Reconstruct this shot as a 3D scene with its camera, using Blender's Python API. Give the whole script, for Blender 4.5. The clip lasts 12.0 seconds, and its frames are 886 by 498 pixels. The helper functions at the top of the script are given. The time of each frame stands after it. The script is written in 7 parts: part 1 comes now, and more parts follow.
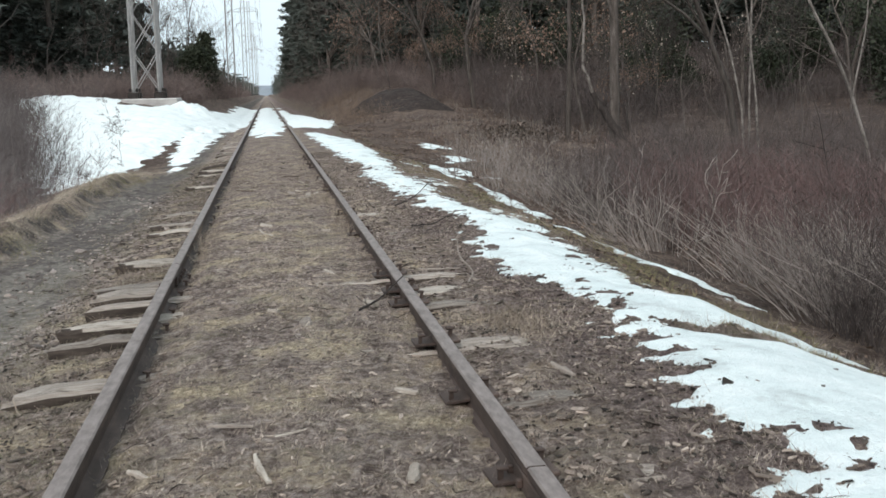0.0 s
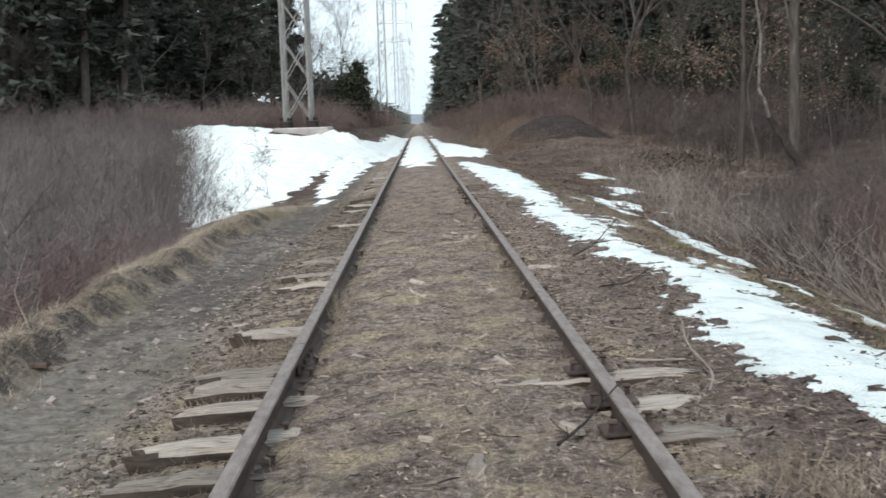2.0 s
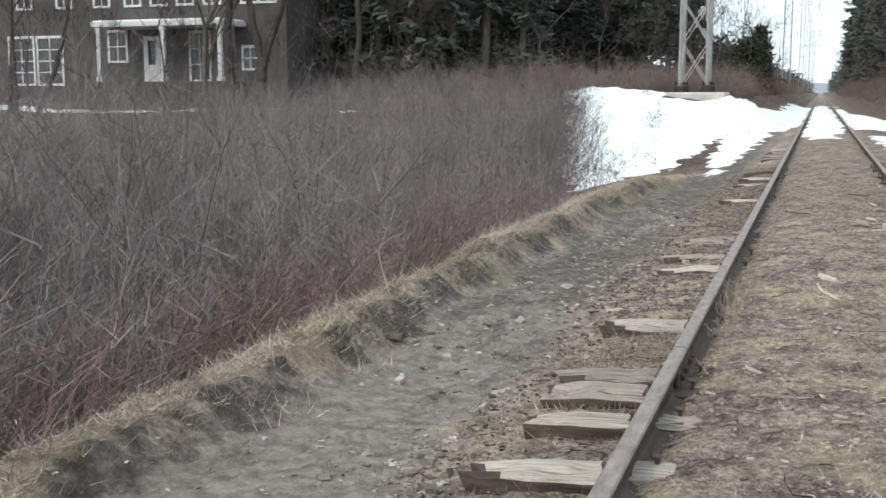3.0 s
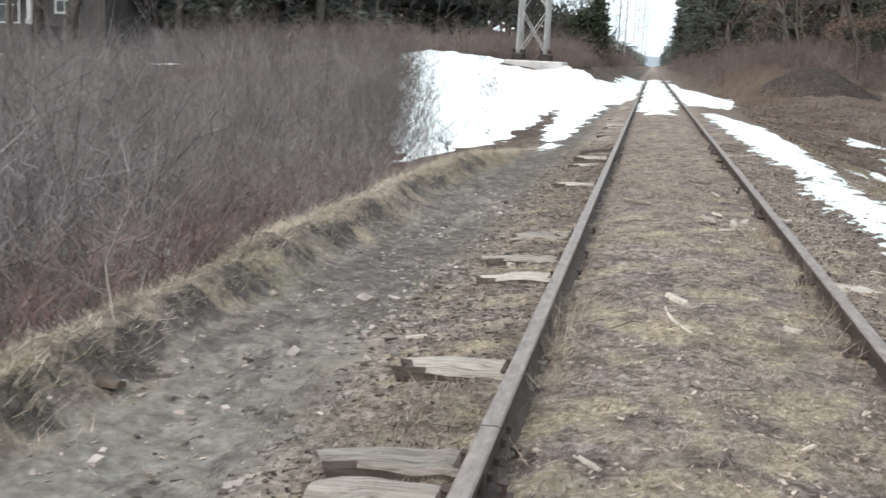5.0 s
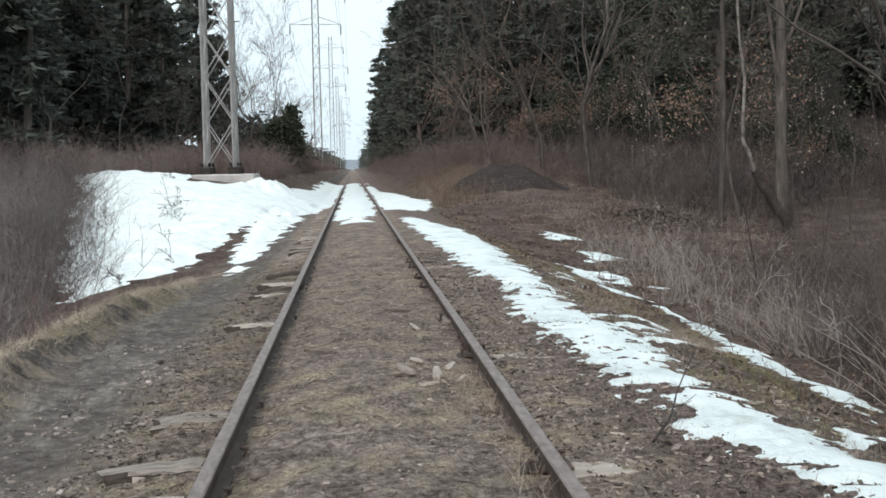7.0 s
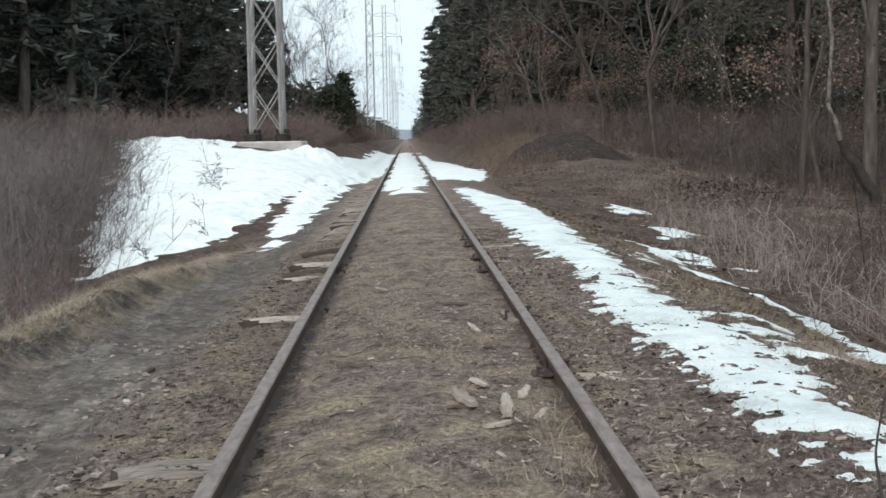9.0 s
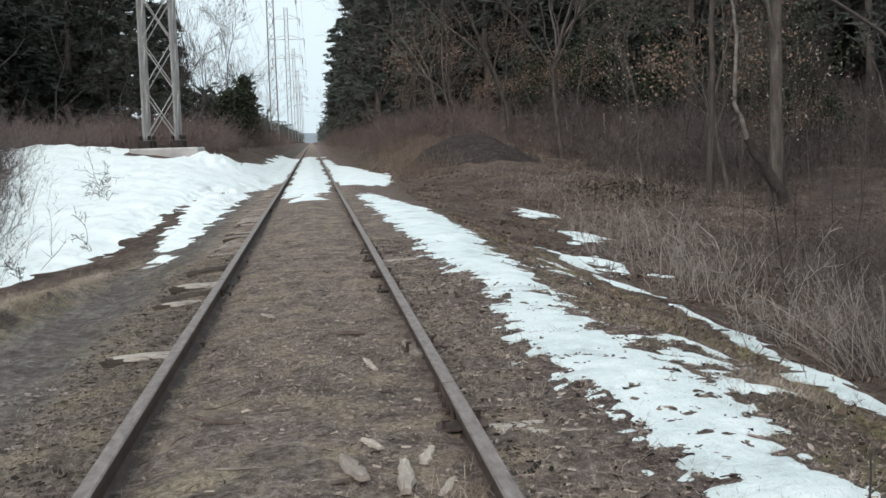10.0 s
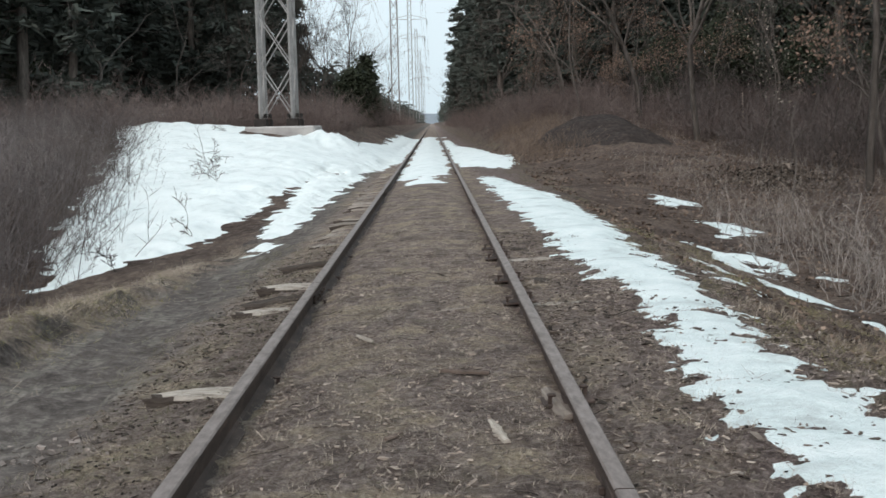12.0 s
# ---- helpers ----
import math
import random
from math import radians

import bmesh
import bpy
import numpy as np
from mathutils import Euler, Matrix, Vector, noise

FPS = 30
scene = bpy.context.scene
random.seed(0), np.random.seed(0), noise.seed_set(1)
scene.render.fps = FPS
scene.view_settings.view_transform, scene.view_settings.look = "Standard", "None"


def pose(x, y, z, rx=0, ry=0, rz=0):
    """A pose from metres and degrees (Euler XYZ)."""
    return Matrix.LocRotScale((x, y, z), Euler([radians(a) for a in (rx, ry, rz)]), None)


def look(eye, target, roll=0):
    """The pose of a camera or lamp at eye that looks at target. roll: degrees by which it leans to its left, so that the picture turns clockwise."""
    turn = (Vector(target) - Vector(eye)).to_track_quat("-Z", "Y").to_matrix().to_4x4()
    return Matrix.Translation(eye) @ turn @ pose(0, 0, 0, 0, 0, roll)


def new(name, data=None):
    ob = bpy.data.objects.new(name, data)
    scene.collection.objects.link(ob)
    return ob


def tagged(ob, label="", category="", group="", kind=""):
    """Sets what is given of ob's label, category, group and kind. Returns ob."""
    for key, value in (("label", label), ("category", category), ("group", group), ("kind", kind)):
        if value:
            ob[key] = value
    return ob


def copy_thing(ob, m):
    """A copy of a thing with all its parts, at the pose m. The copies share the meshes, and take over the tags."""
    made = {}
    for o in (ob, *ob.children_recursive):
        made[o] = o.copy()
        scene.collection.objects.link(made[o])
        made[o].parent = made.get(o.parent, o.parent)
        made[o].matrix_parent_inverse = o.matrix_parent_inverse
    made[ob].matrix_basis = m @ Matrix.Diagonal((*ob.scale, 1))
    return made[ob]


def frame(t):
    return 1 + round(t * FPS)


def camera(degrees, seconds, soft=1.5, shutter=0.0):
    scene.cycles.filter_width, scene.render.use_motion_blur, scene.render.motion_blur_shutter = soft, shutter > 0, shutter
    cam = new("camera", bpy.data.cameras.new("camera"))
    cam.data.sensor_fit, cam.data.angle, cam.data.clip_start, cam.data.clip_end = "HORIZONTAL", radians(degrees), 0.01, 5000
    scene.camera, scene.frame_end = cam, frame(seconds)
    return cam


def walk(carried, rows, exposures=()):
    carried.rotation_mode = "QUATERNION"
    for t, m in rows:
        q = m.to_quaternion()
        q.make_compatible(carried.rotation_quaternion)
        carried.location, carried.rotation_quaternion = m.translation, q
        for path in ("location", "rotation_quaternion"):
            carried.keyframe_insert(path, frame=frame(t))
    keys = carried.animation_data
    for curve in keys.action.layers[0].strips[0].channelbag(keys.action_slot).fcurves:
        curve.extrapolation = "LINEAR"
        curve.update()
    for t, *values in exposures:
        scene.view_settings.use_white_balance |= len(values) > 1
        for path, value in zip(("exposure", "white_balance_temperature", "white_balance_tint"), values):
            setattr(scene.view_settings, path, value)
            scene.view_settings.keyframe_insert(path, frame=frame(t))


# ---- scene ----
cam = camera(44.0, 12.0, 1.5, 0.15)
PATH = [
    (0, (-0.035, -0.844, 1.328), (0.271, 1.112, 1.042), -1.4),
    (0.5, (0.006, -0.274, 1.324), (0.345, 1.687, 1.126), -0.6),
    (1, (0.056, 0.277, 1.275), (0.427, 2.236, 1.115), -2.5),
    (1.5, (0.018, 0.769, 1.304), (0.247, 2.749, 1.135), -1.2),
    (2, (-0.047, 1.345, 1.31), (-0.008, 3.331, 1.081), -1.9),
    (2.5, (-0.073, 1.878, 1.286), (-0.44, 3.828, 1.036), -1.5),
    (2.7, (-0.12, 2.099, 1.279), (-0.646, 4.011, 1.022), -1.2),
    (4.3, (-0.346, 2.861, 1.319), (-1.112, 4.678, 0.987), 1.1),
    (4.5, (-0.364, 3.109, 1.341), (-1.004, 4.975, 1.014), 0.0),
    (5, (-0.316, 3.956, 1.303), (-0.665, 5.895, 0.957), 2.7),
    (5.5, (-0.313, 4.557, 1.297), (-0.339, 6.537, 1.016), 0.7),
    (6, (-0.167, 5.115, 1.285), (0.094, 7.084, 1.047), 1.2),
    (6.5, (-0.13, 5.598, 1.343), (0.109, 7.574, 1.153), -1.4),
    (7, (-0.085, 6.001, 1.41), (0.076, 7.989, 1.261), -1.1),
    (7.2, (-0.028, 6.221, 1.373), (0.097, 8.213, 1.248), -1.8),
    (8.8, (-0.029, 7.783, 1.358), (-0.001, 9.769, 1.12), -0.6),
    (9, (-0.025, 8.013, 1.324), (0.04, 10.002, 1.123), -0.8),
    (9.5, (0.042, 8.566, 1.311), (0.288, 10.539, 1.095), -1.8),
    (10, (0.124, 8.999, 1.349), (0.355, 10.975, 1.149), -1.6),
    (10.5, (0.142, 9.422, 1.354), (0.394, 11.391, 1.114), -1.5),
    (11, (0.238, 9.921, 1.361), (0.45, 11.898, 1.146), -1.9),
    (11.5, (0.204, 10.448, 1.325), (0.306, 12.436, 1.128), 1.2),
    (12, (0.171, 10.944, 1.307), (0.186, 12.931, 1.078), -1.2),
]
EXPOSURES = [(0, 0.21), (1.0, 0.3), (2.0, 0.3), (2.5, 0.44), (3.4, 0.76), (4.5, 1.0), (5.0, 0.78), (5.5, 0.47), (6.0, 0.34), (6.5, 0.22), (7.0, 0.21), (9.0, 0.17), (10.0, 0.07), (11.0, 0.0), (12.0, 0.0)]
walk(cam, [(t, look(eye, target, roll)) for t, eye, target, roll in PATH], EXPOSURES)

# ---- world and light ----
world = bpy.data.worlds.new("overcast_sky")
scene.world = world
world.use_nodes = True
wn = world.node_tree.nodes
wl = world.node_tree.links
sky = wn.new("ShaderNodeTexSky")
sky.sky_type = "NISHITA"
sky.sun_disc = False
sky.sun_elevation = radians(38)
sky.sun_rotation = radians(200)
sky.air_density, sky.dust_density, sky.ozone_density = 1.0, 4.0, 1.0
soften = wn.new("ShaderNodeHueSaturation")
soften.inputs["Saturation"].default_value = 0.25
cloud = wn.new("ShaderNodeMixRGB")
cloud.inputs[0].default_value = 0.72
cloud.inputs[2].default_value = (8.9, 10.55, 11.45, 1)
wl.new(sky.outputs[0], soften.inputs["Color"])
wl.new(soften.outputs[0], cloud.inputs[1])
wl.new(cloud.outputs[0], wn["Background"].inputs[0])
wn["Background"].inputs[1].default_value = 0.107
sun_data = bpy.data.lights.new("sun", "SUN")
sun_data.energy, sun_data.angle, sun_data.color = 1.25, radians(25), (1.0, 0.885, 0.825)
sun = new("sun", sun_data)
sun.matrix_world = look((-20, -30, 40), (0, 12, 0))


# ---- helpers of this scene ----
def vnoise(x, y, seed=0):
    """Smooth value noise in 0..1 on arrays."""
    x, y = np.asarray(x, float), np.asarray(y, float)
    xi, yi = np.floor(x).astype(np.int64), np.floor(y).astype(np.int64)
    fx, fy = x - xi, y - yi
    fx, fy = fx * fx * (3 - 2 * fx), fy * fy * (3 - 2 * fy)

    def h(a, b):
        v = (a * 374761393 + b * 668265263 + seed * 144269504) & 0xFFFFFFFF
        v = ((v ^ (v >> 13)) * 1274126177) & 0xFFFFFFFF
        return ((v ^ (v >> 16)) & 0xFFFFFF) / float(0xFFFFFF)

    a = h(xi, yi) * (1 - fx) + h(xi + 1, yi) * fx
    b = h(xi, yi + 1) * (1 - fx) + h(xi + 1, yi + 1) * fx
    return a * (1 - fy) + b * fy


def fbm(x, y, seed=0, octaves=4):
    out, amp, tot = 0.0, 1.0, 0.0
    for i in range(octaves):
        out = out + amp * vnoise(x * 2 ** i, y * 2 ** i, seed + 17 * i)
        tot += amp
        amp *= 0.5
    return out / tot


def smooth(a, b, v):
    t = np.clip((np.asarray(v, float) - a) / (b - a), 0, 1)
    return t * t * (3 - 2 * t)


# Cross profiles of the ground (x, z) at stations along the track.
NEAR_L = ((-70, 2.0), (-38, 0.4), (-30, 0.3), (-22, 0.0), (-14, -1.0), (-8, -1.1), (-4.6, -1.0), (-3.5, -0.55), (-2.9, -0.02), (-2.6, 0.05), (-2.42, -0.08), (-2.1, -0.12), (-1.8, -0.12), (-1.45, -0.1), (-1.25, -0.085), (-1.1, -0.07), (-0.85, -0.05), (-0.7, -0.02), (-0.62, 0.004), (-0.5, 0.036), (0, 0.055), (1, 0.055))
FILL_L = tuple((x, z + 0.034 * max(0.0, 1 - abs(x + 1.05) / 0.5)) for x, z in NEAR_L)
MID_L = ((-70, 2.0), (-38, 0.4), (-30, 0.3), (-20, 0.0), (-12, -0.8), (-5.4, -0.84), (-3.2, -0.55), (-2.3, -0.4), (-1.5, -0.17), (-1.1, -0.08), (-0.8, -0.05), (-0.62, 0.01), (0, 0.055), (1, 0.055))
FAR_L = ((-70, 3.0), (-30, 0.7), (-22, 0.9), (-14, 1.4), (-7.4, 1.2), (-4.1, 0.97), (-2.9, 0.5), (-2.0, 0.15), (-1.4, -0.04), (-0.8, -0.03), (-0.62, 0.02), (0, 0.055), (1, 0.055))
NEAR_R = ((-1, 0.055), (0, 0.055), (0.62, 0.02), (0.8, 0.0), (1.3, 0.0), (2.0, 0.0), (2.6, -0.08), (3.2, -0.28), (4.2, -0.62), (6, -0.88), (10, -0.95), (20, -0.7), (30, 0.1), (70, 3.0))
MID_R = ((-1, 0.055), (0, 0.055), (0.62, 0.02), (0.8, 0.0), (1.3, 0.0), (2.4, -0.02), (3.5, -0.18), (6, -0.35), (12, -0.42), (20, 0.3), (30, 1.6), (70, 4.0))
MND_R = ((-1, 0.055), (0, 0.055), (0.62, 0.02), (0.8, 0.0), (1.3, 0.0), (2.8, 0.02), (3.4, 0.15), (5, 0.55), (6.5, 0.75), (8, 0.45), (11, -0.05), (20, 0.9), (30, 2.2), (70, 5.0))
FAR_R = ((-1, 0.055), (0, 0.055), (0.62, 0.02), (0.8, 0.0), (1.4, 0.0), (2.6, 0.05), (3.4, 0.5), (5, 1.5), (10, 1.9), (20, 2.2), (70, 6.0))
LEFT = ((-90, NEAR_L), (8.5, NEAR_L), (11.5, FILL_L), (18, FILL_L), (26, MID_L), (49, FAR_L), (3000, FAR_L))
RIGHT = ((-90, NEAR_R), (24, NEAR_R), (38, MID_R), (48, MND_R), (60, FAR_R), (3000, FAR_R))


def ground_base(x, y):
    x, y = np.asarray(x, float), np.asarray(y, float)
    both = []
    for stations in (LEFT, RIGHT):
        out = np.zeros(np.broadcast(x, y).shape)
        for (ya, pa), (yb, pb) in zip(stations, stations[1:]):
            w = np.clip((y - ya) / (yb - ya), 0, 1)
            za = np.interp(x, [p[0] for p in pa], [p[1] for p in pa])
            zb = np.interp(x, [p[0] for p in pb], [p[1] for p in pb])
            out = np.where((y >= ya) & (y < yb), za * (1 - w) + zb * w, out)
        both.append(out)
    w = smooth(-0.3, 0.3, x)
    cant = 0.035 * np.clip(x, -1.4, 1.4) * smooth(3.2, 1.4, np.abs(x))
    return both[0] * (1 - w) + both[1] * w + cant


def lip_wander(y):
    return 0.34 * (fbm(y * 0.9, y * 0 + 2, 69, 3) - 0.5)


def ground_z(x, y):
    x, y = np.asarray(x, float), np.asarray(y, float)
    off = smooth(1.0, 4.0, np.abs(x))
    z = ground_base(x, y)
    z = z + (fbm(x * 0.9, y * 0.9, 3, 3) - 0.5) * (0.04 + 0.16 * off)
    near = smooth(6.0, 3.6, np.abs(x)) * smooth(50, 42, y)
    z = z + (fbm(x * 6.0, y * 6.0, 9, 3) - 0.5) * (0.035 + 0.03 * off) * near
    z = z + (fbm(x * 1.7, y * 1.7, 19, 2) - 0.5) * 0.12 * off * (1 - near) * smooth(90, 60, y)
    trail = smooth(-1.35, -1.6, x) * smooth(-2.4, -2.2, x)
    z = z + (fbm(x * 15.0, y * 15.0, 29, 2) - 0.5) * 0.035 * smooth(9.0, 3.0, np.abs(x)) * smooth(40, 25, y) * (1 - 0.75 * trail)
    z = z + (fbm(x * 4.5, y * 1.6, 59, 3) - 0.5) * 0.05 * trail
    # a broken scarp along the trail, with a crest of sods above it
    edge = x + lip_wander(y)
    lip = smooth(-2.46, -2.6, edge) * smooth(-3.15, -2.75, x) * smooth(24, 18, y) * smooth(4.0, 8.0, y)
    z = z + lip * (0.01 + 0.15 * np.clip(fbm(y * 1.1, x * 0.6, 79, 3) - 0.38, 0, 1) + 0.1 * (fbm(x * 6, y * 5, 89, 2) - 0.5))
    right = smooth(0.85, 1.1, x) * smooth(3.0, 2.4, x) * smooth(20, 15, y)
    z = z + (fbm(x * 11.0, y * 11.0, 39, 2) - 0.5) * 0.045 * right
    return z


def gz(x, y):
    return float(ground_z(np.array([x]), np.array([y]))[0])


def mesh_np(name, verts, faces, mats, smooth_faces=False, mat_index=None):
    """A mesh from arrays: verts (n, 3), faces (m, 3) or (m, 4)."""
    verts, faces = np.asarray(verts, np.float32), np.asarray(faces, np.int32)
    me = bpy.data.meshes.new(name)
    m, k = faces.shape
    me.vertices.add(len(verts))
    me.vertices.foreach_set("co", verts.ravel())
    me.loops.add(m * k)
    me.loops.foreach_set("vertex_index", faces.ravel())
    me.polygons.add(m)
    me.polygons.foreach_set("loop_start", np.arange(0, m * k, k, dtype=np.int32))
    me.polygons.foreach_set("use_smooth", np.full(m, smooth_faces))
    for mat in mats:
        me.materials.append(mat)
    if mat_index is not None:
        me.polygons.foreach_set("material_index", np.asarray(mat_index, np.int32))
    me.update()
    me.validate()
    return me


def part(name, data, parent, label="", matrix=None):
    """Links a mesh (or bmesh with its material already in it) as one object under a thing or a part."""
    ob = new(name, data)
    ob.parent = parent
    if matrix is not None:
        ob.matrix_basis = matrix
    if label:
        tagged(ob, label)
    return ob


def from_bm(name, bm, mat, smooth_faces=False):
    me = bpy.data.meshes.new(name)
    bmesh.ops.recalc_face_normals(bm, faces=bm.faces)
    for f in bm.faces:
        f.smooth = smooth_faces
    bm.to_mesh(me)
    bm.free()
    me.materials.append(mat)
    return me


def box(bm, x0, y0, z0, x1, y1, z1, bevel=0.0):
    made = bmesh.ops.create_cube(bm, size=1, matrix=Matrix.LocRotScale(((x0 + x1) / 2, (y0 + y1) / 2, (z0 + z1) / 2), None, (x1 - x0, y1 - y0, z1 - z0)))
    if bevel:
        edges = {e for v in made["verts"] for e in v.link_edges}
        bmesh.ops.bevel(bm, geom=list(edges), offset=bevel, segments=1, affect="EDGES")
    return made["verts"]


def bar(bm, a, b, w, d=None, sides=4):
    """A straight bar from a to b."""
    a, b = Vector(a), Vector(b)
    q = (b - a).to_track_quat("Z", "Y")
    d = d or w
    rings = []
    for p in (a, b):
        rings.append([bm.verts.new(p + q @ Vector((w / 2 * math.cos(t), d / 2 * math.sin(t), 0))) for t in (2 * math.pi * (i + 0.5) / sides for i in range(sides))])
    for i in range(sides):
        j = (i + 1) % sides
        bm.faces.new((rings[0][i], rings[0][j], rings[1][j], rings[1][i]))
    bm.faces.new(rings[0][::-1])
    bm.faces.new(rings[1])


def tubes(paths, radii, sides=3):
    """Tapered tubes along paths (n, k, 3) with radii (n, k): verts and triangles."""
    paths, radii = np.asarray(paths, float), np.asarray(radii, float)
    n, k, _ = paths.shape
    along = paths[:, -1] - paths[:, 0]
    along /= np.linalg.norm(along, axis=1, keepdims=True) + 1e-9
    ref = np.where(np.abs(along[:, 2:3]) > 0.9, np.array([[1.0, 0, 0]]), np.array([[0, 0, 1.0]]))
    u = np.cross(along, ref)
    u /= np.linalg.norm(u, axis=1, keepdims=True) + 1e-9
    w = np.cross(along, u)
    ang = 2 * np.pi * np.arange(sides) / sides
    ring = u[:, None, None] * np.cos(ang)[None, None, :, None] + w[:, None, None] * np.sin(ang)[None, None, :, None]
    verts = (paths[:, :, None] + ring * radii[:, :, None, None]).reshape(-1, 3)
    base = (np.arange(n) * k * sides)[:, None, None] + (np.arange(k - 1) * sides)[None, :, None]
    i = np.arange(sides)[None, None, :]
    j = (np.arange(sides) + 1)[None, None, :] % sides
    quads = np.stack([base + i, base + j, base + j + sides, base + i + sides], -1).reshape(-1, 4)
    tris = np.concatenate([quads[:, [0, 1, 2]], quads[:, [0, 2, 3]]])
    return verts, tris


def blades(base, tip, width, rng):
    """Thin triangles from base to tip points."""
    n = len(base)
    d = tip - base
    side = np.cross(d, rng.normal(size=(n, 3)))
    side /= np.linalg.norm(side, axis=1, keepdims=True) + 1e-9
    side *= np.asarray(width).reshape(-1, 1) / 2
    verts = np.stack([base - side, base + side, tip], 1).reshape(-1, 3)
    return verts, np.arange(3 * n).reshape(-1, 3)


def merge(pieces):
    verts, faces, at = [], [], 0
    for v, f in pieces:
        verts.append(v)
        faces.append(f + at)
        at += len(v)
    return np.concatenate(verts), np.concatenate(faces)


# ---- materials ----
def material(name, rough=0.9, metal=0.0, spec=0.3):
    m = bpy.data.materials.new(name)
    m.use_nodes = True
    b = m.node_tree.nodes["Principled BSDF"]
    b.inputs["Roughness"].default_value = rough
    b.inputs["Metallic"].default_value = metal
    b.inputs["Specular IOR Level"].default_value = spec
    return m, m.node_tree.nodes, m.node_tree.links, b


def node(nodes, kind, **values):
    n = nodes.new(kind)
    for k, v in values.items():
        n.inputs[k.replace("_", " ")].default_value = v
    return n


def ramp(nodes, stops):
    r = nodes.new("ShaderNodeValToRGB")
    el = r.color_ramp.elements
    while len(el) < len(stops):
        el.new(0.5)
    for e, (p, c) in zip(el, stops):
        e.position, e.color = p, (*c, 1)
    return r


def mottled(name, stops, scale=8.0, detail=6.0, rough=0.92, spec=0.2, bump=0.4, bump_scale=40.0, stretch=(1, 1, 1), metal=0.0, per_object=0.0, per_island=0.0, distance=0.02):
    """A rough surface of noise-mixed colours, with fine relief."""
    m, nodes, links, b = material(name, rough, metal, spec)
    tc = nodes.new("ShaderNodeTexCoord")
    mp = nodes.new("ShaderNodeMapping")
    mp.inputs["Scale"].default_value = stretch
    links.new(tc.outputs["Object"], mp.inputs[0])
    n1 = node(nodes, "ShaderNodeTexNoise", Scale=scale, Detail=detail, Roughness=0.65)
    links.new(mp.outputs[0], n1.inputs["Vector"])
    r = ramp(nodes, stops)
    links.new(n1.outputs[0], r.inputs[0])
    last = r.outputs[0]
    for amount, source in ((per_object, ("ShaderNodeObjectInfo", "Random")), (per_island, ("ShaderNodeNewGeometry", "Random Per Island"))):
        if amount:
            info = nodes.new(source[0])
            rng_node = node(nodes, "ShaderNodeMapRange", To_Min=1 - amount, To_Max=1 + amount)
            hs = nodes.new("ShaderNodeHueSaturation")
            links.new(info.outputs[source[1]], rng_node.inputs["Value"])
            links.new(rng_node.outputs[0], hs.inputs["Value"])
            links.new(last, hs.inputs["Color"])
            last = hs.outputs[0]
    links.new(last, b.inputs["Base Color"])
    n2 = node(nodes, "ShaderNodeTexNoise", Scale=bump_scale, Detail=5.0, Roughness=0.7)
    links.new(mp.outputs[0], n2.inputs["Vector"])
    bp = node(nodes, "ShaderNodeBump", Strength=bump, Distance=distance)
    links.new(n2.outputs[0], bp.inputs["Height"])
    links.new(bp.outputs[0], b.inputs["Normal"])
    return m


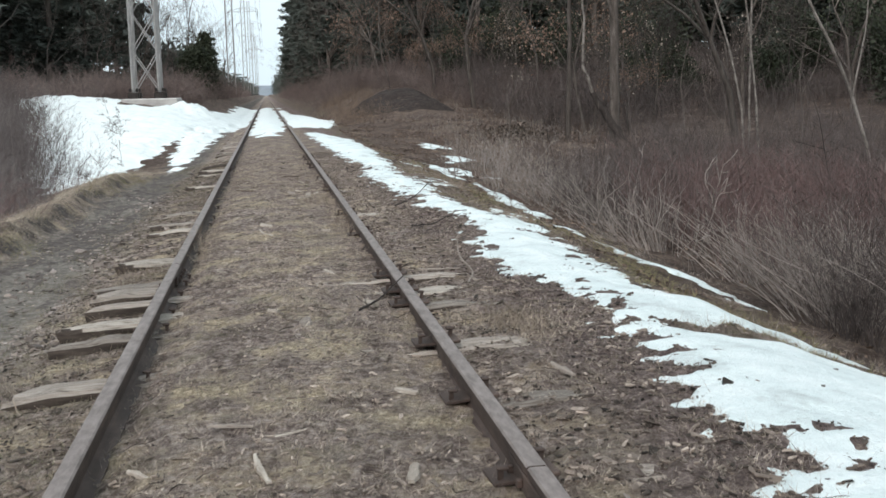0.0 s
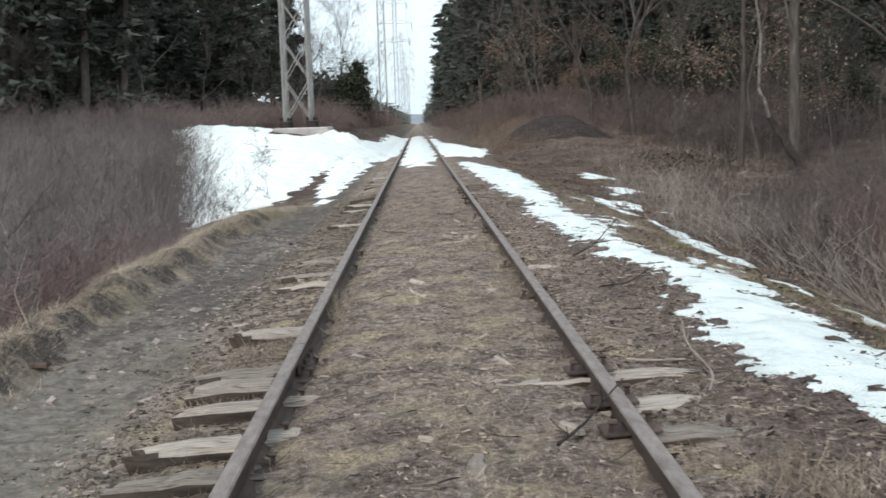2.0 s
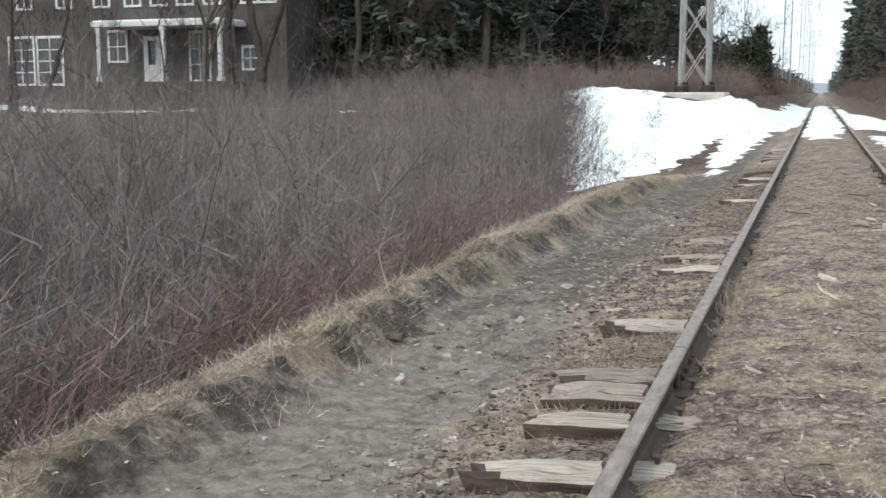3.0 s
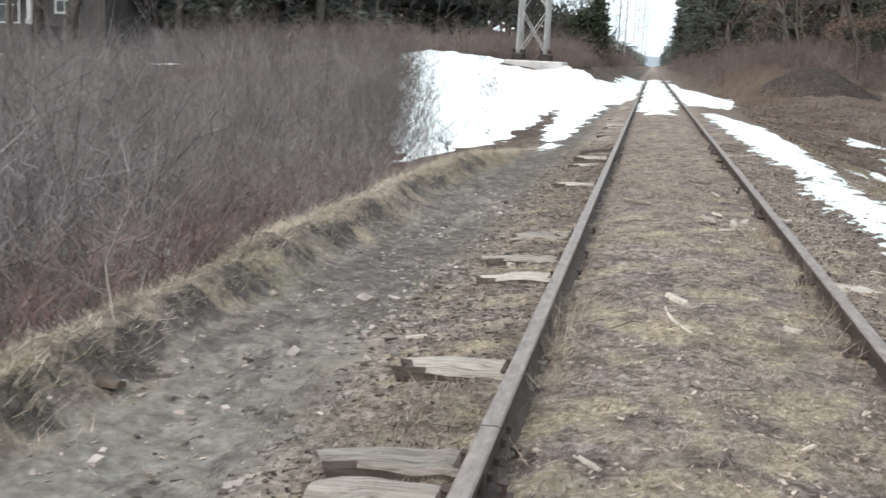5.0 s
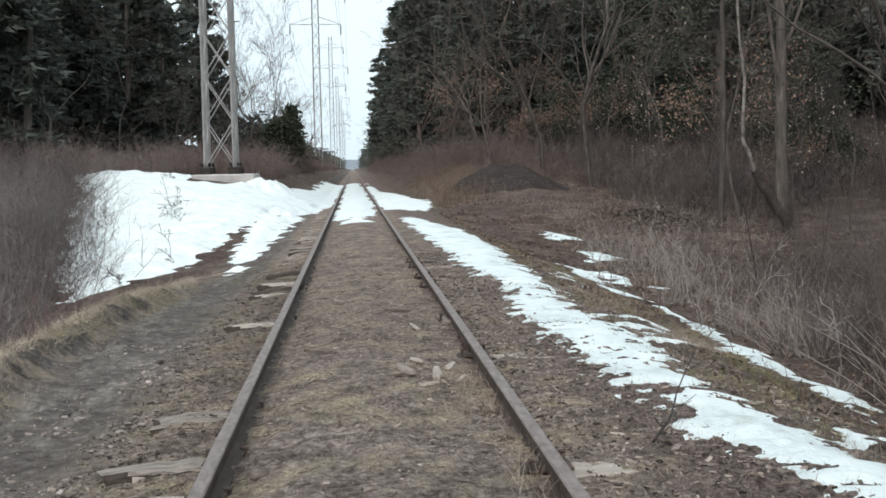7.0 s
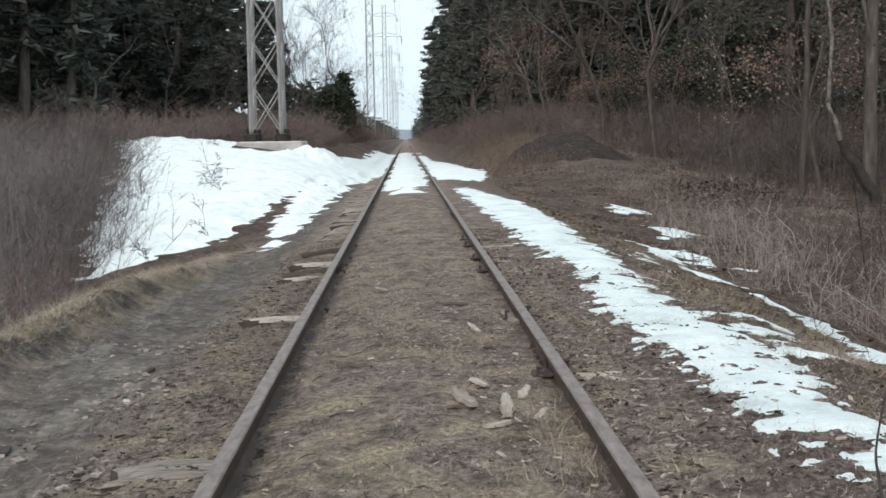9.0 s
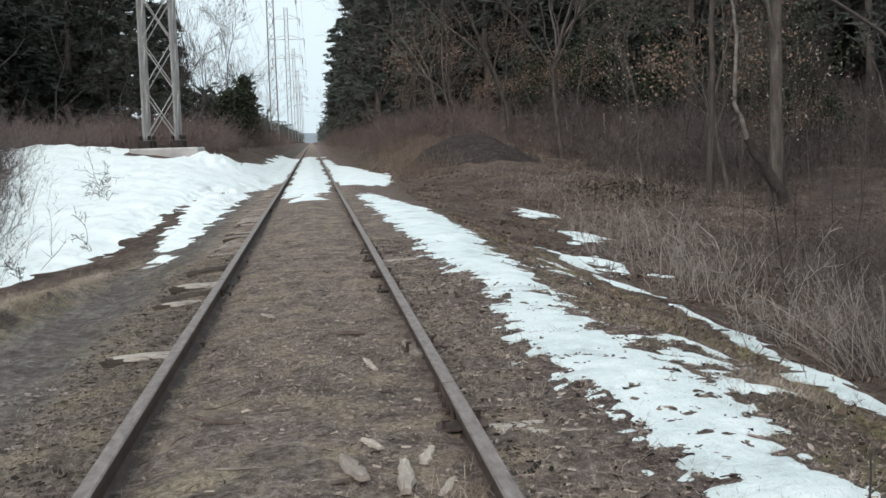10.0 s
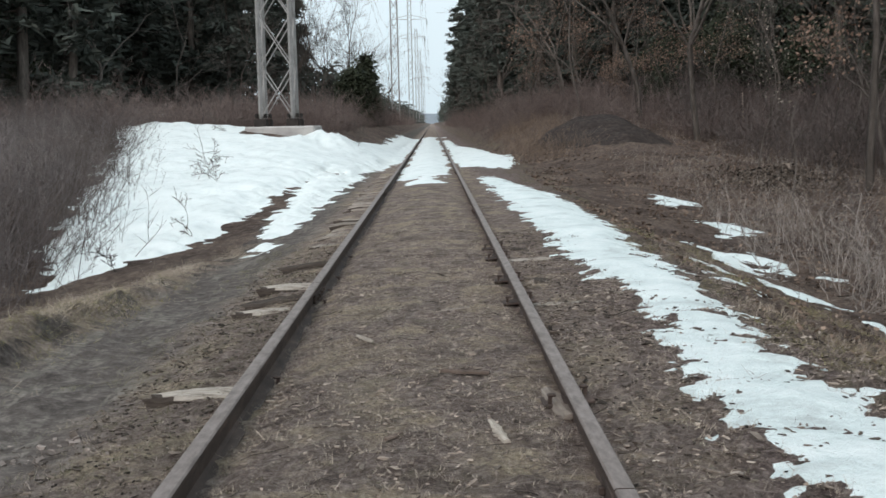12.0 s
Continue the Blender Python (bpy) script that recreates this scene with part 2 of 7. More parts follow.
def ground_material():
    """Trodden soil, straw and chips; grey trail; leaf litter away from the track."""
    m, nodes, links, b = material("ground_soil", 0.95, 0, 0.15)
    tc = nodes.new("ShaderNodeTexCoord")
    co = tc.outputs["Object"]

    def noise_of(scale, detail=6.0, rough=0.65):
        n = node(nodes, "ShaderNodeTexNoise", Scale=scale, Detail=detail, Roughness=rough)
        links.new(co, n.inputs["Vector"])
        return n.outputs[0]

    def mixed(fac, a, c):
        x = nodes.new("ShaderNodeMixRGB")
        for sock, val in zip(x.inputs, (fac, a, c)):
            if isinstance(val, tuple):
                sock.default_value = (*val, 1)
            elif isinstance(val, float):
                sock.default_value = val
            else:
                links.new(val, sock)
        return x.outputs[0]

    def band(value, lo, hi):
        n = node(nodes, "ShaderNodeMapRange", From_Min=lo, From_Max=hi)
        n.interpolation_type = "SMOOTHSTEP"
        links.new(value, n.inputs["Value"])
        return n.outputs[0]

    soil = ramp(nodes, ((0.38, (0.065, 0.049, 0.043)), (0.49, (0.275, 0.215, 0.188)), (0.6, (0.6, 0.51, 0.455))))
    links.new(noise_of(20.0, 10.0, 0.86), soil.inputs[0])
    straw = ramp(nodes, ((0.38, (0.12, 0.09, 0.07)), (0.5, (0.4, 0.325, 0.235)), (0.61, (0.7, 0.6, 0.455))))
    links.new(noise_of(34.0, 8.0, 0.84), straw.inputs[0])
    trail = ramp(nodes, ((0.36, (0.1, 0.087, 0.074)), (0.5, (0.163, 0.145, 0.127)), (0.64, (0.25, 0.225, 0.198))))
    links.new(noise_of(12.0, 10.0, 0.74), trail.inputs[0])
    litter = ramp(nodes, ((0.36, (0.026, 0.019, 0.017)), (0.5, (0.082, 0.06, 0.051)), (0.64, (0.25, 0.19, 0.158))))
    links.new(noise_of(7.0, 12.0, 0.88), litter.inputs[0])
    tan = ramp(nodes, ((0.36, (0.06, 0.042, 0.034)), (0.5, (0.15, 0.11, 0.09)), (0.66, (0.37, 0.295, 0.245))))
    links.new(noise_of(8.0, 12.0, 0.87), tan.inputs[0])
    slope_colour = mixed(band(noise_of(0.7, 7.0, 0.75), 0.42, 0.6), litter.outputs[0], tan.outputs[0])
    patches = band(noise_of(1.7, 5.0), 0.46, 0.64)
    c = mixed(patches, soil.outputs[0], straw.outputs[0])
    soil_dark = ramp(nodes, ((0.38, (0.06, 0.045, 0.039)), (0.5, (0.15, 0.115, 0.1)), (0.62, (0.34, 0.275, 0.245))))
    links.new(noise_of(18.0, 10.0, 0.84), soil_dark.inputs[0])
    sprouts = nodes.new("ShaderNodeMath")
    sprouts.operation = "MULTIPLY"
    sprouts.inputs[1].default_value = 0.45
    links.new(band(noise_of(2.6, 6.0, 0.75), 0.52, 0.66), sprouts.inputs[0])
    c = mixed(sprouts.outputs[0], c, (0.27, 0.25, 0.165))
    damp = ramp(nodes, ((0.36, (0.46, 0.44, 0.43)), (0.5, (1.0, 1.0, 1.0)), (0.64, (1.35, 1.33, 1.28))))
    links.new(noise_of(3.4, 6.0, 0.7), damp.inputs[0])
    worn = nodes.new("ShaderNodeMixRGB")
    worn.blend_type = "MULTIPLY"
    worn.inputs[0].default_value = 0.9
    links.new(c, worn.inputs[1])
    links.new(damp.outputs[0], worn.inputs[2])
    c = worn.outputs[0]
    sep = nodes.new("ShaderNodeSeparateXYZ")
    links.new(co, sep.inputs[0])
    moist = node(nodes, "ShaderNodeMapRange", From_Min=11.5, From_Max=15.5, To_Min=0.0, To_Max=0.42)
    links.new(sep.outputs[1], moist.inputs["Value"])
    c = mixed(moist.outputs[0], c, soil_dark.outputs[0])
    wob = nodes.new("ShaderNodeMath")
    wob.operation = "MULTIPLY_ADD"
    links.new(noise_of(1.3, 6.0, 0.7), wob.inputs[0])
    wob.inputs[1].default_value = 0.8
    links.new(sep.outputs[0], wob.inputs[2])
    x = wob.outputs[0]
    ruts = nodes.new("ShaderNodeMapping")
    ruts.inputs["Scale"].default_value = (2.4, 0.6, 1.0)
    links.new(co, ruts.inputs[0])
    rut_noise = node(nodes, "ShaderNodeTexNoise", Scale=1.9, Detail=9.0, Roughness=0.75)
    links.new(ruts.outputs[0], rut_noise.inputs["Vector"])
    mud = ramp(nodes, ((0.36, (0.05, 0.042, 0.038)), (0.5, (0.1, 0.085, 0.077)), (0.64, (0.2, 0.175, 0.158))))
    links.new(noise_of(9.0, 10.0, 0.8), mud.inputs[0])
    wet = nodes.new("ShaderNodeMath")
    wet.operation = "MULTIPLY_ADD"
    links.new(band(sep.outputs[1], 6.5, 11.0), wet.inputs[0])
    wet.inputs[1].default_value = -0.12
    links.new(rut_noise.outputs[0], wet.inputs[2])
    trail_colour = mixed(band(wet.outputs[0], 0.46, 0.38), trail.outputs[0], mud.outputs[0])
    to_trail = nodes.new("ShaderNodeMath")
    to_trail.operation = "MULTIPLY"
    links.new(band(x, -0.85, -1.35), to_trail.inputs[0])
    links.new(band(x, -2.2, -1.85), to_trail.inputs[1])
    c = mixed(to_trail.outputs[0], c, trail_colour)
    bank = ramp(nodes, ((0.37, (0.08, 0.062, 0.05)), (0.5, (0.27, 0.215, 0.17)), (0.63, (0.56, 0.47, 0.38))))
    links.new(noise_of(15.0, 11.0, 0.86), bank.inputs[0])
    bank_colour = mixed(band(sep.outputs[1], 20.0, 26.0), bank.outputs[0], slope_colour)
    c = mixed(band(x, -1.95, -2.4), c, bank_colour)
    scarp = nodes.new("ShaderNodeMath")
    scarp.operation = "MULTIPLY"
    links.new(band(x, -1.92, -2.02), scarp.inputs[0])
    links.new(band(x, -2.32, -2.18), scarp.inputs[1])
    broken = nodes.new("ShaderNodeMath")
    broken.operation = "MULTIPLY"
    links.new(scarp.outputs[0], broken.inputs[0])
    links.new(band(noise_of(2.3, 7.0, 0.7), 0.44, 0.54), broken.inputs[1])
    c = mixed(broken.outputs[0], c, mud.outputs[0])
    c = mixed(band(x, -2.6, -3.1), c, slope_colour)
    cinder = ramp(nodes, ((0.38, (0.046, 0.033, 0.03)), (0.5, (0.17, 0.128, 0.115)), (0.62, (0.44, 0.355, 0.32))))
    links.new(noise_of(18.0, 11.0, 0.88), cinder.inputs[0])
    c = mixed(band(x, 1.3, 1.9), c, cinder.outputs[0])
    c = mixed(band(x, 2.2, 3.4), c, slope_colour)
    moss = ramp(nodes, ((0.36, (0.05, 0.041, 0.027)), (0.5, (0.15, 0.123, 0.085)), (0.64, (0.34, 0.28, 0.2))))
    links.new(noise_of(16.0, 9.0, 0.85), moss.inputs[0])
    mossy = nodes.new("ShaderNodeMath")
    mossy.operation = "MULTIPLY"
    links.new(band(x, 2.3, 2.6), mossy.inputs[0])
    links.new(band(x, 3.7, 3.3), mossy.inputs[1])
    mossy_here = nodes.new("ShaderNodeMath")
    mossy_here.operation = "MULTIPLY"
    links.new(mossy.outputs[0], mossy_here.inputs[0])
    links.new(band(noise_of(1.6, 6.0, 0.75), 0.47, 0.62), mossy_here.inputs[1])
    c = mixed(mossy_here.outputs[0], c, moss.outputs[0])
    fleck = band(noise_of(95.0, 3.0, 0.6), 0.7, 0.76)
    c = mixed(fleck, c, (0.5, 0.42, 0.35))
    links.new(c, b.inputs["Base Color"])
    bp = node(nodes, "ShaderNodeBump", Strength=1.0, Distance=0.05)
    trodden = node(nodes, "ShaderNodeMapRange", To_Min=1.0, To_Max=0.3)
    links.new(to_trail.outputs[0], trodden.inputs["Value"])
    links.new(trodden.outputs[0], bp.inputs["Strength"])
    links.new(noise_of(45.0, 8.0, 0.75), bp.inputs["Height"])
    links.new(bp.outputs[0], b.inputs["Normal"])
    return m


def snow_material(name, low, mid, high):
    m, nodes, links, b = material(name, 0.6, 0, 0.3)
    tc = nodes.new("ShaderNodeTexCoord")
    n1 = node(nodes, "ShaderNodeTexNoise", Scale=2.2, Detail=8.0, Roughness=0.7)
    n2 = node(nodes, "ShaderNodeTexNoise", Scale=26.0, Detail=6.0, Roughness=0.7)
    links.new(tc.outputs["Object"], n1.inputs["Vector"])
    links.new(tc.outputs["Object"], n2.inputs["Vector"])
    r = ramp(nodes, ((0.32, low), (0.46, mid), (0.62, high)))
    links.new(n1.outputs[0], r.inputs[0])
    n3 = node(nodes, "ShaderNodeTexNoise", Scale=42.0, Detail=6.0, Roughness=0.75)
    links.new(tc.outputs["Object"], n3.inputs["Vector"])
    dirt = ramp(nodes, ((0.3, (0.62, 0.6, 0.57)), (0.42, (1, 1, 1)), (0.7, (1, 1, 1))))
    links.new(n3.outputs[0], dirt.inputs[0])
    soiled = nodes.new("ShaderNodeMixRGB")
    soiled.blend_type = "MULTIPLY"
    soiled.inputs[0].default_value = 0.8
    links.new(r.outputs[0], soiled.inputs[1])
    links.new(dirt.outputs[0], soiled.inputs[2])
    links.new(soiled.outputs[0], b.inputs["Base Color"])
    bp = node(nodes, "ShaderNodeBump", Strength=0.7, Distance=0.04)
    links.new(n2.outputs[0], bp.inputs["Height"])
    links.new(bp.outputs[0], b.inputs["Normal"])
    return m


GROUND = ground_material()
SNOW = snow_material("old_snow", (0.68, 0.735, 0.73), (0.84, 0.9, 0.895), (0.89, 0.94, 0.935))
THIN_SNOW = snow_material("thin_icy_snow", (0.54, 0.58, 0.575), (0.74, 0.815, 0.81), (0.85, 0.905, 0.9))
RAIL_SIDE = mottled("rusty_rail_steel", ((0.3, (0.036, 0.025, 0.021)), (0.6, (0.085, 0.06, 0.05)), (0.8, (0.15, 0.102, 0.082))), scale=14, rough=0.75, metal=0.15, spec=0.4, bump=0.3, bump_scale=90, stretch=(1, 0.35, 1), distance=0.004)
RAIL_TOP = mottled("worn_rail_head", ((0.3, (0.13, 0.105, 0.094)), (0.55, (0.24, 0.2, 0.184)), (0.8, (0.34, 0.29, 0.265))), scale=26, detail=8, rough=0.6, metal=0.2, spec=0.4, bump=0.4, bump_scale=90, stretch=(1, 0.3, 1), distance=0.003)
# Tie sides: creosote, with side shade also put into the dark colour.
TIE_SIDE = mottled("shaded_creosoted_wood", ((0.3, (0.03, 0.024, 0.02)), (0.6, (0.08, 0.064, 0.054)), (0.8, (0.16, 0.13, 0.11))), scale=6, bump=0.8, bump_scale=18, stretch=(0.6, 5, 5), distance=0.01)
TIE_PALE = mottled("bleached_tie_wood", ((0.3, (0.15, 0.125, 0.105)), (0.46, (0.38, 0.335, 0.29)), (0.75, (0.6, 0.54, 0.48))), scale=12, detail=8, bump=0.9, bump_scale=30, stretch=(0.3, 7, 7), per_object=0.15, distance=0.01)
TIE = mottled("weathered_tie_wood", ((0.3, (0.1, 0.083, 0.07)), (0.46, (0.27, 0.232, 0.2)), (0.72, (0.48, 0.43, 0.385))), scale=12, detail=8, rough=0.9, bump=0.9, bump_scale=30, stretch=(0.3, 7, 7), per_object=0.3, distance=0.01)
CHIP = mottled("split_wood", ((0.3, (0.17, 0.134, 0.112)), (0.6, (0.34, 0.28, 0.235)), (0.8, (0.52, 0.45, 0.39))), scale=9, rough=0.9, bump=0.5, bump_scale=40, per_island=0.6)
STRAW = mottled("dry_grass", ((0.3, (0.2, 0.16, 0.125)), (0.6, (0.36, 0.3, 0.24)), (0.8, (0.52, 0.45, 0.37))), scale=3, bump=0.0, per_island=0.45)
STEM = mottled("brush_stems", ((0.3, (0.07, 0.06, 0.058)), (0.5, (0.155, 0.136, 0.133)), (0.7, (0.31, 0.276, 0.266))), scale=0.6, bump=0.0, per_island=0.35)
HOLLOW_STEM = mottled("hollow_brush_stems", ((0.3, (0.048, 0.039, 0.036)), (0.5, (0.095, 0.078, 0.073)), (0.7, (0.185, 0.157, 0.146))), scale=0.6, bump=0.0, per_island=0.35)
RED_STEM = mottled("reddish_brush_stems", ((0.3, (0.1, 0.064, 0.06)), (0.6, (0.165, 0.112, 0.105)), (0.8, (0.25, 0.187, 0.175))), scale=0.7, bump=0.0, per_island=0.3)
PALE_STEM = mottled("pale_weed_stalks", ((0.3, (0.17, 0.146, 0.132)), (0.7, (0.36, 0.316, 0.286))), scale=2, bump=0.0, per_island=0.35)
NEEDLE = mottled("pine_needles", ((0.3, (0.053, 0.061, 0.053)), (0.55, (0.083, 0.093, 0.081)), (0.8, (0.12, 0.127, 0.109))), scale=0.8, rough=0.85, spec=0.1, bump=0.0, per_object=0.22, per_island=0.2)
OAK_LEAF = mottled("withered_oak_leaves", ((0.3, (0.135, 0.089, 0.067)), (0.6, (0.215, 0.148, 0.114)), (0.8, (0.305, 0.222, 0.177))), scale=1.5, bump=0.0, per_island=0.35)
LAUREL = mottled("evergreen_leaves", ((0.3, (0.026, 0.033, 0.022)), (0.6, (0.05, 0.058, 0.036)), (0.8, (0.085, 0.09, 0.056))), scale=1.0, rough=0.7, bump=0.0, per_island=0.3)
BARK = mottled("grey_bark", ((0.3, (0.055, 0.046, 0.04)), (0.55, (0.12, 0.102, 0.09)), (0.8, (0.215, 0.187, 0.166))), scale=3.5, bump=0.8, bump_scale=14, stretch=(2.5, 2.5, 0.5), per_object=0.3)
BIRCH = mottled("pale_birch_bark", ((0.32, (0.075, 0.064, 0.057)), (0.5, (0.19, 0.168, 0.15)), (0.8, (0.34, 0.305, 0.275))), scale=3.0, bump=0.4, bump_scale=14, stretch=(1, 1, 1.5))
STEEL = mottled("galvanised_steel", ((0.3, (0.23, 0.22, 0.214)), (0.7, (0.37, 0.358, 0.348))), scale=2.5, rough=0.6, metal=0.3, spec=0.5, bump=0.1)
DARK_STEEL = mottled("dark_bolted_steel", ((0.3, (0.02, 0.018, 0.017)), (0.7, (0.06, 0.05, 0.045))), scale=5, rough=0.7, metal=0.3)
CONCRETE = mottled("weathered_concrete", ((0.3, (0.32, 0.3, 0.29)), (0.7, (0.5, 0.48, 0.46))), scale=3, bump=0.3, bump_scale=30)
WIRE = mottled("dark_wire", ((0.3, (0.09, 0.09, 0.095)), (0.7, (0.14, 0.14, 0.145))), scale=2, rough=0.6, metal=0.4, bump=0.0)
SIDING = mottled("taupe_clapboard", ((0.3, (0.06, 0.056, 0.054)), (0.7, (0.085, 0.079, 0.076))), scale=1.2, bump=0.1)
WHITE = mottled("white_trim_paint", ((0.3, (0.5, 0.49, 0.48)), (0.7, (0.6, 0.59, 0.58))), scale=2, rough=0.6, bump=0.05)
SHINGLE = mottled("grey_roof_shingles", ((0.3, (0.09, 0.085, 0.08)), (0.7, (0.17, 0.16, 0.155))), scale=6, bump=0.4)
# Blue-grey distance haze is mixed into the ridge's base colour.
HAZE_WOODS = mottled("haze_tinted_woods", ((0.3, (0.2, 0.23, 0.26)), (0.7, (0.27, 0.3, 0.33))), scale=0.05, bump=0.0)


def glass_material():
    m, nodes, links, b = material("window_glass", 0.08, 0, 0.5)
    n1 = node(nodes, "ShaderNodeTexNoise", Scale=0.7, Detail=2.0)
    r = ramp(nodes, ((0.3, (0.02, 0.022, 0.025)), (0.7, (0.05, 0.05, 0.05))))
    links.new(n1.outputs[0], r.inputs[0])
    links.new(r.outputs[0], b.inputs["Base Color"])
    return m


GLASS = glass_material()

# ---- ground ----
def spaced(knots):
    out = []
    for a, b, step in knots:
        out += list(np.arange(a, b - 1e-6, step))
    return np.array(out + [knots[-1][1]])


def grid_mesh(name, xs, ys, zf, mats):
    gx, gy = np.meshgrid(xs, ys)
    verts = np.stack([gx, gy, zf(gx, gy)], -1).reshape(-1, 3)
    nx, ny = len(xs), len(ys)
    i = (np.arange(ny - 1)[:, None] * nx + np.arange(nx - 1)[None]).ravel()
    return mesh_np(name, verts, np.stack([i, i + 1, i + nx + 1, i + nx], 1), mats, True)


def build_ground():
    xs = spaced(((-1500, -200, 130), (-200, -60, 14), (-60, -12, 1.6), (-12, -4, 0.25), (-4, -3, 0.12), (-3, -1.5, 0.06), (-1.5, 2.5, 0.04), (2.5, 3.2, 0.06), (3.2, 5, 0.12), (5, 14, 0.25), (14, 60, 1.6), (60, 200, 14), (200, 1500, 130)))
    ys = spaced(((-300, -40, 26), (-40, -4, 2), (-4, 1, 0.25), (1, 15, 0.045), (15, 24, 0.08), (24, 34, 0.12), (34, 50, 0.15), (50, 70, 0.3), (70, 160, 3), (160, 400, 20), (400, 3000, 200)))
    tagged(new("ground", grid_mesh("ground", xs, ys, ground_z, [GROUND])), "trodden brown soil with straw, wood chips and leaf litter", "ground", kind="structure")


build_ground()


# ---- snow ----
def heap(x, y):
    """Ploughed-up lumps beside the pylon's footing."""
    lumps = -0.1 + 2.4 * fbm(x * 3.0, y * 1.9, 91, 5)
    hollow = 0.3 * np.exp(-((x + 5.1) / 1.4) ** 2 - ((y - 48.4) / 1.0) ** 2)
    return -hollow + lumps * (0.27 * np.exp(-((x + 3.1) / 1.0) ** 2 - ((y - 48.2) / 1.8) ** 2) + 0.12 * np.exp(-((x + 8.6) / 1.2) ** 2 - ((y - 48.6) / 1.5) ** 2))


def snow_sheet(name, xs, ys, mask, depth, label, mat=SNOW):
    """Snow lying on the ground wherever mask is positive; it thins to nothing at its ragged edge."""
    gx, gy = np.meshgrid(xs, ys)
    m = mask(gx, gy)
    rise = depth * smooth(0.06, 0.5, m) + np.clip(0.13 * m, -0.1, 0.012)
    base = ground_base(gx, gy) + (fbm(gx * 0.9, gy * 0.9, 3, 3) - 0.5) * (0.04 + 0.16 * smooth(1.0, 4.0, np.abs(gx)))
    w = smooth(0.0, 0.3, m)
    z = base + 0.002 + rise + (fbm(gx * 2.3, gy * 2.3, 31, 4) - 0.5) * (0.05 + 0.12 * smooth(-2.5, -4, gx)) * w + heap(gx, gy) * w
    verts = np.stack([gx, gy, z], -1).reshape(-1, 3)
    nx, ny = len(xs), len(ys)
    i = (np.arange(ny - 1)[:, None] * nx + np.arange(nx - 1)[None]).ravel()
    faces = np.stack([i, i + 1, i + nx + 1, i + nx], 1)
    keep = (m.ravel()[faces] > -0.3).any(1)
    faces = faces[keep]
    used, inv = np.unique(faces, return_inverse=True)
    return tagged(new(name, mesh_np(name, verts[used], inv.reshape(-1, 4), [mat], True)), label, "snow", kind="stuff")


RIGHT_EDGE_IN = ((-2, 1.7), (2.9, 1.67), (4.6, 1.81), (5.5, 1.92), (6.1, 1.83), (6.8, 1.62), (7.6, 1.58), (8.7, 1.8), (10.4, 1.95), (11, 1.82), (11.6, 1.73), (12.3, 1.74), (12.6, 1.6), (13, 1.66), (13.5, 1.57), (14.6, 1.52), (15.2, 1.42), (16, 1.45), (17, 1.52), (17.6, 1.58), (19.2, 1.6), (19.9, 1.54), (20.3, 1.4), (23, 1.43), (26.4, 1.34), (32, 1.32), (34.5, 1.24))
RIGHT_EDGE_OUT = ((-8, 2.5), (0, 2.5), (2.8, 2.7), (4.4, 3.4), (5.5, 3.6), (5.8, 2.9), (6.1, 2.5), (7.6, 2.5), (9.1, 2.55), (9.9, 2.58), (10.5, 2.4), (11.3, 2.2), (12, 2.01), (12.9, 2.0), (13.6, 2.08), (15.2, 2.12), (16, 2.05), (17.2, 2.1), (18, 2.12), (19, 2.2), (21.3, 2.25), (23.5, 2.32), (28, 2.42), (33.2, 1.8), (36.3, 1.6))
SECOND_LINE = ((7.9, 4.1), (8.5, 3.82), (9.3, 3.5), (10.0, 3.32), (10.9, 3.32), (11.8, 3.05), (14, 3.66), (16.5, 3.76), (18.75, 4.02), (20.3, 4.08))


def blob(x, y, cx, cy, rx, ry):
    return (1 - np.hypot((x - cx) / rx, (y - cy) / ry)) * min(rx, ry)


